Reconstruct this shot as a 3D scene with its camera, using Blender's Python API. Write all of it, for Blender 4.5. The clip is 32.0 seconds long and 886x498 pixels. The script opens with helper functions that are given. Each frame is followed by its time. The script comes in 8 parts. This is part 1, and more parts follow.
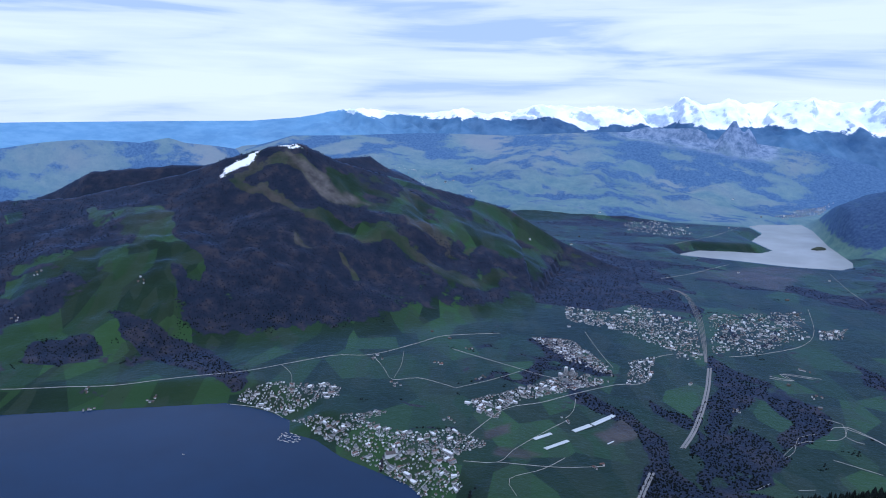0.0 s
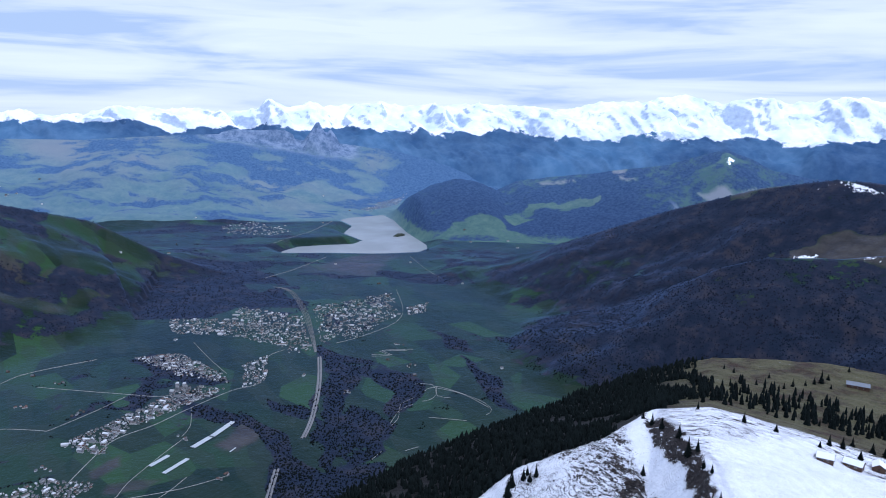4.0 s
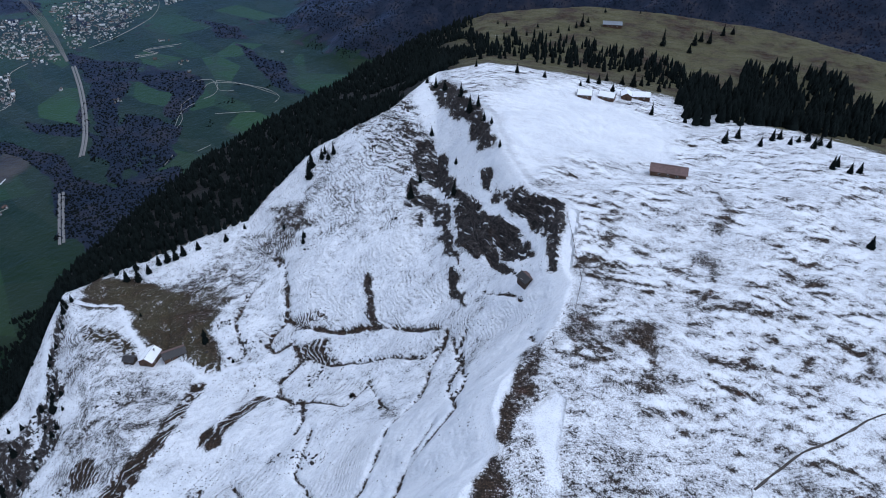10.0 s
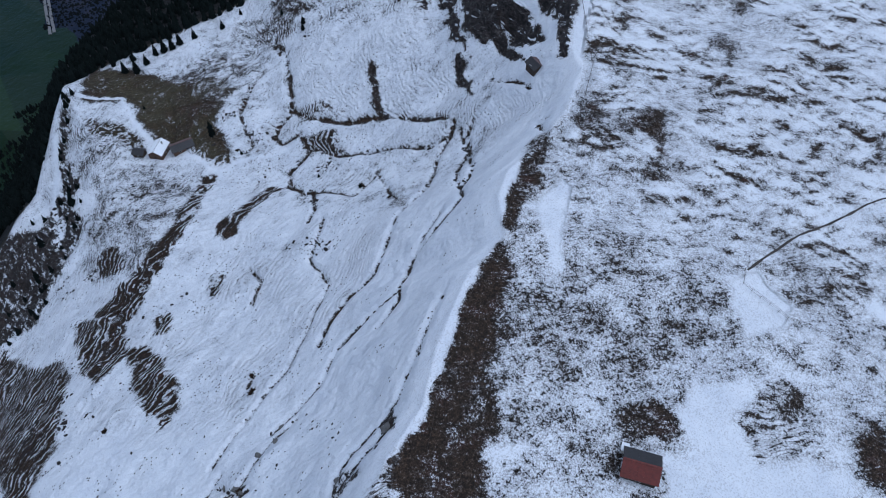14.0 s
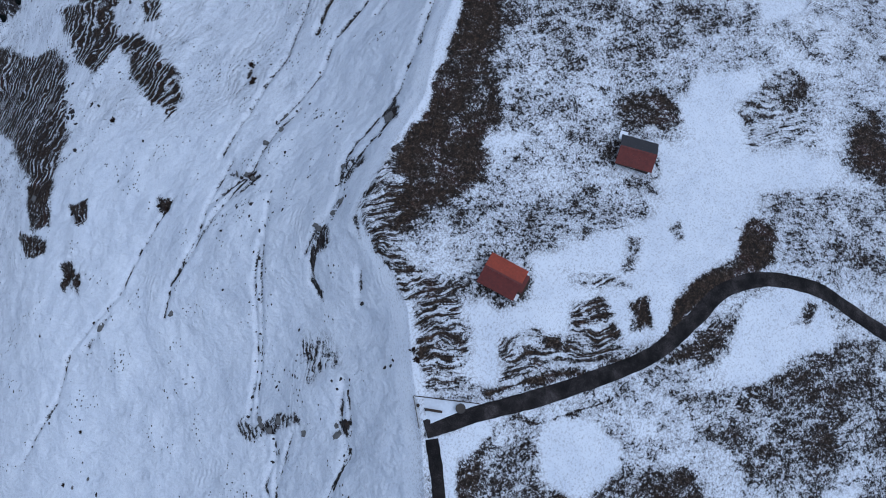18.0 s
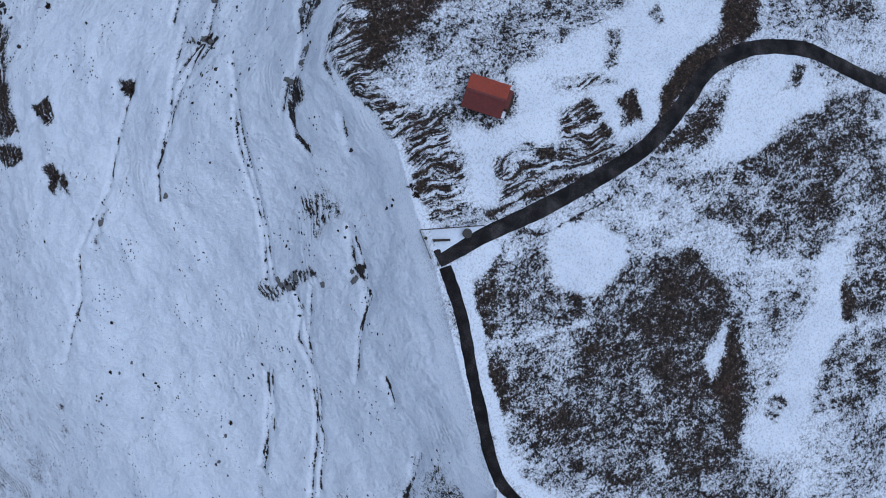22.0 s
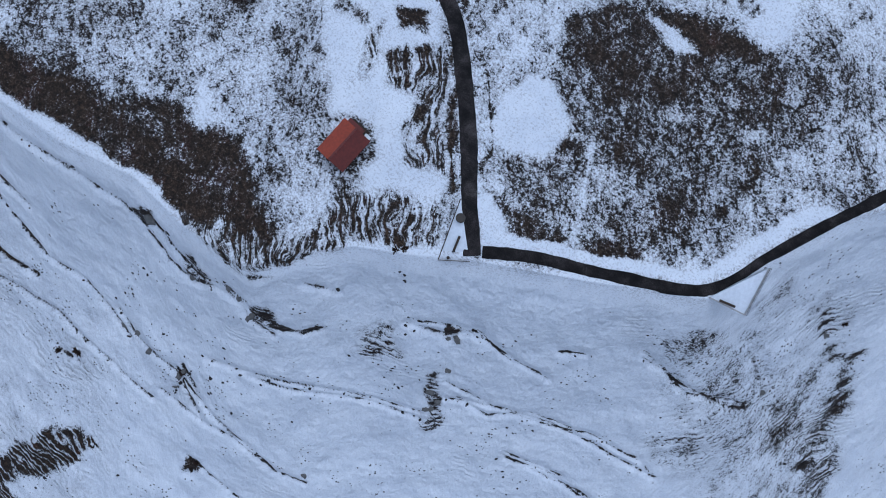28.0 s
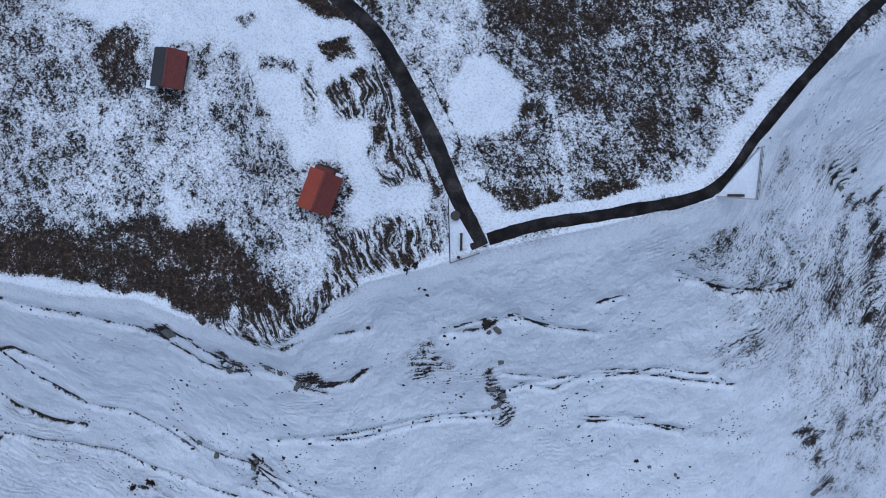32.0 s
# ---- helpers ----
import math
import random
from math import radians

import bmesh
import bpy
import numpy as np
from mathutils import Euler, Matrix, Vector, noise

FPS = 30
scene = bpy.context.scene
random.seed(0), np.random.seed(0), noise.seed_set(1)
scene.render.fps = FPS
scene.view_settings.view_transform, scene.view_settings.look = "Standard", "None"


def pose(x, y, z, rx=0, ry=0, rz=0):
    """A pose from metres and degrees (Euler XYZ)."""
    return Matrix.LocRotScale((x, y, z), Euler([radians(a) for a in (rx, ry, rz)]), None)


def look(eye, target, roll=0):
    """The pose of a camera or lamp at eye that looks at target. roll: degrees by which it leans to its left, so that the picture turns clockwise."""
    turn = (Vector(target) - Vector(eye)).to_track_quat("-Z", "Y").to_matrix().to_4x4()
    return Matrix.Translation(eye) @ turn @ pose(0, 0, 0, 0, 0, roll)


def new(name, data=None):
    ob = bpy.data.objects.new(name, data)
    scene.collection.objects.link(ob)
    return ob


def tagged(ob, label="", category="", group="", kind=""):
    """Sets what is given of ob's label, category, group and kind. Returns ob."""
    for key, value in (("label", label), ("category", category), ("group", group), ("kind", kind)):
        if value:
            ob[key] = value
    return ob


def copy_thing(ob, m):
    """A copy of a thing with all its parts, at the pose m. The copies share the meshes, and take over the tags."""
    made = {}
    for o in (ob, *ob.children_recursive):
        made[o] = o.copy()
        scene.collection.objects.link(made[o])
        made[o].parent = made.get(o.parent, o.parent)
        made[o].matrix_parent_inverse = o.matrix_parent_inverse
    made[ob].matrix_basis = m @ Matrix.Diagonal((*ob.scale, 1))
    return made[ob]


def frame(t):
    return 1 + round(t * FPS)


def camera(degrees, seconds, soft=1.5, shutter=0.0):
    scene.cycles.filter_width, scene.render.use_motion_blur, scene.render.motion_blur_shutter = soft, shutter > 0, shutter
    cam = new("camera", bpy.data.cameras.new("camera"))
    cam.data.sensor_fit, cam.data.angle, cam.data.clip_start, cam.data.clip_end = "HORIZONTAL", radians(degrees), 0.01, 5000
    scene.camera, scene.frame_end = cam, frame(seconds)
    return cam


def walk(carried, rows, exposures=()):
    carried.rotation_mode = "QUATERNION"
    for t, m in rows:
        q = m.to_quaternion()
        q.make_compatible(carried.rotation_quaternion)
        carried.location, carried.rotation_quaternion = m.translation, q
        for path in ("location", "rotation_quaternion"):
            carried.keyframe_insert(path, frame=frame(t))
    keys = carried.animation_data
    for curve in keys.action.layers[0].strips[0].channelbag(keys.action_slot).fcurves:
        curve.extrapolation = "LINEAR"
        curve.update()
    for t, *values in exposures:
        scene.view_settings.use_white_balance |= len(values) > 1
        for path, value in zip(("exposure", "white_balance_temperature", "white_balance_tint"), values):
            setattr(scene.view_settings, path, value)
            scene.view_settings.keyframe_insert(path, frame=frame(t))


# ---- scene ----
# The eye hovers 120 m over a mountain terrace; the far land is laid out at three tenths of its real size.
EYE = 450.0
cam = camera(64.0, 32.0, soft=1.0)
walk(cam, [
    (0.0, pose(0, 0, 450, 78.31, -0.85, 0.18)),
    (0.5, pose(0, 0, 450, 78.41, -1.04, -3.80)),
    (1.0, pose(0, 0, 450, 78.48, -1.13, -7.83)),
    (1.5, pose(0, 0, 450, 78.57, -1.21, -11.78)),
    (2.0, pose(0, 0, 450, 78.64, -1.23, -15.79)),
    (2.5, pose(0, 0, 450, 78.72, -1.22, -19.80)),
    (4.5, pose(0, 0, 450, 78.98, -1.16, -35.76)),
    (5.0, pose(0, 0, 450, 78.63, -1.13, -39.79)),
    (5.5, pose(0, 0, 450, 77.47, -1.02, -43.83)),
    (6.0, pose(0, 0, 450, 75.67, -0.88, -47.72)),
    (6.5, pose(0, 0, 450, 73.86, -0.74, -50.35)),
    (7.0, pose(0, 0, 450, 72.09, -0.63, -50.46)),
    (7.5, pose(0, 0, 450, 69.48, -0.55, -50.46)),
    (8.0, pose(0, 0, 450, 66.00, -0.45, -50.46)),
    (8.5, pose(0, 0, 450, 62.71, -0.39, -50.44)),
    (9.0, pose(0, 0, 450, 59.57, -0.31, -50.39)),
    (9.5, pose(0, 0, 450, 56.49, -0.26, -50.33)),
    (10.0, pose(0, 0, 450, 53.66, -0.18, -50.28)),
    (10.5, pose(0, 0, 450, 50.99, -0.11, -50.17)),
    (11.0, pose(0, 0, 450, 48.76, -0.05, -50.11)),
    (11.5, pose(0, 0, 450, 46.81, 0.06, -50.02)),
    (12.0, pose(0, 0, 450, 44.82, 0.26, -49.99)),
    (12.5, pose(0, 0, 450, 42.79, 0.38, -50.00)),
    (13.0, pose(0, 0, 450, 40.80, 0.56, -50.14)),
    (13.5, pose(0, 0, 450, 38.79, 0.66, -50.26)),
    (15.5, pose(0, 0, 450, 29.36, 0.50, -50.22)),
    (16.0, pose(0, 0, 450, 25.92, 0.58, -50.21)),
    (16.5, pose(0, 0, 450, 22.41, 0.73, -50.18)),
    (17.0, pose(0, 0, 450, 18.88, 0.79, -50.17)),
    (17.5, pose(0, 0, 450, 15.46, 0.82, -50.13)),
    (18.0, pose(0, 0, 450, 12.09, 0.82, -50.18)),
    (18.5, pose(0, 0, 450, 8.70, 0.81, -50.17)),
    (19.0, pose(0, 0, 450, 5.30, 0.87, -50.15)),
    (19.5, pose(0, 0, 450, 1.91, 0.92, -50.14)),
    (20.0, pose(0, 0, 450, -1.20, 0.96, -50.15)),
    (20.5, pose(0, 0, 450, -1.31, 1.10, -50.79)),
    (21.0, pose(0, 0, 450, -1.36, 1.22, -52.64)),
    (21.5, pose(0, 0, 450, -1.43, 1.27, -55.83)),
    (22.0, pose(0, 0, 450, -1.74, 1.30, -60.83)),
    (22.5, pose(0, 0, 450, -1.73, 1.29, -66.75)),
    (23.0, pose(0, 0, 450, -1.73, 1.30, -73.47)),
    (23.5, pose(0, 0, 450, -1.71, 1.28, -79.91)),
    (24.0, pose(0, 0, 450, -1.70, 1.24, -86.01)),
    (24.5, pose(0, 0, 450, -1.75, 1.16, -91.98)),
    (25.0, pose(0, 0, 450, -1.78, 1.10, -97.87)),
    (25.5, pose(0, 0, 450, -1.86, 1.03, -103.45)),
    (26.0, pose(0, 0, 450, -1.90, 1.00, -108.35)),
    (26.5, pose(0, 0, 450, -1.96, 0.96, -113.59)),
    (28.5, pose(0, 0, 450, -2.14, 0.68, -129.28)),
    (29.0, pose(0, 0, 450, -2.21, 0.68, -131.04)),
    (29.5, pose(0, 0, 450, -2.27, 0.62, -132.96)),
    (30.0, pose(0, 0, 450, -2.32, 0.61, -135.71)),
    (30.5, pose(0, 0, 450, -2.31, 0.50, -138.21)),
    (31.0, pose(0, 0, 450, -2.13, 0.66, -141.31)),
    (31.5, pose(0, 0, 450, -2.06, 0.54, -145.06)),
    (32.0, pose(0, 0, 450, -2.04, 0.50, -148.56)),
], exposures=[(0.0, 0.36, 5060, 17), (4.0, 0.35, 5250, 17), (6.0, 0.30, 5450, 17), (7.0, 0.33, 5500, 16), (8.0, 0.40, 5350, 14), (9.0, 0.20, 5400, 12), (11.0, -0.08, 5400, 11), (13.0, -0.30, 5250, 10), (19.0, -0.48, 5080, 10), (32.0, -0.45, 5080, 10)])

# ---- world, sun ----
SUN_EL, SUN_AZ = 63.0, 150.0
world = bpy.data.worlds.new("overcast_sky")
scene.world = world
world.use_nodes = True
wn, wl = world.node_tree.nodes, world.node_tree.links
wn.clear()
w_out = wn.new("ShaderNodeOutputWorld")
w_bg = wn.new("ShaderNodeBackground")
w_sky = wn.new("ShaderNodeTexSky")
w_sky.sky_type, w_sky.sun_disc = "NISHITA", False
w_sky.sun_elevation, w_sky.sun_rotation = radians(SUN_EL), radians(SUN_AZ)
w_sky.altitude = 1800
w_co = wn.new("ShaderNodeTexCoord")
w_map = wn.new("ShaderNodeMapping")
w_map.inputs["Scale"].default_value = (1.6, 1.6, 17.0)
w_noise = wn.new("ShaderNodeTexNoise")
w_noise.inputs["Scale"].default_value = 1.7
w_noise.inputs["Detail"].default_value = 7
w_noise.inputs["Roughness"].default_value = 0.52
w_noise.inputs["Distortion"].default_value = 0.35
w_ramp = wn.new("ShaderNodeValToRGB")
w_ramp.color_ramp.elements[0].position, w_ramp.color_ramp.elements[0].color = 0.36, (5.2, 6.2, 7.4, 1)
w_ramp.color_ramp.elements[1].position, w_ramp.color_ramp.elements[1].color = 0.60, (9.2, 9.4, 9.8, 1)
w_mid = w_ramp.color_ramp.elements.new(0.46)
w_mid.color = (7.9, 8.3, 9.2, 1)
w_mix = wn.new("ShaderNodeMix")
w_mix.data_type = "RGBA"
w_mix.inputs["Factor"].default_value = 0.93
wl.new(w_co.outputs["Generated"], w_map.inputs["Vector"])
wl.new(w_map.outputs["Vector"], w_noise.inputs["Vector"])
wl.new(w_noise.outputs["Fac"], w_ramp.inputs["Fac"])
wl.new(w_sky.outputs["Color"], w_mix.inputs["A"])
wl.new(w_ramp.outputs["Color"], w_mix.inputs["B"])
wl.new(w_mix.outputs["Result"], w_bg.inputs["Color"])
w_bg.inputs["Strength"].default_value = 0.080
wl.new(w_bg.outputs["Background"], w_out.inputs["Surface"])

sun_data = bpy.data.lights.new("sun", "SUN")
sun_data.energy, sun_data.angle, sun_data.color = 1.45, radians(45), (1.0, 0.97, 0.93)
sun = new("sun", sun_data)
sun.matrix_world = look((math.sin(radians(SUN_AZ)) * 100, math.cos(radians(SUN_AZ)) * 100, 450 + 100 * math.tan(radians(SUN_EL))), (0, 0, 450))

# ---- materials ----
def material(name):
    m = bpy.data.materials.new(name)
    m.use_nodes = True
    n, l = m.node_tree.nodes, m.node_tree.links
    return m, n, l, n["Principled BSDF"]


def noise_node(n, l, scale, detail=4, rough=0.55, stretch=None, co=None, turn=0.0):
    if co is None:
        co = n.new("ShaderNodeTexCoord").outputs["Object"]
    for scale_by, turn_by in (((1, 1, 1), turn), (stretch, 0.0)):
        if turn_by or (scale_by and scale_by != (1, 1, 1)):
            mp = n.new("ShaderNodeMapping")
            mp.inputs["Scale"].default_value = scale_by
            mp.inputs["Rotation"].default_value = (0, 0, radians(turn_by))
            l.new(co, mp.inputs["Vector"])
            co = mp.outputs["Vector"]
    t = n.new("ShaderNodeTexNoise")
    t.inputs["Scale"].default_value = scale
    t.inputs["Detail"].default_value = detail
    t.inputs["Roughness"].default_value = rough
    l.new(co, t.inputs["Vector"])
    return t.outputs["Fac"]


def ramp(n, l, fac, *stops):
    r = n.new("ShaderNodeValToRGB")
    els = r.color_ramp.elements
    while len(els) < len(stops):
        els.new(0.5)
    for e, (p, c) in zip(els, stops):
        e.position, e.color = p, (*c, 1) if len(c) == 3 else c
    l.new(fac, r.inputs["Fac"])
    return r.outputs["Color"]


def calc(n, l, op, a, b=None, c=None, clamp=False):
    m = n.new("ShaderNodeMath")
    m.operation, m.use_clamp = op, clamp
    for s, v in zip(m.inputs, (a, b, c)):
        if v is None:
            continue
        if isinstance(v, (int, float)):
            s.default_value = v
        else:
            l.new(v, s)
    return m.outputs[0]


def blend(n, l, fac, a, b):
    m = n.new("ShaderNodeMix")
    m.data_type = "RGBA"
    for s, v in ((m.inputs["Factor"], fac), (m.inputs["A"], a), (m.inputs["B"], b)):
        if isinstance(v, (int, float)):
            s.default_value = v
        elif isinstance(v, tuple):
            s.default_value = (*v, 1)
        else:
            l.new(v, s)
    return m.outputs["Result"]


def smooth(n, l, v, lo, hi):
    m = n.new("ShaderNodeMapRange")
    m.interpolation_type = "SMOOTHSTEP"
    m.inputs["From Min"].default_value, m.inputs["From Max"].default_value = lo, hi
    l.new(v, m.inputs["Value"])
    return m.outputs["Result"]


def bumped(n, l, bsdf, height, strength, distance):
    b = n.new("ShaderNodeBump")
    b.inputs["Strength"].default_value, b.inputs["Distance"].default_value = strength, distance
    l.new(height, b.inputs["Height"])
    l.new(b.outputs["Normal"], bsdf.inputs["Normal"])


def attribute(n, name):
    a = n.new("ShaderNodeAttribute")
    a.attribute_name = name
    return a.outputs["Fac"]


def simple(name, color, rough=0.8, grain=6.0, vary=0.25, metal=0.0, bump=0.0, gloss=0.5):
    """A plain weathered surface: one colour with two scales of variation."""
    m, n, l, b = material(name)
    fine = noise_node(n, l, grain, 5, 0.6)
    coarse = noise_node(n, l, grain * 0.13, 3, 0.5)
    both = calc(n, l, "MULTIPLY_ADD", fine, 0.6, calc(n, l, "MULTIPLY", coarse, 0.4))
    lo, hi = tuple(v * (1 - vary) for v in color), tuple(min(1, v * (1 + vary)) for v in color)
    l.new(ramp(n, l, both, (0.3, lo), (0.7, hi)), b.inputs["Base Color"])
    b.inputs["Roughness"].default_value, b.inputs["Metallic"].default_value = rough, metal
    b.inputs["Specular IOR Level"].default_value = gloss
    if bump:
        bumped(n, l, b, fine, 0.5, bump)
    return m


def haze_sheen(b, much=0.20):
    """Blue sheen at a slanting view, standing in for haze over far grass and foliage."""
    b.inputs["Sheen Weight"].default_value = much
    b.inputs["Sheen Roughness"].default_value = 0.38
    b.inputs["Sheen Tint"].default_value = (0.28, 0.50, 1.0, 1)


def near_ground_material():
    """Wind-packed snow over brown winter grass and grey rock. Attributes: snow, how much lies there; comb, how far it lies in
    strips; heave, how far the turf stands in hummocks; green and rock, what is bare under it; wood, forest floor."""
    m, n, l, b = material("snowy_alp")
    snow, rock, comb, green, wood, heave, drop = (attribute(n, k) for k in ("snow", "rock", "comb", "green", "wood", "heave", "drop"))
    place = n.new("ShaderNodeTexCoord").outputs["Object"]
    less = lambda v, by: calc(n, l, "SUBTRACT", v, by)
    times = lambda v, by: calc(n, l, "MULTIPLY", v, by)
    plus = lambda v, by: calc(n, l, "ADD", v, by)

    def moved(co, dx, dy):
        mv = n.new("ShaderNodeVectorMath")
        mv.inputs[1].default_value = (dx, dy, 0)
        l.new(co, mv.inputs[0])
        return mv.outputs[0]

    big = noise_node(n, l, 0.05, 4, 0.6)
    clump = noise_node(n, l, 0.24, 4, 0.62)
    fine = noise_node(n, l, 1.15, 4, 0.78)
    tuft = noise_node(n, l, 2.7, 3, 0.75)
    lump = noise_node(n, l, 0.11, 4, 0.6, (0.55, 1.1, 1.0), None, 52)
    face = smooth(n, l, drop, 0.0, 4.0)
    # hummocks of turf: the snow is blown off one flank and lies deep on the other
    hump_at = moved(place, 1.5, 1.2)
    scour = plus(times(less(noise_node(n, l, 0.10, 5, 0.60, (0.80, 1.0, 1.0), place, 58), noise_node(n, l, 0.10, 5, 0.60, (0.80, 1.0, 1.0), hump_at, 58)), 4.6),
                 times(less(noise_node(n, l, 0.27, 4, 0.6, (0.7, 1.0, 1.0), place, 40), noise_node(n, l, 0.27, 4, 0.6, (0.7, 1.0, 1.0), hump_at, 40)), 1.5))
    hump = noise_node(n, l, 0.10, 4, 0.5, (0.80, 1.0, 1.0), place, 58)
    scoured = times(scour, times(heave, smooth(n, l, big, 0.30, 0.62)))
    # strips: claw marks along the wind on the terrace, treads along the contour on the face
    bend = n.new("ShaderNodeTexNoise")
    bend.inputs["Scale"].default_value, bend.inputs["Detail"].default_value = 0.09, 3
    l.new(place, bend.inputs["Vector"])
    bent = n.new("ShaderNodeVectorMath")
    bent.operation = "MULTIPLY_ADD"
    bent.inputs[1].default_value = (9.0, 9.0, 0.0)
    l.new(bend.outputs["Color"], bent.inputs[0])
    l.new(place, bent.inputs[2])
    claw = noise_node(n, l, 0.80, 4, 0.66, (0.22, 1.45, 0.0), bent.outputs[0], 40)
    here = n.new("ShaderNodeSeparateXYZ")
    l.new(place, here.inputs["Vector"])
    rise = calc(n, l, "MULTIPLY_ADD", here.outputs["Z"], 0.95, calc(n, l, "MULTIPLY_ADD", noise_node(n, l, 0.06, 5, 0.62), 8.0, times(fine, 0.9)))
    tread = times(calc(n, l, "ABSOLUTE", less(calc(n, l, "FRACT", rise), 0.5)), 2.0)
    bands = noise_node(n, l, 0.055, 4, 0.62)
    ribbed = times(smooth(n, l, plus(times(comb, 0.42), less(bands, 0.5)), 0.14, 0.40), face)
    treads = times(times(less(tread, 0.42), ribbed), calc(n, l, "MULTIPLY_ADD", smooth(n, l, clump, 0.42, 0.60), 1.0, calc(n, l, "MULTIPLY_ADD", smooth(n, l, comb, 0.78, 0.95), 1.7, 0.30)))
    strips = plus(times(times(less(claw, 0.49), 3.9), times(comb, less(1.0, face))), times(times(treads, -1.0), calc(n, l, "MULTIPLY_ADD", fine, 1.6, -0.1)))
    # stipple of small tufts in clusters on the face
    dots = n.new("ShaderNodeTexVoronoi")
    dots.inputs["Scale"].default_value = 0.9
    l.new(place, dots.inputs["Vector"])
    dot = times(smooth(n, l, dots.outputs["Distance"], 0.30, 0.12), smooth(n, l, plus(lump, times(less(clump, 0.5), 0.5)), 0.555, 0.62))
    tame = less(1.0, times(smooth(n, l, snow, 0.70, 0.97), 0.86))
    calm = less(1.0, times(comb, times(less(1.0, face), 0.50)))
    speckle = plus(times(less(clump, 0.5), 1.25), plus(times(less(fine, 0.5), 1.9), times(less(tuft, 0.5), 1.7)))
    speckle = plus(speckle, plus(times(less(lump, 0.5), 1.0), times(less(big, 0.5), 0.5)))
    speckle = times(times(speckle, calm), calc(n, l, "MULTIPLY_ADD", rock, -0.4, calc(n, l, "MULTIPLY_ADD", heave, -0.22, 1.0)))
    edge = plus(times(less(snow, 0.47), 1.05), times(plus(speckle, plus(strips, scoured)), tame))
    edge = less(edge, times(dot, times(face, times(smooth(n, l, snow, 1.04, 0.92), 1.15))))
    shape = n.new("ShaderNodeNewGeometry")
    upright = n.new("ShaderNodeSeparateXYZ")
    l.new(shape.outputs["True Normal"], upright.inputs["Vector"])
    flat = smooth(n, l, upright.outputs["Z"], 0.50, 0.82)
    beds = noise_node(n, l, 0.34, 5, 0.62, (1.5, 0.30, 1.5), place)
    edge = plus(edge, times(times(less(beds, 0.54), 5.0), rock))
    edge = plus(edge, times(rock, calc(n, l, "MULTIPLY_ADD", flat, 0.68, -0.46)))
    crisp, loose = smooth(n, l, edge, -0.045, 0.045), smooth(n, l, edge, -0.34, 0.34)
    cover = calc(n, l, "MULTIPLY_ADD", less(loose, crisp), calc(n, l, "MULTIPLY_ADD", heave, 0.30, calc(n, l, "MULTIPLY_ADD", face, 0.08, 0.36)), crisp)
    blade = calc(n, l, "MULTIPLY_ADD", fine, 0.5, times(tuft, 0.5))
    grass = ramp(n, l, blade, (0.38, (0.005, 0.004, 0.004)), (0.50, (0.024, 0.016, 0.011)), (0.62, (0.090, 0.056, 0.034)))
    russet = ramp(n, l, blade, (0.40, (0.010, 0.005, 0.004)), (0.60, (0.090, 0.040, 0.026)))
    grass = blend(n, l, times(smooth(n, l, clump, 0.52, 0.66), 0.7), grass, russet)
    sward = ramp(n, l, blade, (0.40, (0.036, 0.036, 0.017)), (0.60, (0.118, 0.108, 0.055)))
    grass = blend(n, l, times(green, smooth(n, l, big, 0.30, 0.60)), grass, sward)
    stone = ramp(n, l, noise_node(n, l, 0.45, 7, 0.7, (1, 1, 3.0)), (0.38, (0.006, 0.006, 0.007)), (0.50, (0.020, 0.017, 0.017)), (0.58, (0.045, 0.038, 0.036)), (0.68, (0.11, 0.10, 0.095)))
    bare = blend(n, l, rock, grass, stone)
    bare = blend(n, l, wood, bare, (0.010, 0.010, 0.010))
    white = ramp(n, l, calc(n, l, "MULTIPLY_ADD", clump, 0.5, times(big, 0.5)), (0.36, (0.69, 0.72, 0.78)), (0.60, (0.80, 0.82, 0.86)))
    veil = times(smooth(n, l, plus(edge, times(less(tuft, 0.5), 2.2)), 0.62, 0.05), calc(n, l, "MULTIPLY_ADD", face, -0.28, 0.52))
    white = blend(n, l, veil, white, (0.27, 0.25, 0.245))
    dust = times(times(smooth(n, l, plus(times(fine, 0.5), times(tuft, 0.5)), 0.52, 0.60), smooth(n, l, bands, 0.48, 0.60)), times(face, smooth(n, l, snow, 1.0, 0.90)))
    white = blend(n, l, times(dust, 0.42), white, (0.27, 0.26, 0.27))
    l.new(blend(n, l, cover, bare, white), b.inputs["Base Color"])
    b.inputs["Roughness"].default_value = 0.8
    b.inputs["Specular IOR Level"].default_value = 0.2
    relief = calc(n, l, "MULTIPLY_ADD", cover, 0.34, calc(n, l, "MULTIPLY_ADD", clump, 1.1, calc(n, l, "MULTIPLY_ADD", treads, -0.45, calc(n, l, "MULTIPLY_ADD", times(hump, heave), 9.0,
             calc(n, l, "MULTIPLY_ADD", times(lump, face), 5.0, times(fine, 0.30))))))
    bumped(n, l, b, relief, 0.75, 0.8)
    return m


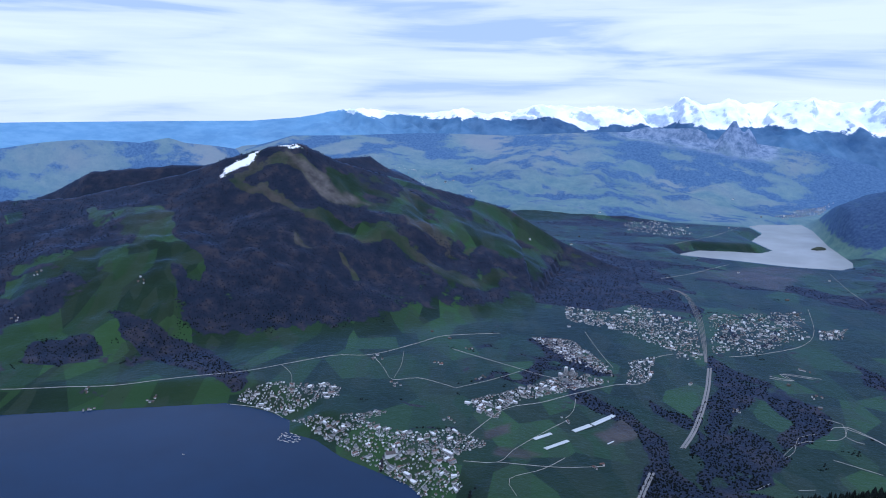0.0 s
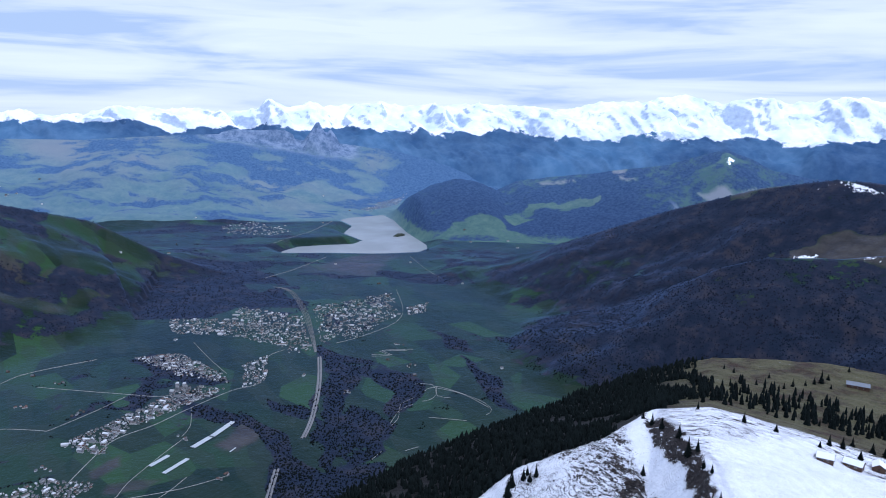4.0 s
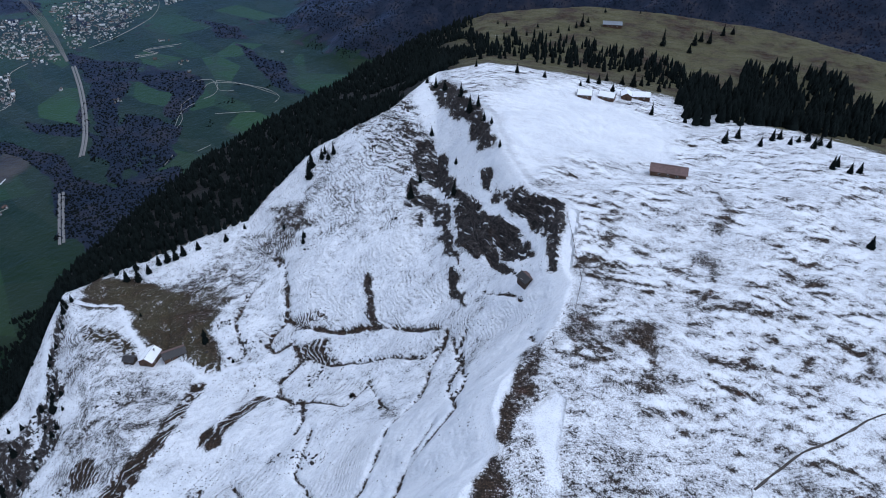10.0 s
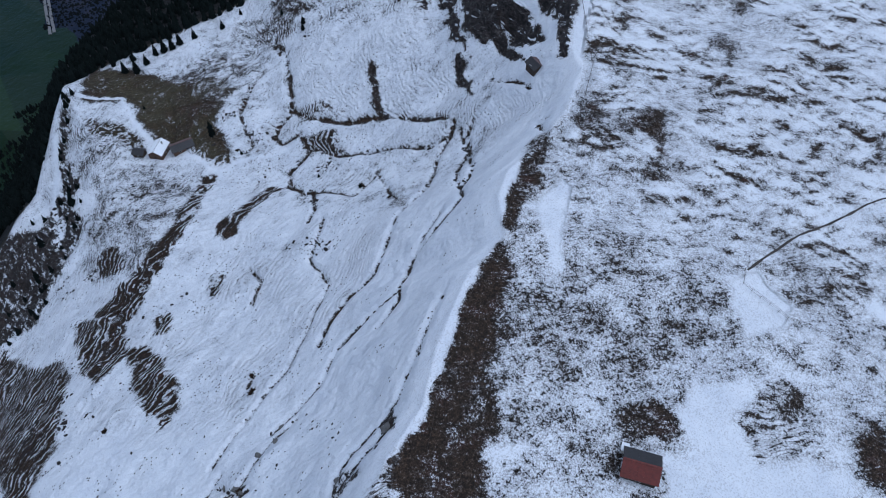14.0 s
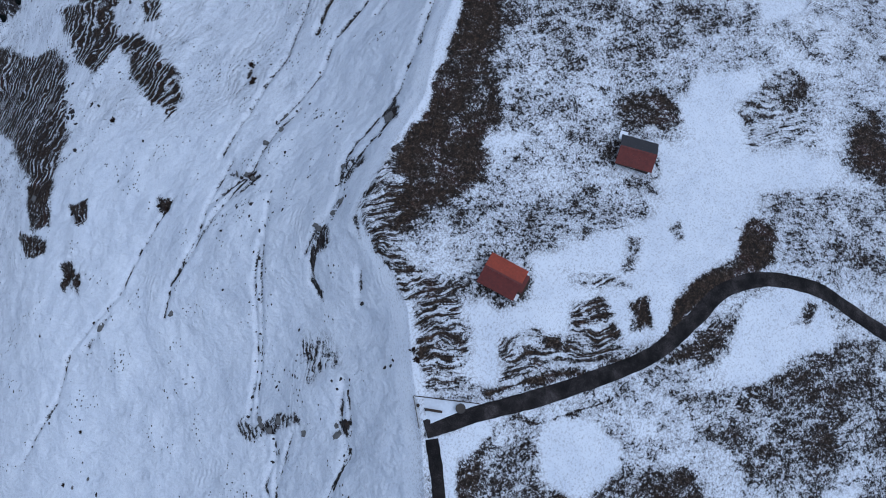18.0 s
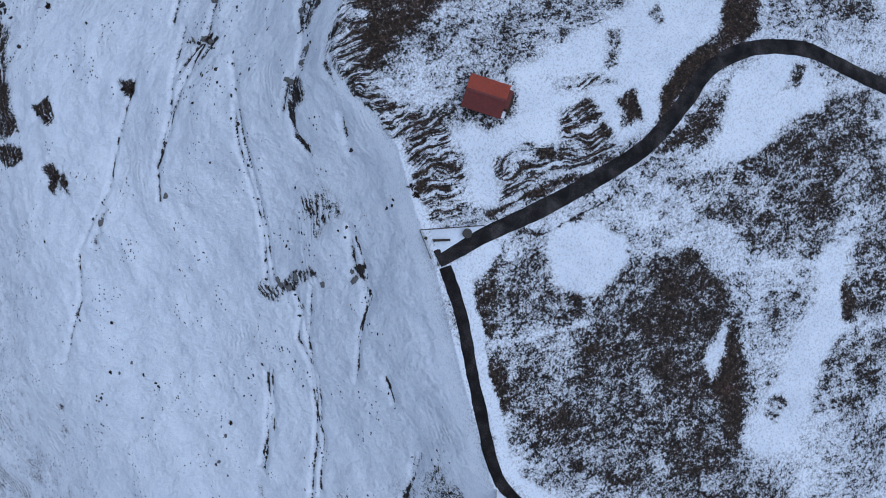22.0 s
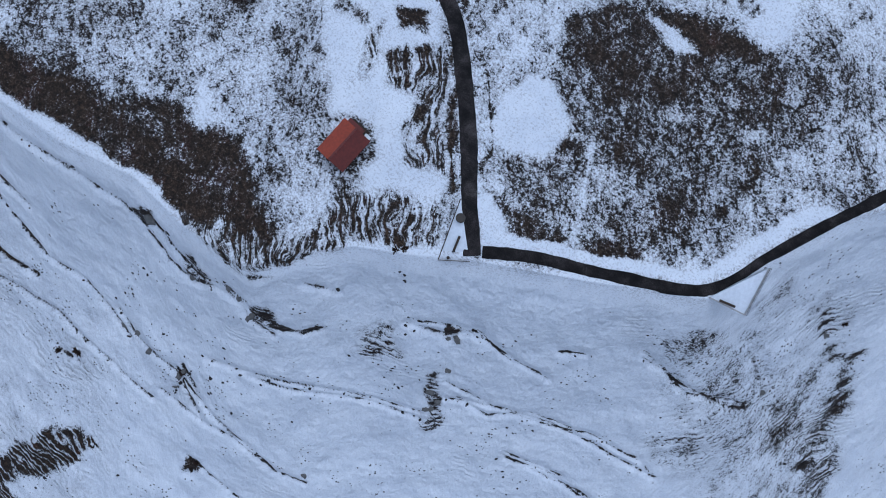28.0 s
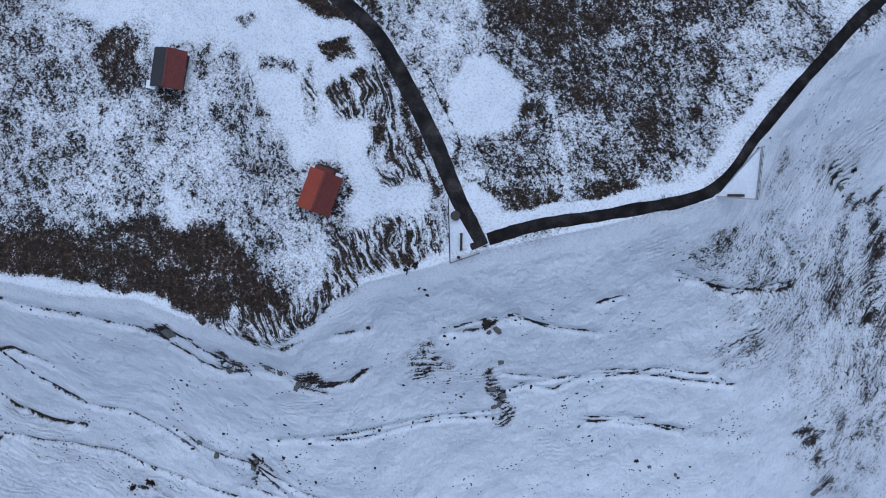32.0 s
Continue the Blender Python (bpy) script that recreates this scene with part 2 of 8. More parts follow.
def far_ground_material():
    """Fields and woods of the low land with old snow on the heights; the woods are tinted blue for haze."""
    m, n, l, b = material("fields_and_woods")
    wood, snow, dry, rock = attribute(n, "wood"), attribute(n, "snow"), attribute(n, "dry"), attribute(n, "rock")
    big = noise_node(n, l, 0.006, 5, 0.6)
    mid = noise_node(n, l, 0.03, 6, 0.65)
    fine = noise_node(n, l, 0.16, 4, 0.7)
    grass = ramp(n, l, big, (0.38, (0.006, 0.014, 0.008)), (0.5, (0.009, 0.020, 0.009)), (0.62, (0.015, 0.027, 0.011)))
    plots = n.new("ShaderNodeTexVoronoi")
    plots.inputs["Scale"].default_value = 0.016
    plot_map = n.new("ShaderNodeMapping")
    plot_map.inputs["Scale"].default_value = (1.0, 0.6, 0.0)
    plot_map.inputs["Rotation"].default_value = (0, 0, 0.5)
    l.new(n.new("ShaderNodeTexCoord").outputs["Object"], plot_map.inputs["Vector"])
    l.new(plot_map.outputs["Vector"], plots.inputs["Vector"])
    tone = n.new("ShaderNodeSeparateColor")
    l.new(plots.outputs["Color"], tone.inputs["Color"])
    grass = blend(n, l, calc(n, l, "MULTIPLY", smooth(n, l, tone.outputs["Red"], 0.45, 0.95), 0.75), grass, (0.034, 0.080, 0.022))
    grass = blend(n, l, calc(n, l, "MULTIPLY", tone.outputs["Green"], 0.45), grass, (0.008, 0.024, 0.013))
    strips = n.new("ShaderNodeTexVoronoi")
    strips.inputs["Scale"].default_value = 0.034
    strip_map = n.new("ShaderNodeMapping")
    strip_map.inputs["Scale"].default_value = (1.0, 0.35, 0.0)
    strip_map.inputs["Rotation"].default_value = (0, 0, 1.2)
    l.new(n.new("ShaderNodeTexCoord").outputs["Object"], strip_map.inputs["Vector"])
    l.new(strip_map.outputs["Vector"], strips.inputs["Vector"])
    second = n.new("ShaderNodeSeparateColor")
    l.new(strips.outputs["Color"], second.inputs["Color"])
    grass = blend(n, l, calc(n, l, "MULTIPLY", smooth(n, l, second.outputs["Red"], 0.55, 0.9), 0.5), grass, (0.026, 0.038, 0.024))
    grass = blend(n, l, calc(n, l, "MULTIPLY", fine, 0.35), grass, (0.018, 0.032, 0.014))
    sere = ramp(n, l, mid, (0.35, (0.032, 0.030, 0.028)), (0.65, (0.066, 0.060, 0.052)))
    land = blend(n, l, dry, grass, sere)
    # dark timber with a blue haze tint in its colour
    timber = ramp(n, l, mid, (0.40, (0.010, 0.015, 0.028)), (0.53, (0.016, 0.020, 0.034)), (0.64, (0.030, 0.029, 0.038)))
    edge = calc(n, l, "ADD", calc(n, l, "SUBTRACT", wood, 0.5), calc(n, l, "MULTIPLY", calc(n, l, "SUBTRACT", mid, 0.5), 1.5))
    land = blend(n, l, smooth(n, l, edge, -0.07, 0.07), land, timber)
    land = blend(n, l, rock, land, ramp(n, l, mid, (0.35, (0.05, 0.05, 0.052)), (0.65, (0.17, 0.16, 0.155))))
    fall = calc(n, l, "ADD", calc(n, l, "SUBTRACT", snow, 0.5), calc(n, l, "MULTIPLY", calc(n, l, "SUBTRACT", fine, 0.5), 1.8))
    land = blend(n, l, smooth(n, l, fall, -0.05, 0.05), land, (0.80, 0.82, 0.85))
    l.new(land, b.inputs["Base Color"])
    b.inputs["Roughness"].default_value = 0.95
    b.inputs["Specular IOR Level"].default_value = 0.1
    haze_sheen(b, 0.27)
    # the sheen that imitates haze, weaker over woods than over grass
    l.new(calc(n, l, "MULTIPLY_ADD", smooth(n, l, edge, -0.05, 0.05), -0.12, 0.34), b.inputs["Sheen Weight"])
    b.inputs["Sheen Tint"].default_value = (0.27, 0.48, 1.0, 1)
    bumped(n, l, b, calc(n, l, "MULTIPLY_ADD", fine, 0.5, mid), 0.6, 3.0)
    return m


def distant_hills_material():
    """Hills far off: woods and pastures told apart by tone alone, with blue haze put into their colours and a glow."""
    m, n, l, b = material("hazy_distant_hills")
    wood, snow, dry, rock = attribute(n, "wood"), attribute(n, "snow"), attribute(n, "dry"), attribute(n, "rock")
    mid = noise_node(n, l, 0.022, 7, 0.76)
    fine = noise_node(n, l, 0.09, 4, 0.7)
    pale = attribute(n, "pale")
    # near and far tones: haze mixed into the colour by range
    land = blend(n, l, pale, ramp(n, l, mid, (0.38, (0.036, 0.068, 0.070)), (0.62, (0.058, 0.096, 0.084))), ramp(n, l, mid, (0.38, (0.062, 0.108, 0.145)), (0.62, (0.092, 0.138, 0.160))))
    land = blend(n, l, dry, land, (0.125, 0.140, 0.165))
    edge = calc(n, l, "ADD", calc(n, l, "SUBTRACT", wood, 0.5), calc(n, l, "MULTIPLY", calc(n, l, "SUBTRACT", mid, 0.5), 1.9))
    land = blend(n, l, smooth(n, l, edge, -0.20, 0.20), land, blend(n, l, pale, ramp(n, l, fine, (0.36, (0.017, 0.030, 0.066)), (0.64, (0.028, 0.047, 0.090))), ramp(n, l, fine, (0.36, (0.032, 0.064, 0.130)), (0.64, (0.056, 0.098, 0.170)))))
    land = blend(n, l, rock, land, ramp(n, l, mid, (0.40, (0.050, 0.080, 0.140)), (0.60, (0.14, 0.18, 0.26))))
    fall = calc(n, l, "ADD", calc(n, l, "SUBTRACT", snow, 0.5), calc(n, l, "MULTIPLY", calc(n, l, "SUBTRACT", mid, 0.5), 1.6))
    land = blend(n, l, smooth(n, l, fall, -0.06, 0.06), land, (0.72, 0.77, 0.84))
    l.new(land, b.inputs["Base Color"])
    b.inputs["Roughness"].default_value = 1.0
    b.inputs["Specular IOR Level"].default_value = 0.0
    # the land glows in its own colour to lift it like haze
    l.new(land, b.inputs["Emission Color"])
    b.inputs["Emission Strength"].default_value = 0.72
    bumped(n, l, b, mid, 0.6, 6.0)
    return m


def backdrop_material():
    """The far range: snow above with rock where it is steep, blue woods below; miles of air are put into the colours
    and a glow, paler with distance.
    """
    m, n, l, b = material("hazy_far_range")
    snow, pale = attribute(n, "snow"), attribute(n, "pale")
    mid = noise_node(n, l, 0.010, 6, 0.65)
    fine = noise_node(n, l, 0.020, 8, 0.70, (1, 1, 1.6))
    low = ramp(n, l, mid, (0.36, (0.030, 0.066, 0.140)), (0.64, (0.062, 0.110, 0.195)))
    # pale blue painted in for thicker haze
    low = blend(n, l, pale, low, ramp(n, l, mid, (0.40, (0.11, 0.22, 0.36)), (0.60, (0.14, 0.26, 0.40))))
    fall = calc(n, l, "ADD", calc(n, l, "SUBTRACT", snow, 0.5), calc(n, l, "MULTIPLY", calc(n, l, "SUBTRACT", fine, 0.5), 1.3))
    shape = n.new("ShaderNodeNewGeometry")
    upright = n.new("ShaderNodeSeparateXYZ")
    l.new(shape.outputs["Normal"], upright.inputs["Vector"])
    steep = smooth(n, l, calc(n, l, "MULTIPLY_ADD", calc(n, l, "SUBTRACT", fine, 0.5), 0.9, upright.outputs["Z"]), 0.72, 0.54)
    # blue-grey tones put some shading into the snow colour, at random
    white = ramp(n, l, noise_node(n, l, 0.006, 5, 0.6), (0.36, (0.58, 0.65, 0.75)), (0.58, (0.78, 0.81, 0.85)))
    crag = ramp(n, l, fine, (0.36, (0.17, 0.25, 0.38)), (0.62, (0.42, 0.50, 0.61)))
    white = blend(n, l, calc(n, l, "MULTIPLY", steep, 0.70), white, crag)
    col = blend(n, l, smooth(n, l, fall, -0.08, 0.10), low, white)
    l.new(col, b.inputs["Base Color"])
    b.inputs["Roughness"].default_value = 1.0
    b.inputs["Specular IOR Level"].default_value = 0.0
    # glow added for the haze in front of the range
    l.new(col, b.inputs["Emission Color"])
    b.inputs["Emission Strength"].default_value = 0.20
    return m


def water_material(name, color, rough, ripple):
    m, n, l, b = material(name)
    w = noise_node(n, l, 0.08, 5, 0.6)
    l.new(ramp(n, l, noise_node(n, l, 0.004, 4, 0.6), (0.35, color), (0.65, tuple(v * 1.35 for v in color))), b.inputs["Base Color"])
    b.inputs["Roughness"].default_value = rough
    b.inputs["IOR"].default_value = 1.33
    b.inputs["Specular IOR Level"].default_value = 0.14
    bumped(n, l, b, w, ripple, 0.3)
    return m


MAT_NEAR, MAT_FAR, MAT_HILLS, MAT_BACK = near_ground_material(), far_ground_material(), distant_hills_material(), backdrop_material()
MAT_LAKE = water_material("deep_lake", (0.005, 0.019, 0.052), 0.12, 0.10)
MAT_PALE_LAKE = water_material("pale_grey_lake", (0.22, 0.24, 0.25), 0.25, 0.1)

# ---- lie of the land ----
def polar(az, r):
    return r * math.sin(radians(az)), r * math.cos(radians(az))


def grain_noise(x, y, size, seed=0.0, octaves=4):
    """Smooth value noise of about -1 to 1 on arrays of places, with waves of the given size."""
    total, amp, norm = np.zeros_like(x), 1.0, 0.0
    for o in range(octaves):
        c, s = math.cos(0.7 + 1.9 * o + seed), math.sin(0.7 + 1.9 * o + seed)
        u, v = (x * c - y * s) / size + 13.7 * o + seed * 3.1, (x * s + y * c) / size + 7.3 * o - seed * 1.7
        iu, iv = np.floor(u), np.floor(v)
        fu, fv = u - iu, v - iv
        fu, fv = fu * fu * fu * (fu * (fu * 6 - 15) + 10), fv * fv * fv * (fv * (fv * 6 - 15) + 10)

        def corner(a, b):
            h = np.sin(a * 127.1 + b * 311.7 + seed * 74.7) * 43758.5453
            return h - np.floor(h)
        low = corner(iu, iv) * (1 - fu) + corner(iu + 1, iv) * fu
        high = corner(iu, iv + 1) * (1 - fu) + corner(iu + 1, iv + 1) * fu
        total += amp * ((low * (1 - fv) + high * fv) * 2 - 1)
        norm += amp
        amp, size = amp * 0.5, size * 0.5
    return total / norm * 1.6


def step(a, b, v):
    t = np.clip((v - a) / (b - a), 0, 1)
    return t * t * (3 - 2 * t)


def to_line(x, y, line):
    """Distance to a polyline of (x, y, ...), the values of its further columns there, and on which side (1: left of its way)."""
    pts = np.array(line, float)
    best = np.full(x.shape, 1e12)
    side = np.zeros(x.shape)
    vals = [np.zeros(x.shape) for _ in range(pts.shape[1] - 2)]
    for p, q in zip(pts[:-1], pts[1:]):
        dx, dy = q[0] - p[0], q[1] - p[1]
        if dx == 0 and dy == 0:
            continue
        t = np.clip(((x - p[0]) * dx + (y - p[1]) * dy) / (dx * dx + dy * dy), 0, 1)
        ex, ey = x - p[0] - t * dx, y - p[1] - t * dy
        d = ex * ex + ey * ey
        m = d < best
        best = np.where(m, d, best)
        side = np.where(m, np.sign(dx * (y - p[1]) - dy * (x - p[0])), side)
        for k in range(len(vals)):
            vals[k] = np.where(m, p[2 + k] + t * (q[2 + k] - p[2 + k]), vals[k])
    return np.sqrt(best), vals, side


def inside(x, y, poly):
    r = np.zeros(x.shape, bool)
    n = len(poly)
    for i in range(n):
        (x1, y1), (x2, y2) = poly[i], poly[(i + 1) % n]
        if y1 == y2:
            continue
        r ^= ((y1 > y) != (y2 > y)) & (x < (x2 - x1) * (y - y1) / (y2 - y1) + x1)
    return r


# the brink between the terrace side and the steep snow face: x, y, height
BRINK = [(-70, -110, 318), (-48, -72, 325), (-40, -56, 328), (-37, -40, 329), (-36, -27, 330), (-21, -12, 330), (-7, 1, 330), (-1, 8, 330),
         (7, 16, 329), (12, 25, 329), (15, 33, 328), (28, 38, 327), (40, 40, 326), (53, 47, 325), (70, 53, 324), (84, 53, 323),
         (93, 62, 322), (102, 66, 321), (116, 66, 320), (131, 68, 319), (150, 75, 318), (159, 86, 317), (177, 96, 316), (188, 102, 315),
         (192, 119, 313), (209, 141, 310), (234, 166, 306), (258, 204, 301), (284, 240, 297), (330, 280, 280)]
# the crest beyond it: bearing, range, height of the rim; range and height of the outer shoulder
RIM_AZ = [-180, -120, -60, -25, 0, 9, 12.7, 15.5, 23, 32, 36.4, 39, 45.8, 49.8, 54, 61, 70, 80, 90, 120, 180]
RIM_R = [260, 230, 210, 230, 265, 288, 308, 326, 323, 328, 342, 352, 349, 372, 385, 385, 392, 360, 360, 330, 260]
RIM_Z = [240, 230, 200, 190, 195, 205, 215, 225, 228, 235, 255, 265, 285, 297, 298, 292, 279, 287, 287, 280, 240]
OUT_AZ = [-180, -60, -20, 0, 9, 15.5, 24, 33, 41, 49, 54, 62, 75, 82, 100, 180]
OUT_R = [300, 240, 330, 400, 420, 425, 430, 500, 540, 600, 630, 640, 640, 600, 560, 300]
OUT_Z = [215, 180, 110, 92, 112, 165, 202, 203, 217, 235, 247, 254, 250, 254, 250, 215]


def brink_at(x, y):
    """Distance to the brink, its height there and the side, with the folds of the distance smoothed away from it."""
    pts = np.array(BRINK, float)
    ds, zs = [], []
    best, side = np.full(x.shape, 1e12), np.zeros(x.shape)
    for p, q in zip(pts[:-1], pts[1:]):
        dx, dy = q[0] - p[0], q[1] - p[1]
        t = np.clip(((x - p[0]) * dx + (y - p[1]) * dy) / (dx * dx + dy * dy), 0, 1)
        d = np.hypot(x - p[0] - t * dx, y - p[1] - t * dy)
        side = np.where(d < best, np.sign(dx * (y - p[1]) - dy * (x - p[0])), side)
        best = np.minimum(best, d)
        ds.append(d)
        zs.append((p[2] + t * (q[2] - p[2]), math.hypot(dx, dy)))
    k = 0.05 * best + 0.05
    w = [np.exp(-(d - best) / k) * n for d, (z, n) in zip(ds, zs)]
    total = sum(w)
    ze = sum(a * z for a, (z, n) in zip(w, zs)) / total
    dd = sum(a * d for a, d in zip(w, ds)) / total
    return dd, ze, side


def near_height(x, y):
    r, az = np.hypot(x, y), np.degrees(np.arctan2(x, y))
    d, ze, side = brink_at(x, y)

    def base(d, ze, side):
        steep = 92 * (1 - np.exp(-d / 76.0)) + 0.03 * d
        gentle = 45 * (1 - np.exp(-d * 0.22 / 45))
        return ze - np.where(side > 0, steep, gentle)
    rr, rz = np.interp(az, RIM_AZ, RIM_R), np.interp(az, RIM_AZ, RIM_Z)
    orr, oz = np.interp(az, OUT_AZ, OUT_R), np.interp(az, OUT_AZ, OUT_Z)
    xr, yr = rr * np.sin(np.radians(az)), rr * np.cos(np.radians(az))
    dr, zr, sr = brink_at(xr, yr)
    lift = rz - base(dr, zr, sr)
    z = base(d, ze, side) + lift * step(0.45, 1.0, r / rr)
    over = np.clip((r - rr) / np.maximum(orr - rr, 1), 0, 1)
    sag = 16 * np.sin(np.pi * np.clip(over, 0, 1)) * step(36, 60, az)
    z = np.where(r > rr, rz + (oz - rz) * over - sag, z)
    return z - np.clip(r - orr, 0, None) * 0.85


# ridges of the far land: bearing, range, height of the crest, reach of its slopes
def crest(*rows):
    return [(*polar(az, r), z, w) for az, r, z, w in rows]


RIDGES = [
    # the dark mountain over the lake
    crest((-45, 2000, 190, 800), (-32, 1900, 214, 800), (-27.8, 1850, 220, 740), (-20, 1800, 277, 640), (-17, 1780, 313, 600), (-13.2, 1750, 346, 540), (-11.5, 1750, 352, 520),
          (-8.4, 1780, 304, 500), (-3.9, 1850, 256, 520), (0.7, 1900, 213, 560), (5.3, 1950, 166, 480), (9.9, 1950, 75, 400), (14.5, 1900, 18, 300)),
    # low wooded hill behind it
    crest((-28.8, 2500, 165, 400), (-26.5, 2450, 225, 420), (-21, 2400, 244, 450), (-15, 2400, 244, 450), (-6, 2700, 250, 500)),
    # hills on the left horizon
    crest((-36, 3500, 215, 300), (-31.9, 3500, 236, 330), (-29.4, 3500, 260, 340), (-27, 3500, 270, 340), (-23.1, 3500, 254, 340), (-21.1, 3500, 276, 260), (-19.9, 3500, 252, 300), (-16.3, 3500, 225, 300)),
    # the long green mountainside beyond the small lake
    crest((-12, 3700, 275, 900), (-8.4, 3700, 277, 1000), (-1.7, 3750, 293, 1100), (5, 3750, 286, 1100), (11.7, 3750, 312, 1100), (15.9, 3800, 318, 1000), (19, 3800, 300, 900), (24, 3850, 270, 800), (28, 3850, 240, 700)),
    # cliffs of the twin rock heads
    crest((14.6, 3770, 332, 100), (15.6, 3770, 350, 110), (17.0, 3770, 346, 110), (18.6, 3770, 352, 110), (20.0, 3775, 330, 100)),
    # the wooded chain on the far side of the lake
    crest((27.2, 3060, 14, 200), (28.7, 2980, 78, 300), (30.9, 2880, 156, 380), (33.0, 2800, 194, 420), (34.7, 2780, 184, 420), (36.2, 2800, 152, 400)),
    crest((36.2, 2900, 140, 480), (37.8, 2900, 181, 500), (40.4, 2880, 202, 520), (44, 2860, 226, 520), (46.7, 2850, 250, 520), (49.4, 2850, 268, 500), (51.2, 2850, 303, 460), (53.5, 2850, 336, 440),
          (55.2, 2850, 303, 460), (56.8, 2850, 265, 480), (59.4, 2850, 243, 480), (70, 2850, 230, 480)),
    # the dark plateau mountain
    crest((36, 1950, 40, 260), (40, 1900, 90, 340), (45, 1850, 160, 440), (50, 1800, 229, 560), (56, 1750, 296, 640), (60.9, 1700, 328, 700), (65.9, 1700, 322, 720), (70, 1700, 316, 720),
          (75, 1700, 286, 720), (84, 1700, 290, 720), (100, 1700, 280, 700)),
    # its bench of brown pasture
    crest((54, 1330, 190, 420), (57, 1340, 212, 480), (62, 1360, 220, 520), (68, 1380, 248, 540), (73, 1380, 250, 540), (84, 1380, 245, 560)),
    # the snow-capped head across the far lake
    crest((68, 3600, 190, 700), (70.5, 3600, 220, 800), (73.5, 3600, 306, 900), (76.4, 3600, 419, 900), (79.1, 3600, 390, 900), (90, 3600, 380, 900)),
]
CRAGS = [(21.9, 3780, 398, 80), (22.9, 3790, 350, 90)]

LAKE = [(-1500, 640), (-1100, 760), (-630, 945), (-480, 971), (-324, 998), (-262, 975), (-218, 944), (-212, 905), (-170, 884), (-130, 839), (-83, 805), (-39, 773), (-15, 735), (20, 660), (60, 560), (40, 420), (-300, 200), (-1500, 100)]
SMALL_LAKE = [(736, 2149), (813, 2208), (910, 2198), (999, 2177), (1059, 2224), (1060, 2305), (1062, 2389), (1162, 2532), (1180, 2690), (1240, 2729), (1400, 2744), (1375, 2607), (1274, 2300), (1215, 2065), (1185, 2001), (1086, 1937), (974, 1965), (838, 2031), (730, 2073)]


def lake_push(x, y, poly):
    """Metres inside (positive) or outside a lake's shore."""
    d, _, _ = to_line(x, y, [*poly, poly[0]])
    return np.where(inside(x, y, poly), d, -d)


def far_height(x, y):
    r, az = np.hypot(x, y), np.degrees(np.arctan2(x, y))
    z = 5 + 5 * grain_noise(x, y, 260, 1.0, 4) + 6 * step(1200, 1700, r) * grain_noise(x, y, 420, 2.0)
    rough = grain_noise(x, y, 300, 3.0, 5)
    for k, line in enumerate(RIDGES):
        d, (zr, w), _ = to_line(x, y, line)
        t = np.clip(1 - d / w, 0, 1)
        h = zr * (0.75 * t + 0.25 * t * t) + rough * 38 * np.sin(np.pi * np.clip(t, 0, 1)) * (0.5 + zr / 400)
        z = np.maximum(z, h) + 4 * np.exp(-np.abs(z - h) / 12)
    for a, rr, zz, w in CRAGS:
        px, py = polar(a, rr)
        d = np.hypot(x - px, y - py) * (1 + 0.25 * grain_noise(x, y, 60, 9.0, 3))
        z = np.maximum(z, zz - np.abs(d) * 150 / w)
    push = np.maximum(lake_push(x, y, LAKE), lake_push(x, y, SMALL_LAKE))
    return np.where(push > -60, z * step(0, -60, push) - 4 * step(-3, 4, push), z)


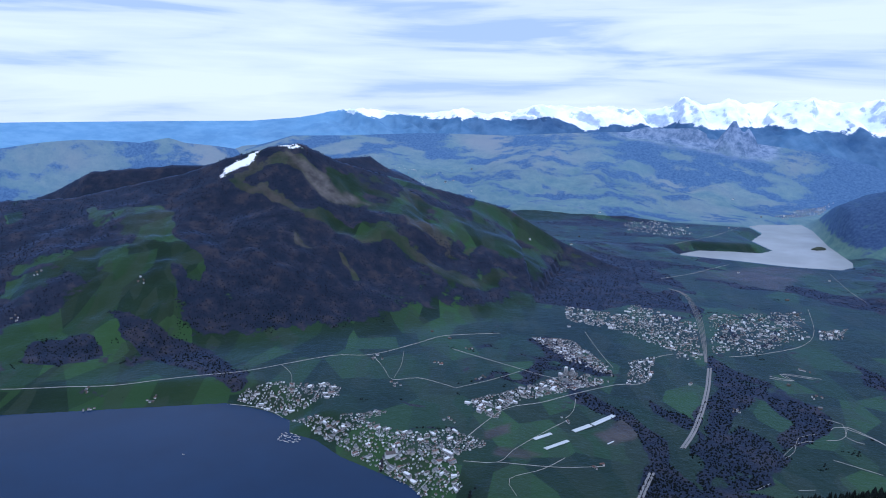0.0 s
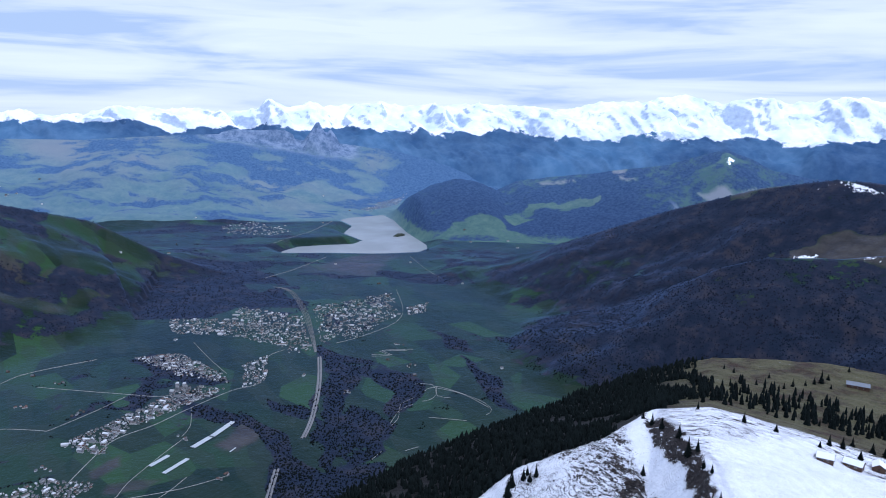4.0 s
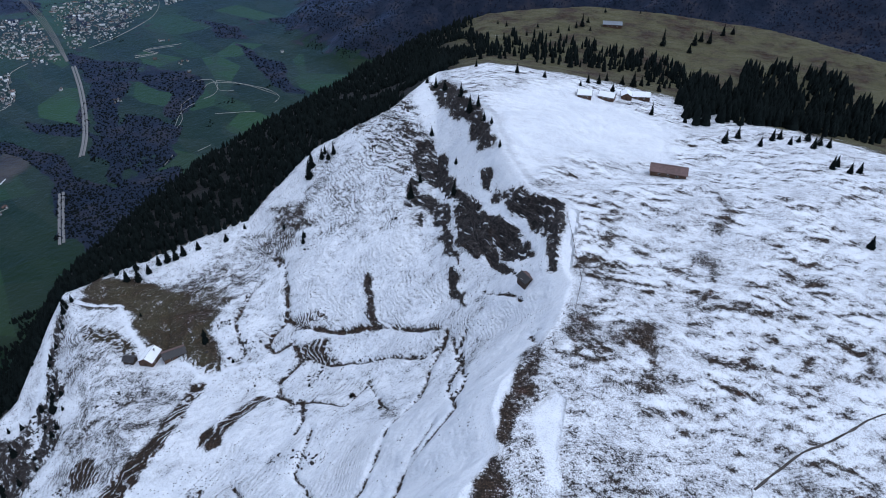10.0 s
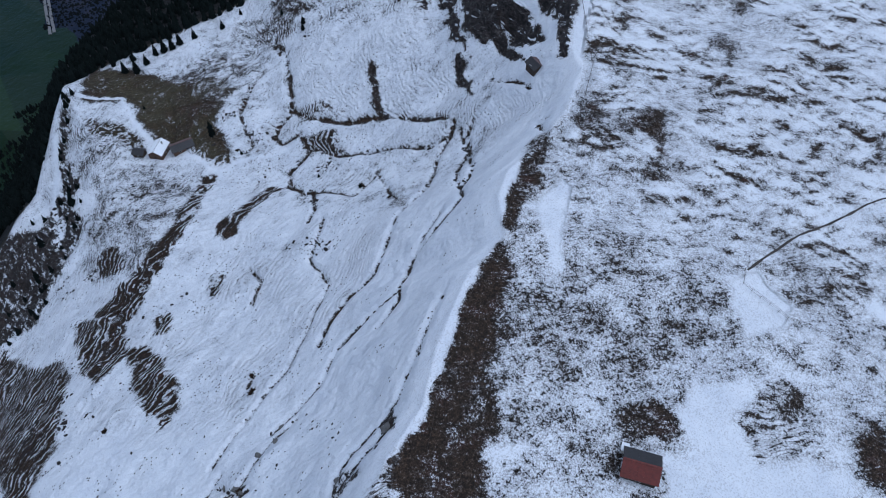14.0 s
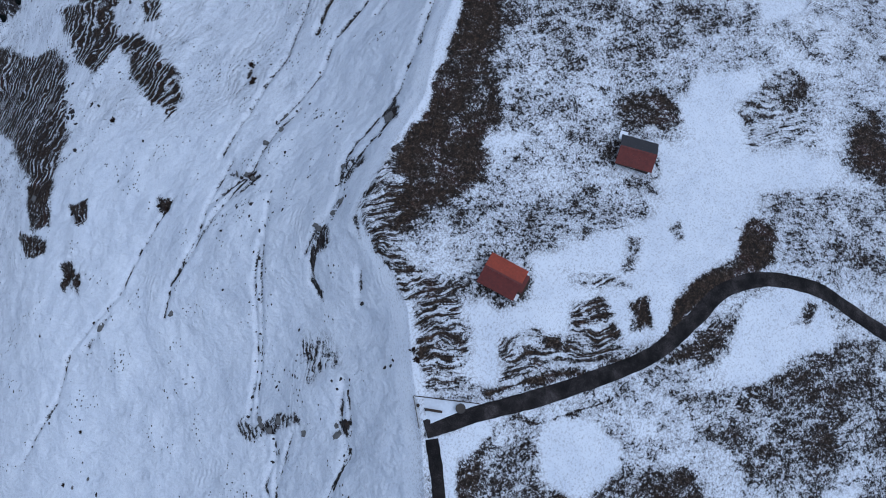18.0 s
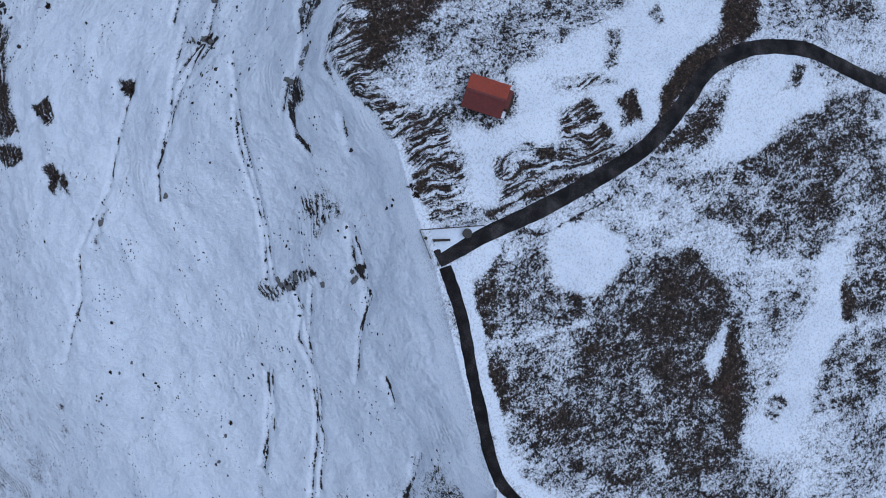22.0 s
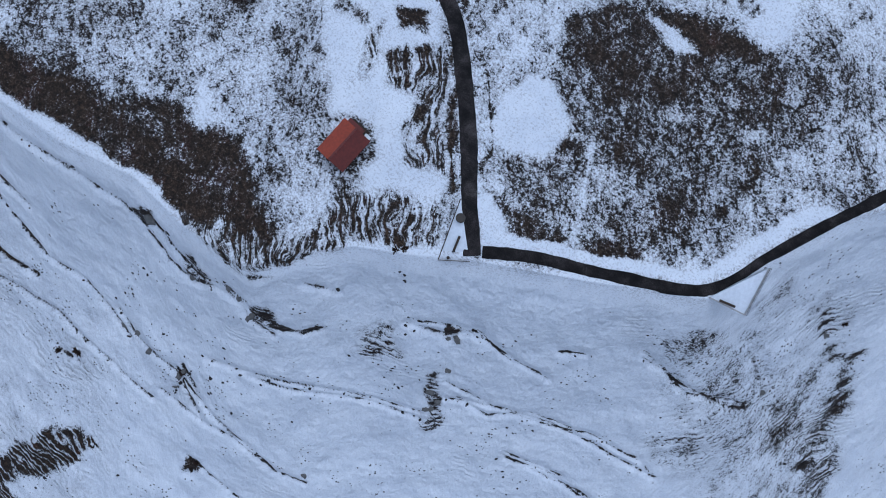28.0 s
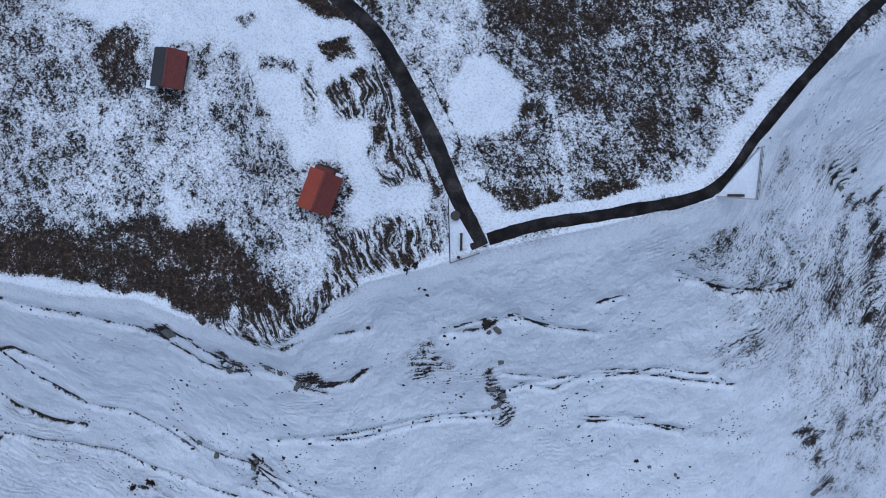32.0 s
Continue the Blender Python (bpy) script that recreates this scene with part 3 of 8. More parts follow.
def far_range_height(x, y):
    """The high range on the horizon: a jagged crest with spurs that run down to wooded foothills."""
    r, az = np.hypot(x, y), np.degrees(np.arctan2(x, y))
    el = np.interp(az, [-60, -32, -15, -11.4, -8.4, -6.6, -3, 1.4, 3.7, 7.7, 12.4, 14.6, 17.2, 18.3, 19.5, 20.7, 21.3, 22.2, 24, 26.7, 29, 33, 35.4, 39, 41.4, 44, 47, 50.4, 52.8, 55, 57.5, 59, 61.8, 63.8, 66.4, 69.3, 71.6, 74.2, 76.5, 79, 100],
                   [-1.75, -1.8, -1.6, -1.3, -0.76, -0.56, -1.0, -0.7, -0.9, -0.34, -0.18, -0.5, -0.1, 0.62, 0.05, 0.2, 0.69, 0.15, 0.3, 0.62, 0.35, 0.5, 0.6, 0.5, 0.3, 0.94, 1.0, 1.6, 0.95, 1.4, 1.1, 1.25, 1.45, 1.05, 1.67, 1.3, 1.0, 0.6, 1.2, 1.3, 1.2])
    across = np.radians(az) * 4650
    snowy = step(-12, -7, az)
    top = 452 + 4650 * np.tan(np.radians(el)) + snowy * (7 - 15 * np.abs(grain_noise(across, r * 0.2, 75, 5.0, 3)))
    low = np.interp(az, [-60, -15, 0, 15, 24, 40, 51, 61, 70, 100], [170, 180, 240, 290, 300, 275, 320, 320, 250, 250])
    t = np.clip((r - 4150) / 500, 0, 1)
    lean = across + 0.5 * (r - 4400) + 40 * grain_noise(across, r, 200, 5.7, 2)
    spur = 0.5 - np.abs(grain_noise(lean, r * 0.34, 260, 6.0, 2))
    rib = 0.5 - np.abs(grain_noise(lean, r * 0.45, 95, 6.5, 4))
    z = low * step(3750, 4200, r) + (top - low) * t ** 0.85 + snowy * (105 * spur + 46 * rib) * np.sin(np.pi * t) ** 0.8 + 9 * grain_noise(x, y, 260, 7.0) * (1 - t)
    hill = low + 34 + 34 * grain_noise(across, r * 0.1, 330, 6.9, 3) - 90 * (1 - step(0, 16, az)) - np.abs(r - 4190) * 0.42 - 22 * np.abs(grain_noise(lean, r * 0.5, 90, 7.7, 3))
    z = np.where(snowy > 0, np.maximum(z, low * step(3750, 4200, r) * (1 - snowy) + hill * snowy), z)
    z = z * step(3700, 3960, r) - 12 * (1 - step(3700, 3800, r))
    return np.where(r > 4650, top - (r - 4650) * 0.6, z)


def land(x, y):
    x, y = np.asarray(x, float), np.asarray(y, float)
    n, f = near_height(x, y), far_height(x, y)
    return np.maximum(n, f)


def ground_z(x, y):
    return float(land(np.array([x]), np.array([y]))[0])


# ---- what lies on the ridge: snow, grass, stone ----
COVER = []


def patch(snow, soft, *pts, comb=None, green=None, stone=None):
    """An area that holds this much snow, fading over soft metres at its edge."""
    COVER.append((pts, True, snow, soft, comb, green, stone, 0.0))


def streak(snow, width, *pts, comb=None, green=None, stone=None, cut=0.0):
    """A line of ground of the given width that holds this much snow, worn in by cut metres."""
    COVER.append((pts, False, snow, width, comb, green, stone, cut))


# grey frosted pasture on the terrace side
patch(0.56, 6, (85.3, 51.9), (114.6, 27.7), (112.9, 9.4), (96.6, 5.5), (82, 9.3), (65, 9.7), (54.7, 8.1), (46.4, 20.2), (39.4, 25.9), (49.1, 30.9), (57.7, 39.9), (70.8, 43.6))
patch(0.6, 5, (33.3, 21), (44.5, 17.3), (53.7, 7.4), (49.8, 3.2), (54.5, -1.8), (51.4, -5.3), (41.2, -1.2), (31.2, 4.9), (26.2, 8.9), (21.3, 20.5), (26.1, 21.9))
patch(0.54, 4, (69.2, -21.4), (84, -24.5), (85.4, -33.5), (94.6, -39.8), (72.3, -49.3), (65.3, -41.4), (62.2, -32.8), (66.5, -25.5))
patch(0.55, 5, (107, 10.7), (122.4, 9.9), (138.9, 3.1), (145.9, -12.7), (135, -19.5), (122.7, -11.9), (117, -2.4), (105.5, 0.4), (93.9, 0.6))
patch(0.5, 5, (-8.4, -62.5), (-16.5, -76.3), (-32.3, -72.9), (-32.7, -64.6), (-25.1, -59.8), (-18.9, -65.4))
patch(0.55, 4, (16.9, -70.2), (22.8, -84.7), (4.9, -80.8), (2.4, -74.7))
patch(0.5, 3, (35.5, -65.6), (43.6, -69.3), (26.5, -82.4), (21, -76.6), (28, -69.9))
# brown belt behind the brink
patch(0.1, 4, (82.8, 52.3), (74.4, 51), (65.1, 48.8), (57.4, 45.5), (47.5, 41), (39.6, 38.6), (33.4, 36.8), (26.6, 35.8), (20.2, 31.6), (16.3, 26.1), (21.6, 23.4), (26.1, 21.9), (34.2, 21.7), (40.3, 26.6), (49.1, 30.9), (54.3, 37.9), (60.1, 41.1), (68.7, 41.9), (80, 47.7))
patch(0.12, 4, (85, 56.2), (71.1, 50.5), (61.8, 47.7), (51.3, 43.6), (42.6, 40.5), (34, 35.7), (42.6, 27), (52.4, 35.9), (64.9, 41.2), (78, 48))
patch(0.2, 3, (115.3, 64.5), (108.7, 65.1), (100.7, 64.7), (87.4, 57.3), (86.3, 52.5), (98.9, 56.5))
patch(0.97, 1.5, (112, 57.7), (110.3, 52.2), (95.6, 44.5), (88.4, 38.2), (84.2, 39.2), (91.9, 47.6), (107.6, 59.1))
# deep clean snow round the huts
patch(0.98, 3, (84.2, 3.2), (94.2, -5.3), (85.7, -20.7), (90.4, -29.6), (80.7, -30.3), (68.4, -20.5), (62, -24), (46.2, -19.8), (34.5, -22), (26.1, -15.2), (21.7, -7.2), (12.6, -5.3), (4.2, -2.3), (4.5, 1.5), (9.3, 4.3), (12.6, 10.7), (15, 6.4), (20.2, 0.4), (26.4, 2.5), (29, 5.8), (41.2, -1.2), (52.1, -6.1), (61.9, 0.5), (66.5, -0.8), (71.8, -4.5), (75, 3.2))
patch(0.96, 2.5, (114.3, 10.3), (122.6, 5.2), (117.7, -5.2), (110.2, -6.2), (102.2, -0.2))
patch(0.97, 2.5, (48.9, -30.9), (57, -35.4), (58.3, -43.4), (54.8, -48.8), (48.4, -45.9), (43.1, -42.7), (35.4, -41), (33.8, -34.7), (41.3, -31.5))
patch(0.95, 2, (39.9, 26.3), (48.2, 21.6), (48.8, 19.3), (39.6, 23.3))
# bare mounds and dark banks
patch(0.2, 3, (66, 10.4), (74.6, 7.4), (73.7, 0.9), (67.6, -0.1), (65.4, 5.7))
patch(0.15, 3, (97.2, -27.4), (107.8, -33), (93.4, -40.3), (89.5, -34.2))
patch(0.38, 2.5, (91.1, -9.5), (97.6, -10.7), (97.8, -16.6), (92.3, -18.4), (89.3, -14.3))
patch(0.06, 2.5, (45.7, -20.1), (55.7, -22.2), (63.1, -23.4), (64.5, -28.5), (60, -32), (52.9, -27.4), (43.1, -24.2), (35.9, -23.6), (33.5, -23.9), (28.5, -21))
patch(0.28, 2.5, (28.9, -24.4), (39.3, -27.7), (50.6, -31.2), (44.5, -32.1), (38, -32.2), (31.5, -27.6))
patch(0.35, 1.5, (48.6, -38.5), (56.3, -39.4), (57.2, -42.1), (52, -41.6))
patch(0.4, 0.8, (51, -10.1), (53.9, -11.6), (51.2, -13.8), (49.3, -13))
patch(0.4, 2, (44.2, -4.4), (46.5, -6.9), (38.2, -10.8), (36.4, -8.8))
patch(0.3, 3, (92, -8.6), (98.8, -10.3), (98.2, -16.9), (90.5, -17.4), (87.8, -12.9))
patch(0.25, 3, (63.5, 10.1), (69.1, 9.4), (70.1, 3.5), (65.3, 3.6), (61.3, 7.6))
# claw marks of grass where the wind has combed the snow
patch(0.42, 2, (13.4, -0.5), (19.5, -3.9), (21.7, -7.2), (17.1, -10.5), (10.8, -6.7), (7.3, -4.6), comb=0.9)
patch(0.34, 2, (27.1, -5.9), (32, -10), (29, -15.7), (24.5, -16.3), (17.1, -10.5), (22.4, -8), comb=0.9)
patch(0.12, 1.9, (34, -13.9), (37, -15.7), (32.7, -18.5), (30.5, -16.2))
patch(0.4, 2, (17.2, 36), (25.1, 35.8), (24.7, 31.5), (19.3, 29.4), (14.2, 22.2), (13.7, 16.7), (16.4, 13.8), (8.7, 5), (1.2, 1.3), (-2.3, 5.5), (0.5, 10.4), (4.9, 12.3), (8.2, 17), (10.8, 23.1), (11.5, 29.4), comb=0.9)
patch(0.5, 2, (31, -0.4), (35.4, -7.6), (36.5, -12), (31.4, -7.8), (29.7, -2.7), comb=0.7)
patch(0.55, 3, (84.8, -6.8), (91.5, -10), (89.2, -24.5), (91.6, -28.9), (83.4, -22), (76.3, -14.6), comb=0.6)
streak(0.15, 1.1, (4.1, -3.5), (10.7, -8), (16.8, -13.1), (23.3, -17.1), (29.5, -21.5), (36.3, -23.4))
# tussock field in the bend of the road
patch(0.41, 2.5, (-0.8, -6.9), (3.8, -9.6), (4.8, -13.7), (0.9, -16.7), (-1.3, -21.9), (0.6, -26.3), (7.2, -29.5), (12.3, -30.3), (15.6, -37.2), (15.6, -45.7), (10.6, -52.5), (3.9, -55.6), (2.1, -61.6), (-8.4, -62.5), (-19.3, -67.5), (-24.7, -64.1), (-24.8, -57.9), (-26.3, -48.2), (-26.3, -35), (-24.3, -28.2), (-23.2, -21.4), (-18.7, -17.1), (-13, -11.1), (-7.6, -6.9))
patch(0.30, 3, (13, -32.5), (14.6, -45.6), (8.7, -51.1), (-0, -53.7), (-6.7, -50.2), (-5.2, -38.9), (2.7, -32.9))
patch(0.55, 4, (-25.2, -28.1), (-24.5, -35.4), (-26.3, -48.2), (-25.8, -57.6), (-28.5, -63.2), (-36.1, -61.7), (-34.7, -46.4), (-31.6, -32))
patch(0.2, 3, (-3.7, -7), (-1, -8.9), (-5.3, -11.2), (-12.5, -14.1), (-15.9, -17.6), (-22.6, -23.5), (-24.1, -21.2), (-19.5, -16), (-12.9, -10.1))
patch(0.38, 2.5, (25.2, -29.4), (30.5, -36.3), (42, -42.8), (49.4, -47.1), (61.3, -55.4), (44.5, -68.7), (35, -61.4), (26.6, -60.8), (22.8, -52.1), (23.8, -42.8), (22.4, -34.2))
patch(0.1, 2, (2.8, -50.9), (7.8, -52.6), (2.6, -57.8), (-2.9, -60.5), (-9, -62.2), (-8.9, -58.9))
patch(0.88, 1.5, (1, -50.2), (9.1, -50.9), (3.2, -53.3), (-2, -53.8))
patch(0.16, 1.9, (23.3, -67), (27.3, -69), (25.3, -73.4), (22, -74.4), (20.2, -70))
patch(0.96, 2, (26.5, -62.4), (35.5, -65.6), (30.7, -66.4), (17.5, -73.4), (6.8, -72.7), (-6.1, -72.4), (-9.2, -67.7), (-5.6, -63.7), (3.3, -64.1), (13.2, -63.8), (21.6, -64.7))
patch(0.35, 1.2, (-0.4, -64.1), (3, -66.4), (1.6, -68.8), (-2.1, -68.7), (-2.9, -65.8), stone=0.5)
patch(1, 1.5, (8.1, -14.8), (11.6, -18.9), (13.1, -27.3), (9.3, -29.3), (2.4, -27.7), (-0.6, -24.1), (0, -19.1), (3, -15.5))
streak(0.78, 1.1, (-15.4, -14.8), (-9.9, -21.1), (-4.3, -28.2))
streak(0.3, 0.7, (4.8, -9.7), (6.3, -13.5), (10.9, -16.7), (16.6, -20.1), (22.5, -22.6))
# white verge beside the road
streak(1.0, 2.0, (-0.6, -5.6), (-6.6, -3.0), (-13.0, -9.2), (-21.6, -17.0), (-33.0, -27.6), (-34.2, -35.1), (-36.4, -52.3))
streak(0.97, 2.2, (-1.0, -6.7), (-6.2, -4.8), (-15.1, -11.6), (-23.4, -19.1))
# snow lip along the brink
streak(1.0, 2.6, (187.9, 96.9), (163.6, 84.7), (142.9, 72.6), (124.1, 70.1), (109.3, 68.0), (92.8, 61.4), (85.0, 56.2), (70.4, 53.1), (55.2, 46.8), (34.8, 37.8))
streak(1.0, 2.6, (33.7, 38.4), (27.3, 37.6), (18.1, 36.8), (12.6, 33.4), (9.7, 25.4))
patch(1.0, 2.0, (3.3, 25.0), (8.0, 17.2), (1.5, 9.8), (-7.3, 2.4), (-17.8, -8.3), (-26.2, -16.0), (-37.2, -8.6), (-21.7, 2.8), (-11.3, 13.1))
# wind-scoured rock ribs on the steep western end
patch(0.78, 10, (-35.9, -16.7), (-47.4, -31.0), (-42.4, -43.1), (-63.2, -64.7), (-152.1, 1.8), (-121.6, 13.6), (-100.7, -0.8), (-71.0, -7.1), (-56.5, -12.1), comb=0.45)
patch(0.86, 6, (67.3, 79.6), (29.4, 74.5), (4.8, 70.4), (-7.0, 71.3), (64.0, 124.8), comb=0.4)
patch(0.82, 12, (55, 230), (91.2, 192.4), (90.8, 96.0), (62.4, 86.4), (30.7, 83.3), (8.2, 101.0), (-23.8, 161.7), (4, 204), comb=0.7)
patch(0.8, 12, (165, 234), (179.5, 173.6), (164.6, 130.6), (139.2, 115.0), (116.9, 143.6), (125.6, 187.3), comb=0.7)
patch(0.7, 8, (218, 268), (214, 209), (187.3, 174.1), (170.7, 185.7), (176, 239), comb=0.8)
patch(0.66, 8, (120, 271), (162, 269), (165, 234), (141, 227), (106, 229), comb=0.6)
# brown meadow and combed slopes of the farm spur
patch(0.6, 8, (72.5, 281), (79.7, 237.3), (80.7, 216.8), (90.2, 202.2), (62.7, 182.6), (42.5, 175.9), (30.4, 194.9), (35.5, 223.2), (51.9, 231.6), (60.1, 259.3), comb=0.5)
patch(0.48, 5, (118, 275.8), (142.6, 257.9), (143.1, 235.6), (122, 238.3), (112.7, 247.7), comb=0.7)
patch(0.25, 5, (113.9, 264.2), (130.5, 245.7), (130, 231.5), (108.7, 224.2), (112.7, 247.7), comb=0.6, green=0.25)
patch(0, 4, (103.9, 318.3), (112.8, 293.4), (118, 275.8), (118.1, 255.9), (110.9, 227.2), (102.9, 203.9), (94.9, 200.9), (94.7, 221.4), (91.7, 238.7), (93.7, 255.6), (98, 273), (87.9, 297.7), green=0.4)
patch(0.34, 4, (80.3, 283), (85, 265.4), (87.6, 248), (83.9, 237.6), (77.8, 252.7), (74.4, 271.8), comb=0.9, green=0.25)
patch(0.4, 4, (92.6, 218.2), (101.8, 202.5), (100.9, 197.3), (93.2, 200.5), comb=0.9, green=0.4)
streak(1, 1.6, (86.8, 301.3), (94.2, 287.5), (97.9, 278.2), (93.4, 264), (89.4, 248.6), (89.6, 235.5), (91.5, 216.7), (92.1, 198.9))
streak(1, 1.4, (92.7, 197.8), (101, 193.6), (111.5, 184.2), (119.4, 178.5))
streak(0.25, 2.2, (50.1, 220), (56.3, 213.6), (65.9, 213.1))
# dark broken edge above the western woods
patch(0.3, 5, (83.6, 307.5), (74, 287), (63.5, 278.4), (57.9, 258.6), (47.9, 248.3), (43.4, 226.6), (31.8, 226.7), (21.3, 220.8), (6.7, 210.5), (-1.7, 215.7), (8.5, 244.8), (23, 245.8), (37.6, 260.9), (50.9, 268.2), (64.4, 287), stone=0.85, comb=0.5)
streak(1, 3, (67.7, 296.9), (56.3, 277.1), (44.4, 265.9), (37.4, 243.3), (25.5, 238), (18.3, 237.4))
# ribbed gullies and stream cuts of the bowl
patch(0.30, 3, (91, 197.3), (80.3, 191.1), (66.8, 181.4), (53.9, 175.9), (42.9, 172.6), (34.4, 169.5), (21.5, 170.4), (23.8, 175.6), (33.2, 180.5), (37.9, 180.3), (46, 182.1), (61.5, 184.6), (74.4, 193.8), (86.7, 201), comb=1)
patch(0.03, 2.5, (34.7, 181.1), (41.6, 172.4), (33.5, 163.8), (28.4, 162.4), (22.3, 167.4), (23.6, 175.1), comb=1)
patch(0.2, 3, (101.6, 160.9), (93.8, 165), (80.7, 161.1), (73.8, 162), (68, 164.3), (72.1, 168.7), (84, 169.4), (95.3, 170.7), comb=1)
patch(-0.1, 2, (71.6, 169.7), (77.3, 162.8), (71.1, 158), (66.8, 160.7))
patch(0.3, 3, (39.7, 200.1), (42.5, 195.7), (38.2, 185.3), (35.9, 188), comb=1)
patch(0.35, 3, (55.1, 150), (58.3, 146.2), (48.9, 138.7), (45.7, 140.3), comb=1)
patch(0.3, 3, (31.9, 152.8), (36.2, 149.3), (32, 143.5), (27.2, 145.8), comb=1)
streak(-0.2, 1, (156.5, 226.8), (142.9, 207.9), (136.2, 199.3), (129.3, 193.5), (123.7, 194.9), (118.3, 192.4), (117.5, 185.8), (122.9, 180.7), cut=0.9)
streak(-0.2, 0.7, (143.3, 229.3), (129.9, 222.7), (120.6, 216.9), (114.4, 207), (110.1, 197.6), (105, 196.8), cut=0.9)
streak(-0.2, 1.3, (130.7, 193.2), (130.5, 179.9), (133.1, 165.3), (138.1, 153.9), (142.4, 142.5), (141.8, 119.4), cut=0.9)
streak(-0.2, 1.1, (122.2, 178.1), (119.3, 169.4), (113.8, 168.5), (107.4, 169.9), (99.9, 160.5), (97.8, 149.2), cut=0.9)
streak(-0.2, 0.8, (122.2, 178.1), (119.7, 154.7), (124.4, 140.4), (128.1, 132), (131.2, 115.6), (135.6, 111.7), cut=0.9)
streak(-0.2, 0.6, (99.1, 150.8), (102.7, 138.9), (103.5, 127.6), (114, 129.9), (118.3, 129.9), cut=0.9)
streak(-0.2, 0.7, (100.2, 147.1), (92.6, 137.8), (85.9, 134.4), cut=0.9)
streak(-0.2, 0.9, (156.8, 251), (161, 243.7), (156.5, 226.8), cut=0.9)
streak(-0.2, 0.8, (153.5, 225.5), (162.4, 245.4), (171.1, 260.7), (175.4, 260.6), cut=0.9)
streak(-0.2, 0.6, (142.4, 114.7), (134.6, 110.8), (126.2, 110), (108.9, 98.6), (99.1, 96.6), (92, 96.9), (81.9, 91.7), (74.1, 88.4), (64.4, 89.6), (55, 88.2), (48.4, 84.9), cut=0.9)
streak(-0.2, 0.6, (138.7, 109.2), (127.4, 97.8), (113.9, 91.4), (97.6, 76.4), (88.6, 76.6), (79.1, 78.1), (69.4, 73.9), (64.1, 69.6), (56.4, 69.8), cut=0.9)
streak(-0.2, 0.5, (140.6, 105.9), (135, 103.8), (115.1, 86.1), (103.7, 81.2), cut=0.9)
streak(-0.2, 0.5, (93, 80.3), (85.4, 79.7), (76.3, 77.6), cut=0.9)
streak(-0.2, 0.5, (90.4, 227.9), (102.6, 241.8), (108.6, 255.7), cut=0.9)
streak(-0.2, 0.4, (88.8, 128.6), (73.3, 118.8), (68.2, 104.2), cut=0.9)
streak(-0.2, 0.5, (61.9, 137.9), (60.3, 129.2), (52.6, 124.4), cut=0.9)
streak(-0.2, 0.5, (156.7, 111.2), (151.3, 98.2), (148.5, 89.8), cut=0.9)
streak(-0.2, 0.5, (102.9, 105.1), (106.5, 113.8), (118, 131.1), cut=0.9)
streak(-0.2, 0.5, (132.8, 73.8), (131.6, 75.7), (120.8, 66.5), cut=0.9)
patch(0.05, 2, (157.6, 171.9), (157.4, 167.4), (145.1, 155.8), (140.8, 148.7), (140.4, 154.5), stone=0.6)
patch(0.5, 4, (106.5, 111.2), (106.1, 103.2), (96.2, 92.8), (96.9, 101.7), comb=0.9)
patch(0.45, 3, (131.1, 191.6), (139, 178.2), (133.7, 172.7), (128.6, 185.1), comb=0.9)
patch(0.4, 3, (128.4, 167.2), (124.6, 170), (123, 175.3), (118, 173.3), (119.2, 160.7), (121.7, 153.5), comb=0.9)
patch(0.5, 4, (167.7, 271.8), (173.9, 239.9), (165.9, 222.3), (156.7, 243.5), comb=0.8)
patch(0.35, 5, (183.5, 270.3), (185.8, 244.1), (175.7, 224.8), (170.9, 245.8), stone=0.4, comb=0.5)
# rock faces under the hump
patch(0.6, 6, (279.7, 319.2), (286.9, 276), (242.9, 211.6), (215.6, 195.2), (212.7, 214.4), (221.9, 238.7), stone=0.5, comb=0.8)
patch(0.5, 3, (239.9, 231.7), (241.4, 214), (230.2, 200.7), (216.1, 202.7), (222.4, 219.5), stone=0.6, comb=0.6)
patch(0.2, 3, (281.4, 244.6), (269.8, 219.4), (248, 184.8), (228.5, 160.8), (214.8, 149.2), (220, 158.6), (235.6, 178.2), (252.4, 205.1), (267, 228.4), stone=0.9, comb=0.3)
patch(0, 2, (228.9, 208.6), (238, 203.7), (230.3, 190.2), (216.6, 175.5), (196.7, 150.5), (192.3, 141.4), (181.5, 120.2), (179, 110.9), (164.1, 95.5), (166.8, 104.7), (175.8, 118.2), (178.7, 126.8), (175, 121.3), (171.5, 125.1), (175.6, 136.4), (182.9, 143.6), (198.1, 160.4), (215.9, 185), (214.8, 192.7), stone=1)
patch(0.08, 2, (212.3, 197.5), (215.6, 195.2), (209.3, 186.2), (206.4, 175.3), (193.1, 156.3), (183.4, 149.2), (187.7, 157.9), (196.8, 172), (198.4, 183.4), (203, 190.2), stone=1)
patch(0.02, 2, (192.6, 124.2), (189.9, 112.3), (190.9, 100.8), (183.9, 98.7), (172.5, 95.1), (173.8, 100.9), (181.8, 110.7), (183.2, 119.5), (188, 127.2), (189, 124), stone=1)
patch(0.08, 1.5, (183.2, 154.1), (184.4, 149.2), (173, 137), (167.5, 127.6), (172.3, 139.2), stone=1)
patch(0.15, 1.5, (176.9, 97.8), (182.2, 98.1), (173.4, 92.5), (154.5, 83), (156.4, 86.8), (168.3, 93.8), stone=1)
patch(0.05, 1.5, (174.5, 124.8), (176.6, 121.4), (168.1, 110.2), (158.2, 97.9), (162.2, 106), (172.3, 120.5), stone=1)
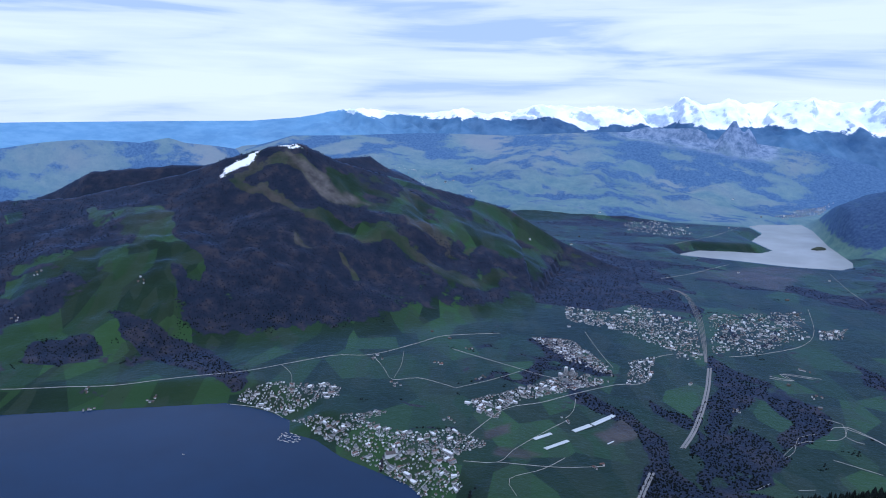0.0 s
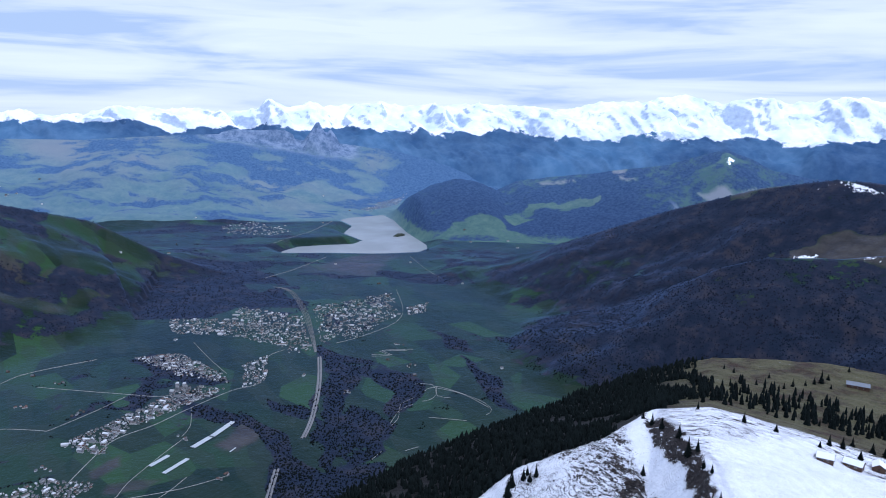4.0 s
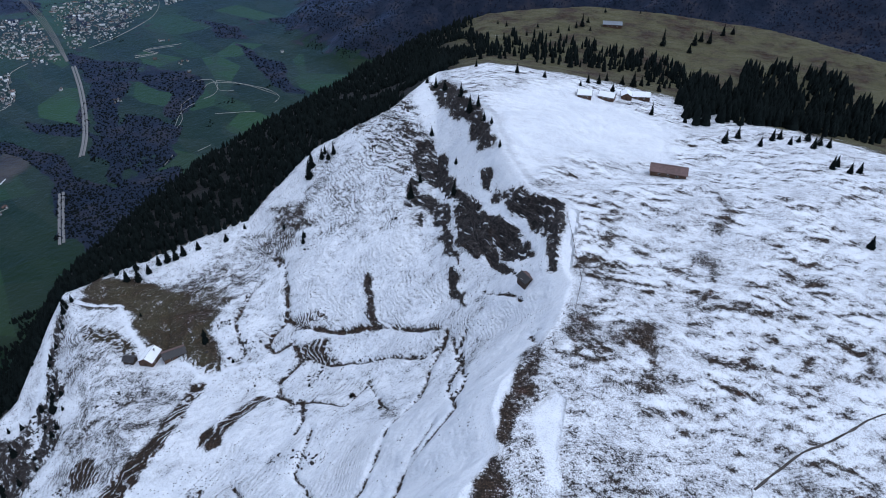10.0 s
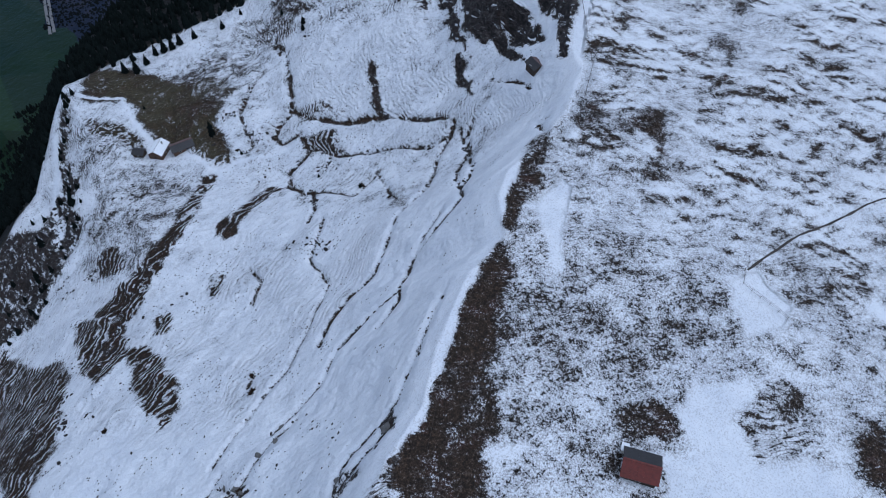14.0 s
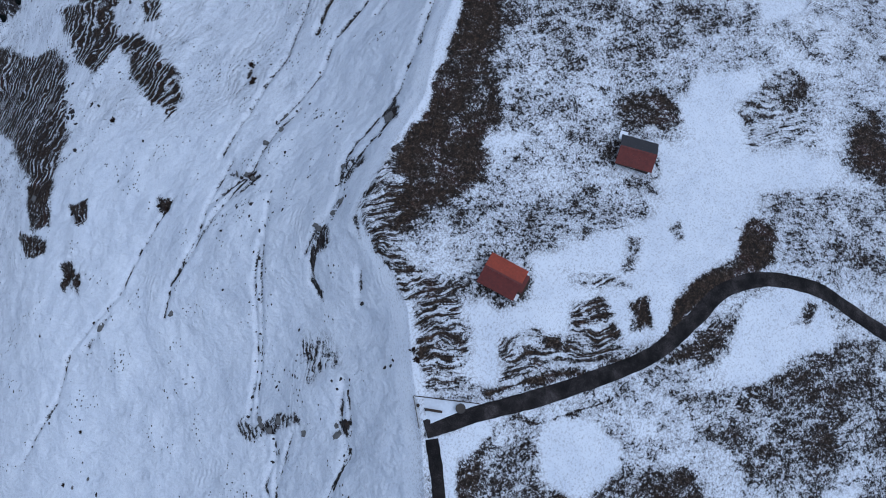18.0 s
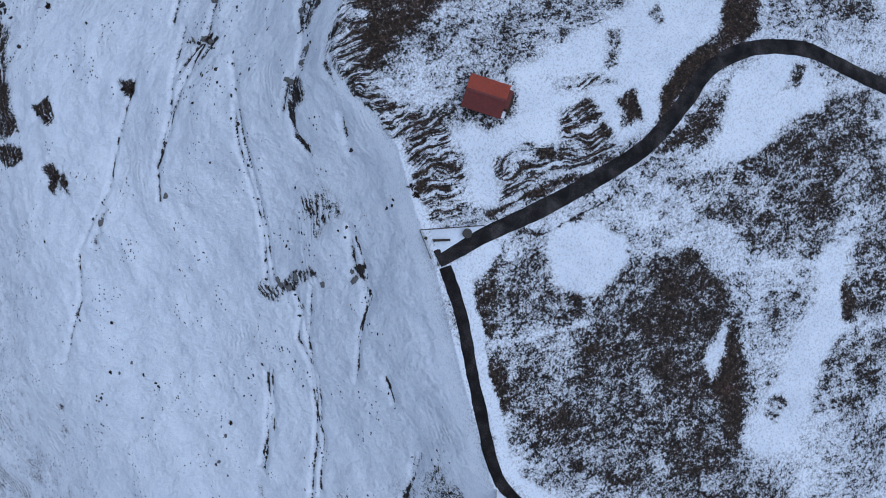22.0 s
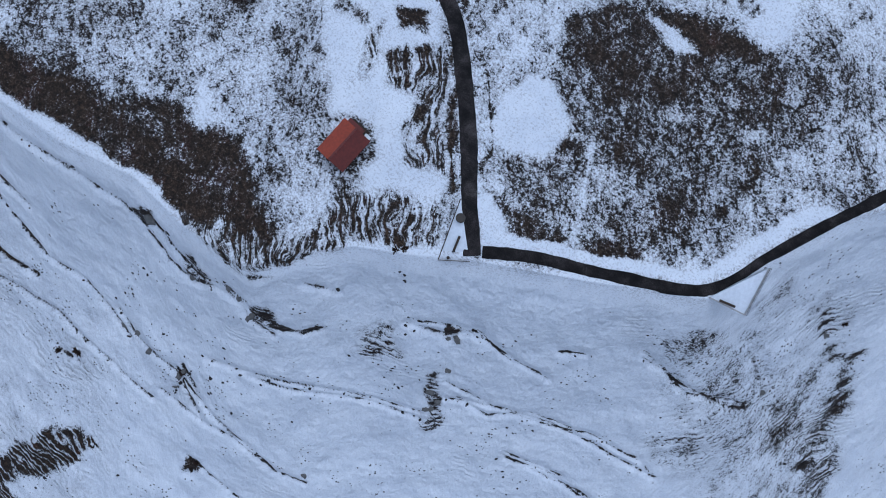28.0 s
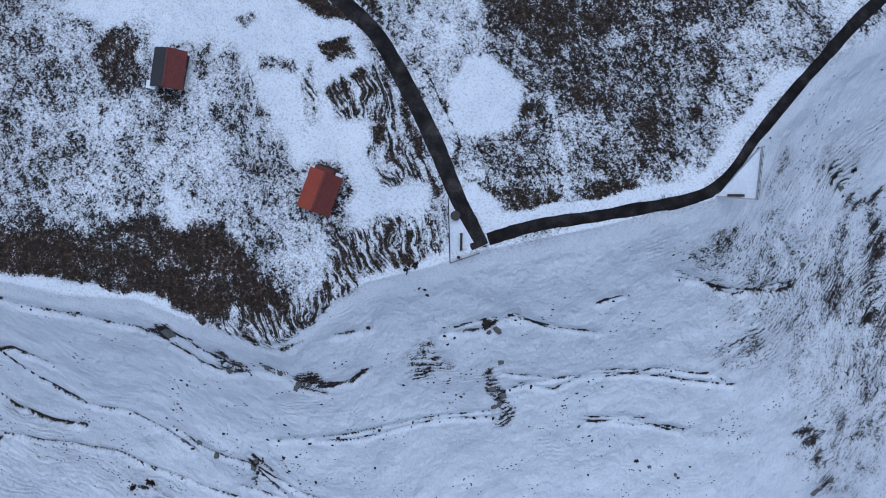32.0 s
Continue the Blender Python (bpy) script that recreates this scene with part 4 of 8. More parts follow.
patch(0.1, 1.5, (208, 152.8), (205.6, 144.4), (195.7, 138.2), (200, 145.2), stone=1)
patch(0.05, 1.5, (166.6, 134.6), (167.7, 131.3), (162, 125.3), (150.5, 113.2), (156.5, 123.5), (161.2, 130.1), stone=0.9)
patch(0.45, 4, (190.7, 134.8), (198.1, 137.9), (193.5, 124.4), (188.5, 125.6), stone=0.6, comb=0.5)
patch(0.45, 3, (197.3, 182.5), (193.9, 169.5), (180.8, 162.9), (185.4, 170.2), stone=0.7, comb=0.6)
streak(1, 2.2, (212.2, 180.2), (202.5, 165.6), (192.8, 152.6))
streak(1, 2.6, (196.7, 146.2), (187.3, 129.6), (181.9, 115.5), (172.7, 101.2))
# ribbed gullies on the steep western end
patch(-0.05, 2, (63.5, 186.5), (44.9, 178.9), (33.3, 177.8), (21.4, 178.7), (21, 173.9), (28.3, 167.8), (41.2, 171), (59.9, 177.1), comb=0.95)
patch(0.16, 3, (18.2, 150.3), (23.3, 144.9), (23.8, 132), (18.1, 116.5), (15.6, 108.5), (9, 108.9), (9.5, 116), (12.2, 136.2), comb=0.95)
patch(0.20, 4, (-10.2, 218.9), (-6.2, 190.1), (4.4, 174.9), (-6.6, 151.5), (-20.8, 135.5), (-34.1, 126.1), (-34.8, 134.4), (-29.2, 156.3), (-30.7, 179.1), comb=0.9)
patch(0.16, 3, (38.7, 206.5), (43.4, 199.2), (36.4, 187.2), (31.8, 194.5), comb=0.9)
patch(0.21, 3, (14.4, 184.7), (24.7, 165.1), (18, 148.2), (5.5, 145.1), (3.7, 159.4), comb=0.9)
patch(0.1, 4, (23.2, 285), (36.3, 249.5), (28, 227.5), (11.4, 227.9), (-1.3, 216.9), (-17.8, 229.4), comb=0.6, stone=0.7)
patch(0.10, 1.9, (-42.6, 108), (-38.8, 104.1), (-41.6, 99), (-45.1, 100.9))
patch(0.20, 1.9, (-40.6, 100.3), (-39.2, 98.3), (-42, 96.5), (-43, 98.4))
patch(0.10, 1.9, (-10.7, 93.2), (-8.1, 88.1), (-10.8, 86.3), (-12.2, 89.9))
patch(0.11, 1.2, (-28.2, 118.9), (-23.4, 113), (-28.2, 108.1), (-30.8, 110.5), comb=0.8)
patch(0.06, 2, (-34.5, 141.3), (-27.4, 132.1), (-37.5, 119.7), (-41.9, 125.1), comb=0.8)
patch(0.11, 1.5, (-45.2, 131.4), (-40.2, 118.3), (-43.4, 115.6), (-47.6, 122.3), comb=0.8)
patch(0.56, 1.2, (31.9, 44.9), (36.2, 46.6), (37.8, 45.5), (32.7, 40.5), stone=0.4, comb=0.8)
patch(0.66, 1.2, (19.9, 45.3), (22.9, 46.6), (25.4, 44.5), (22.9, 41.9), (20.1, 42.6), stone=0.4, comb=0.6)
patch(0.56, 1.5, (4.4, 40.7), (8, 43.2), (10.1, 41.4), (7.1, 37.7), (4.6, 38.2), stone=0.4, comb=0.8)
patch(0.56, 1.2, (-32.6, 30.4), (-22.2, 23.4), (-23.7, 21.5), (-30, 25.3), stone=0.4, comb=0.8)
patch(0.3, 1, (-19.7, 14), (-17, 15.1), (-15.8, 12.8), (-18.2, 11.4), stone=0.6)
patch(0.71, 3, (-8.4, 32.2), (-5.1, 27), (-9.6, 22), (-14.7, 25.2), stone=0.3, comb=0.8)
# ledges of the steep face
streak(0.16, 0.50, (29.2, 72.6), (21.9, 73.6), (8.6, 70.9), (-1.7, 72.0), (-12.5, 71.2), (-22.7, 71.8), (-30.1, 68.0), stone=0.9, cut=0.7)
streak(0.16, 0.43, (9.4, 79.5), (0.5, 77.2), (-9.9, 72.4), (-19.5, 72.1), stone=0.9, cut=0.7)
streak(0.16, 0.31, (-7.0, 87.7), (-22.7, 87.5), (-34.7, 84.2), (-55.4, 87.0), (-68.3, 81.2), (-87.5, 79.7), (-104.3, 76.4), (-121.9, 67.9), stone=0.9, cut=0.7)
streak(0.16, 0.25, (7.5, 59.9), (-3.7, 51.1), (-19.7, 38.6), (-29.6, 31.1), stone=0.9, cut=0.7)
streak(0.16, 0.62, (14.9, 42.4), (7.9, 41.2), (1.3, 38.0), (-1.5, 32.7), stone=0.9, cut=0.7)
streak(0.16, 0.62, (33.7, 43.7), (28.0, 44.8), (20.5, 44.5), (16.3, 42.0), (11.6, 40.9), stone=0.9, cut=0.7)
streak(0.16, 0.37, (-10.3, 18.7), (-17.5, 13.7), (-19.9, 8.4), (-26.3, 7.2), stone=0.9, cut=0.7)
streak(0.16, 0.31, (-31.1, 21.8), (-38.7, 19.3), (-43.6, 10.9), (-52.3, 5.8), stone=0.9, cut=0.7)
streak(0.16, 0.25, (-50.2, 21.9), (-56.2, 18.9), (-63.3, 15.1), stone=0.9, cut=0.7)
streak(0.16, 0.50, (-32.6, -1.5), (-36.5, -6.4), stone=0.9, cut=0.7)
streak(0.16, 0.99, (-50.6, 83.3), (-41.4, 83.5), stone=0.9, cut=0.7)
streak(0.16, 0.93, (-41.4, 107.1), (-43.5, 100.5), stone=0.9, cut=0.7)
streak(0.16, 0.62, (-11.5, 92.4), (-9.9, 87.3), stone=0.9, cut=0.7)
streak(0.16, 0.74, (-30.0, 116.0), (-28.7, 109.6), stone=0.9, cut=0.7)
streak(0.16, 0.56, (6.9, 77.9), (8.0, 70.3), stone=0.9, cut=0.7)
streak(0.16, 0.56, (3.9, 70.6), (10.3, 67.9), stone=0.9, cut=0.7)
streak(0.16, 0.56, (7.2, 27.9), (2.5, 24.4), stone=0.9, cut=0.7)
streak(0.16, 0.56, (64.2, 55.8), (57.9, 53.8), (50.6, 50.4), (44.9, 48.9), (40.1, 47.0), (34.0, 46.6), stone=0.9, cut=0.7)
streak(0.16, 0.56, (33.3, 47.5), (27.1, 48.2), (21.7, 46.9), (17.7, 44.0), (12.5, 41.9), (8.9, 42.9), (3.7, 41.9), stone=0.9, cut=0.7)
streak(0.16, 0.37, (5.2, 40.9), (0.1, 37.3), (-1.3, 33.0), stone=0.9, cut=0.7)
streak(0.16, 0.31, (-19.1, 9.2), (-30.7, 5.6), (-37.7, 3.1), stone=0.9, cut=0.7)
streak(0.16, 0.25, (-29.9, 24.1), (-38.8, 15.3), (-49.5, 8.4), (-62.0, 2.8), (-76.1, -2.6), stone=0.9, cut=0.7)
streak(0.16, 0.25, (-0.3, 55.0), (-8.3, 50.0), (-13.8, 45.2), (-21.4, 38.5), (-31.0, 32.3), stone=0.9, cut=0.7)
streak(0.16, 0.43, (66.6, 72.7), (59.6, 76.3), (48.3, 77.6), (38.5, 73.6), (27.7, 75.3), (23.2, 75.8), stone=0.9, cut=0.7)
streak(0.16, 0.56, (10.5, 70.3), (5.3, 73.0), (-1.4, 75.3), stone=0.9, cut=0.7)
streak(0.16, 0.31, (-51.8, 22.9), (-61.0, 17.0), (-73.3, 14.0), (-92.8, 4.8), stone=0.9, cut=0.7)
streak(0.16, 0.74, (-62.1, -51.1), (-77.3, -51.1), stone=0.9, cut=0.7)
streak(0.16, 1.12, (-108.3, -0.6), (-126.0, 5.4), (-125.4, 12.1), stone=0.9, cut=0.7)
streak(0.16, 0.62, (-61.1, -35.5), (-72.3, -33.4), stone=0.9, cut=0.7)
streak(0.16, 0.37, (-41.7, -15.0), (-57.0, -18.2), (-78.0, -33.6), stone=0.9, cut=0.7)
streak(0.16, 0.62, (33.8, 97.1), (28.3, 95.5), stone=0.9, cut=0.7)
streak(0.16, 0.62, (-91.7, -34.7), (-96.1, -45.2), stone=0.9, cut=0.7)
streak(0.16, 0.37, (67.4, 102.3), (40.1, 88.3), (26.1, 87.2), (9.1, 83.3), stone=0.9, cut=0.7)
streak(0.5, 2.2, (-32.6, 30.7), (-26.4, 25.6), (-23.4, 20.4), stone=0.5, comb=0.8)
streak(0.6, 1.8, (-11.5, 29.6), (-9.8, 25.4), (-13.7, 24.8), stone=0.5, comb=0.8)
streak(0.55, 2.2, (-23.1, 20.9), (-28.5, 26.5), (-34.5, 30.5), stone=0.3, comb=0.8)
streak(0.6, 2.5, (-63.5, -8.1), (-69.2, -14.1), (-76.7, -22.4), stone=0.3, comb=0.8)
streak(0.5, 1.5, (28.3, 36.3), (20.4, 36.2), (13.7, 33.9), (11.2, 30.8), stone=0.3, comb=0.8)
patch(0.7, 5, (-49.2, -24.9), (-68.6, -41.6), (-87.6, -52.2), (-143.8, -16.3), (-115, -0.2), (-94.6, -10.9), (-97.4, -23.5), (-70.8, -17.5), comb=0.55)
patch(0.46, 3, (-75.7, -36.9), (-87.5, -41.6), (-98.3, -34.6), (-93.8, -28.4), (-80.8, -30.5))
patch(0.62, 3, (-60, -8.5), (-72.2, -15), (-79, -12.2), (-70.5, -2.8))
patch(0.6, 3, (-37.4, -18.8), (-49.9, -29.5), (-57, -27.4), (-47.2, -19.1), comb=0.6)
patch(0.5, 4, (-76.3, -53.8), (-78.4, -57), (-117.9, -36), (-120, -25.8), (-99.9, -35.7), comb=0.8)
streak(0.14, 1.3, (-78.1, -56.8), (-93.3, -45.7), (-103.1, -37.8), (-102.7, -26.6), (-109.1, -19.5), (-120.4, -18.4), (-124.8, -12.9), stone=0.9, cut=0.5)
streak(0.14, 0.8, (-59.5, -33.4), (-67.2, -32.8), stone=0.9, cut=0.5)
streak(0.14, 0.3, (-43, -14.2), (-55.3, -18.7), (-66.4, -23.7), (-78.7, -34), stone=0.9, cut=0.5)
streak(0.14, 0.35, (-26.4, 21.1), (-37.2, 16.7), (-48.2, 10.1), (-55.8, 3.4), (-67.6, -1.7), (-75.6, -2.5), stone=0.9, cut=0.5)
streak(0.14, 0.3, (-50.4, 22.7), (-55.8, 20.6), (-62.5, 17.7), (-68.6, 14.2), (-79.8, 11.1), stone=0.9, cut=0.5)
streak(0.14, 0.7, (-105.6, 4.3), (-101.8, -1.6), (-119.3, -5.7), (-139.6, -19.2), stone=0.9, cut=0.5)
streak(0.14, 0.3, (-11, 16.9), (-16.3, 11.4), (-22.4, 8.3), (-28.8, 6.7), stone=0.9, cut=0.5)
streak(0.14, 0.5, (-64.2, -50.5), (-71.2, -51.4), (-77.7, -53.2), stone=0.9, cut=0.5)
# scattered scour marks on the high pasture
streak(0.24, 4.1, (117.2, 67.6), (111.1, 61.2), (102.8, 57.3), comb=0.1)
streak(0.24, 5.0, (138.0, 63.9), (125.7, 58.4), comb=0.1)
streak(0.19, 6.2, (150.4, 49.1), (143.8, 43.6), (135.8, 40.6), comb=0.1)
streak(0.34, 6.2, (139.3, 52.3), (147.6, 51.2), comb=0.1)
streak(0.34, 6.2, (251, 67), (240, 58), (224, 57), comb=0.1)
streak(0.39, 6.2, (191.2, 61.8), (199.8, 51.5), (192.5, 45.0), comb=0.1)
streak(0.44, 6.2, (174.6, 47.5), (182.6, 38.0), (196.6, 23.3), comb=0.1)
streak(0.39, 6.2, (168.4, 43.1), (178.0, 41.6), comb=0.1)
streak(0.44, 5.2, (210, 77), (215, 68), comb=0.1)
streak(0.44, 5.2, (204, 97), (203, 89), (181.0, 79.7), comb=0.1)
streak(0.44, 4.1, (137.6, 27.5), (148.8, 19.7), comb=0.1)
streak(0.44, 6.2, (217, 29), (218, 20), comb=0.1)
streak(0.39, 6.2, (235, 38), (228, 32), comb=0.1)
streak(0.44, 8.3, (222, 130), (222, 119), (199.2, 113.1), comb=0.1)
streak(0.49, 8.3, (164.1, 21.6), (171.4, 9.9), comb=0.1)
streak(0.44, 6.2, (164.0, 76.6), (158.4, 65.9), comb=0.1)
streak(0.39, 5.2, (177.2, 55.9), (193.1, 56.7), comb=0.1)
streak(0.44, 6.2, (167.3, 66.6), (169.2, 58.0), comb=0.1)
streak(0.49, 6.2, (192.5, 13.8), (191.8, 2.6), comb=0.1)
streak(0.34, 3.1, (192.0, -0.5), (186.4, -3.8), comb=0.1)
patch(0.76, 20, (245, 169), (325, 180), (335, 120), (404, 31), (308, 18), (263, 64), (199.6, 106.0))
patch(0.9, 14, (260, 187), (325, 180), (325, 116), (280, 99), (237, 128), (205, 122), (198.7, 130.6))


for cx, cy, rad in ((22.3, 6.6, 5.0), (58.8, 2.6, 5.2)):
    streak(0.42, 1.7, *[(cx + rad * math.sin(k * 0.6283), cy + rad * math.cos(k * 0.6283)) for k in range(11)])


def cover_at(x, y):
    """Snow, comb, green, stone and depth of cut at arrays of places."""
    az, r = np.degrees(np.arctan2(x, y)), np.hypot(x, y)
    d, (ze,), side = to_line(x, y, BRINK)
    rr, orr = np.interp(az, RIM_AZ, RIM_R), np.interp(az, OUT_AZ, OUT_R)
    face = step(-2, 2, d * side)
    snow = 0.68 + (0.275 - 0.19 * step(105, 160, r) * step(8, 26, d)) * face + 0.08 * step(90, 190, r) * (1 - face)
    comb = 0.25 + (0.05 + 0.30 * step(110, 170, r)) * face + 0.05 * step(80, 140, r) * (1 - face)
    green, stone, cut = np.zeros_like(x), np.zeros_like(x), np.zeros_like(x)
    wx, wy = x + 2.2 * grain_noise(x, y, 9, 21.0, 4), y + 2.2 * grain_noise(x, y, 9, 22.0, 4)
    for pts, area, value, soft, c, g, st, depth in COVER:
        p = np.array(pts)
        far = math.hypot(*p.mean(0))
        pad = soft * 3 + 4 + far * 0.01
        box = (x > p[:, 0].min() - pad) & (x < p[:, 0].max() + pad) & (y > p[:, 1].min() - pad) & (y < p[:, 1].max() + pad)
        if not box.any():
            continue
        bx, by = wx[box], wy[box]
        if area:
            sway = min(1.0, 0.30 + soft / 5.0)
            bx, by = x[box] + sway * (bx - x[box]), y[box] + sway * (by - y[box])
            dd, _, _ = to_line(bx, by, [*pts, pts[0]])
            m = step(-soft * 0.5, soft * 0.5, np.where(inside(bx, by, pts), dd, -dd))
        else:
            near = 0.35 * min(1.5, soft)
            lx, ly = x[box] + near * (bx - x[box]), y[box] + near * (by - y[box])
            dd, _, _ = to_line(lx, ly, pts)
            if value > 0.9:
                m = 1 - step(soft * 0.3, soft * 0.8, dd)
            else:
                swell, gaps = grain_noise(bx, by, 1.5 + soft, 23.0, 3), grain_noise(bx, by, 7 + far * 0.06, 24.0, 2)
                m = np.exp(-(dd / (soft * np.clip(0.55 + 0.60 * swell, 0.12, 1.3))) ** 2) * np.clip(1.1 + 0.8 * gaps, 0.45 if depth and far > 130 else 0.15, 1)
        snow[box] += (value - snow[box]) * m
        for arr, v in ((comb, c), (green, g), (stone, st)):
            if v is not None:
                arr[box] += (v - arr[box]) * m
        if depth:
            cut[box] = np.maximum(cut[box], depth * 1.6 * np.exp(-(dd / (0.5 + soft * 0.8)) ** 2))
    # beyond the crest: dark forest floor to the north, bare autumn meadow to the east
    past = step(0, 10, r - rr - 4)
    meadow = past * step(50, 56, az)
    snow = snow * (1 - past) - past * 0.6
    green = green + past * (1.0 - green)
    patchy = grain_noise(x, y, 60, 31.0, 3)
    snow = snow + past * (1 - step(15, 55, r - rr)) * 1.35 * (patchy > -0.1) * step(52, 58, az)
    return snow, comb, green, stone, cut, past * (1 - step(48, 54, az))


def near_surface(x, y):
    snow, comb, green, stone, cut, wood = cover_at(x, y)
    d, _, side = to_line(x, y, BRINK)
    face = step(-1, 3, d * side)
    r = np.hypot(x, y)
    calm = step(3, 12, d)
    hum = ((0.45 + 0.55 * step(110, 190, r)) * grain_noise(x, y, 11, 41.0, 3) + 0.9 * grain_noise(x, y, 34, 42.0, 3)) * calm * (1 - face)
    along = 0.77 * x + 0.64 * y
    ledge = (0.50 * grain_noise(along * 0.22, d + 3 * grain_noise(x, y, 30, 47.0, 2), 7.5, 43.0, 3) + 1.6 * grain_noise(x, y, 48, 44.0, 3) + 0.45 * grain_noise(x, y, 9, 48.0, 3)) * face * step(0.5, 8, d)
    lay = near_height(x, y) / 3.4 + 1.4 * grain_noise(x, y, 45, 49.0, 4) + 0.35 * grain_noise(x, y, 7, 50.0, 3)
    tread = lay - np.floor(lay)
    strata = stone * (step(0.50, 0.95, tread) - tread) * 3.0 * np.clip(0.85 + 0.7 * grain_noise(x, y, 18, 52.0, 3), 0.3, 1.3) * step(60, 140, r)
    crag = strata + 0.6 * stone * (2.4 * np.abs(grain_noise(x, y, 14, 45.0, 4)) + 0.7 * grain_noise(x, y, 4, 46.0, 2)) * step(60, 140, r)
    return near_height(x, y) + (hum + ledge) * (1 - 0.5 * step(300, 420, r)) + crag - cut


def near_z(x, y):
    return float(near_surface(np.array([float(x)]), np.array([float(y)]))[0])


def sheet(name, radii, angles, height, mat, attrs=None, label="", ring=False, warp=None):
    """A sheet of land on a polar net; warp turns its rows, as parts of 1, into ranges for each bearing."""
    az, r = np.meshgrid(np.radians(angles), radii)
    if warp:
        r = warp(np.degrees(az), r)
    x, y = (r * np.sin(az)).ravel(), (r * np.cos(az)).ravel()
    z = height(x, y)
    nr, na = len(radii), len(angles)
    i, j = np.meshgrid(np.arange(nr - 1), np.arange(na if ring else na - 1), indexing="ij")
    k = (j + 1) % na
    faces = np.stack([i * na + j, (i + 1) * na + j, (i + 1) * na + k, i * na + k], -1).reshape(-1, 4)
    me = bpy.data.meshes.new(name)
    me.vertices.add(len(x))
    me.vertices.foreach_set("co", np.stack([x, y, z], -1).astype(np.float32).ravel())
    me.loops.add(faces.size)
    me.loops.foreach_set("vertex_index", faces[:, ::-1].ravel().astype(np.int32))
    me.polygons.add(len(faces))
    me.polygons.foreach_set("loop_start", np.arange(0, faces.size, 4, dtype=np.int32))
    me.update(calc_edges=True)
    me.polygons.foreach_set("use_smooth", np.ones(len(faces), bool))
    for key, values in (attrs(x, y, z) if attrs else {}).items():
        me.attributes.new(key, "FLOAT", "POINT").data.foreach_set("value", (values if key == "drop" else np.clip(values, -2, 2)).astype(np.float32))
    me.materials.append(mat)
    ob = new(name, me)
    return tagged(ob, label, "ground", kind="structure")


def near_cover(x, y, z):
    snow, comb, green, stone, cut, wood = cover_at(x, y)
    d, _, side = to_line(x, y, BRINK)
    return {"snow": snow, "comb": comb, "green": green, "rock": stone, "wood": wood, "drop": d * side, "heave": step(88, 150, np.hypot(x, y)) * (1 - step(-6, -1, d * side)) * (1 - 0.75 * step(0.82, 0.95, snow))}


FIELDS = []


def field(soft, *pts, **kinds):
    """An area of the low land of its own cover: wood, dry, snow, rock from 0 to 1."""
    FIELDS.append((pts, soft, kinds))


field(40, (-545, 1236), (-433, 1169), (-316, 1064), (-296, 1025), (-426, 1122), (-535, 1184), wood=0.8)
field(20, (-524, 1660), (-506, 1693), (-439, 1700), (-449, 1683), (-492, 1665), snow=0.45, wood=0.1)
field(20, (-412, 1697), (-360, 1710), (-346, 1703), (-390, 1689), snow=0.45, wood=0.1)
field(30, (85, 1297), (117, 1457), (267, 1480), (232, 1271), (178, 1268), wood=0.1)
field(14, (96, 1305), (165, 1242), (210, 1139), (272, 1075), (292, 1100), (234, 1224), (183, 1302), (135, 1372), wood=0.95)
field(14, (201, 1029), (256, 932), (268, 834), (244, 739), (228, 738), (249, 818), (239, 896), (185, 989), wood=0.95)
field(16, (458, 1111), (501, 1100), (426, 938), (362, 836), (306, 741), (303, 779), (385, 937), wood=0.95)
field(25, (478, 1579), (587, 1613), (517, 1423), (459, 1390), wood=0.95)
field(25, (222, 1615), (607, 1777), (603, 1640), (408, 1559), (274, 1524), wood=0.9)
field(25, (651, 1698), (841, 1657), (935, 1451), (1009, 1576), (882, 1742), (697, 1785), wood=0.85)
field(25, (643, 1415), (718, 1400), (691, 1342), (622, 1339), wood=0.9)
field(16, (800, 1083), (833, 953), (786, 878), (752, 1010), wood=0.95)
field(14, (673, 1029), (669, 879), (621, 777), (611, 804), (645, 939), wood=0.95)
field(14, (715, 1168), (742, 1094), (694, 1042), (677, 1089), wood=0.9)
field(14, (312, 976), (358, 942), (349, 902), (313, 939), wood=0.9)
field(20, (853, 1317), (914, 1194), (1020, 1205), (1095, 1134), (1005, 1310), wood=0.15)
field(30, (652, 1871), (857, 1921), (973, 1868), (826, 1683), (690, 1727), dry=0.75, wood=0)
field(12, (188, 870), (245, 922), (269, 894), (206, 847), dry=1.0, wood=0)
field(10, (61, 869), (93, 899), (99, 866), (68, 846), dry=0.95, wood=0)
field(10, (80, 826), (128, 814), (111, 792), (74, 800), dry=0.8, wood=0)
field(40, (2009, 1721), (1461, 901), (1430, 974), (2032, 1579), rock=0.5, dry=0.6, wood=0.4)
field(30, (3447, 869), (3496, 843), (3426, 650), (3368, 780), snow=0.8, wood=0)
field(30, (1190, 918), (1087, 720), (1046, 703), (1028, 778), wood=0.6, dry=0.8)
field(30, (-817, 1524), (-790, 1540), (-707, 1520), (-653, 1523), (-572, 1553), (-567, 1512), (-570, 1457), (-549, 1387), (-521, 1376), (-471, 1377), (-463, 1323), (-510, 1320), (-553, 1328), (-607, 1384), (-706, 1415), (-758, 1450), wood=0.12)
field(40, (-871, 1358), (-742, 1352), (-706, 1415), (-553, 1328), (-499, 1244), (-441, 1201), (-306, 1086), (-314, 1016), (-645, 968), wood=0.4)
field(20, (-759, 1166), (-679, 1177), (-573, 1149), (-490, 1136), (-387, 1082), (-316, 1024), (-390, 1010), (-655, 987), wood=0.12)
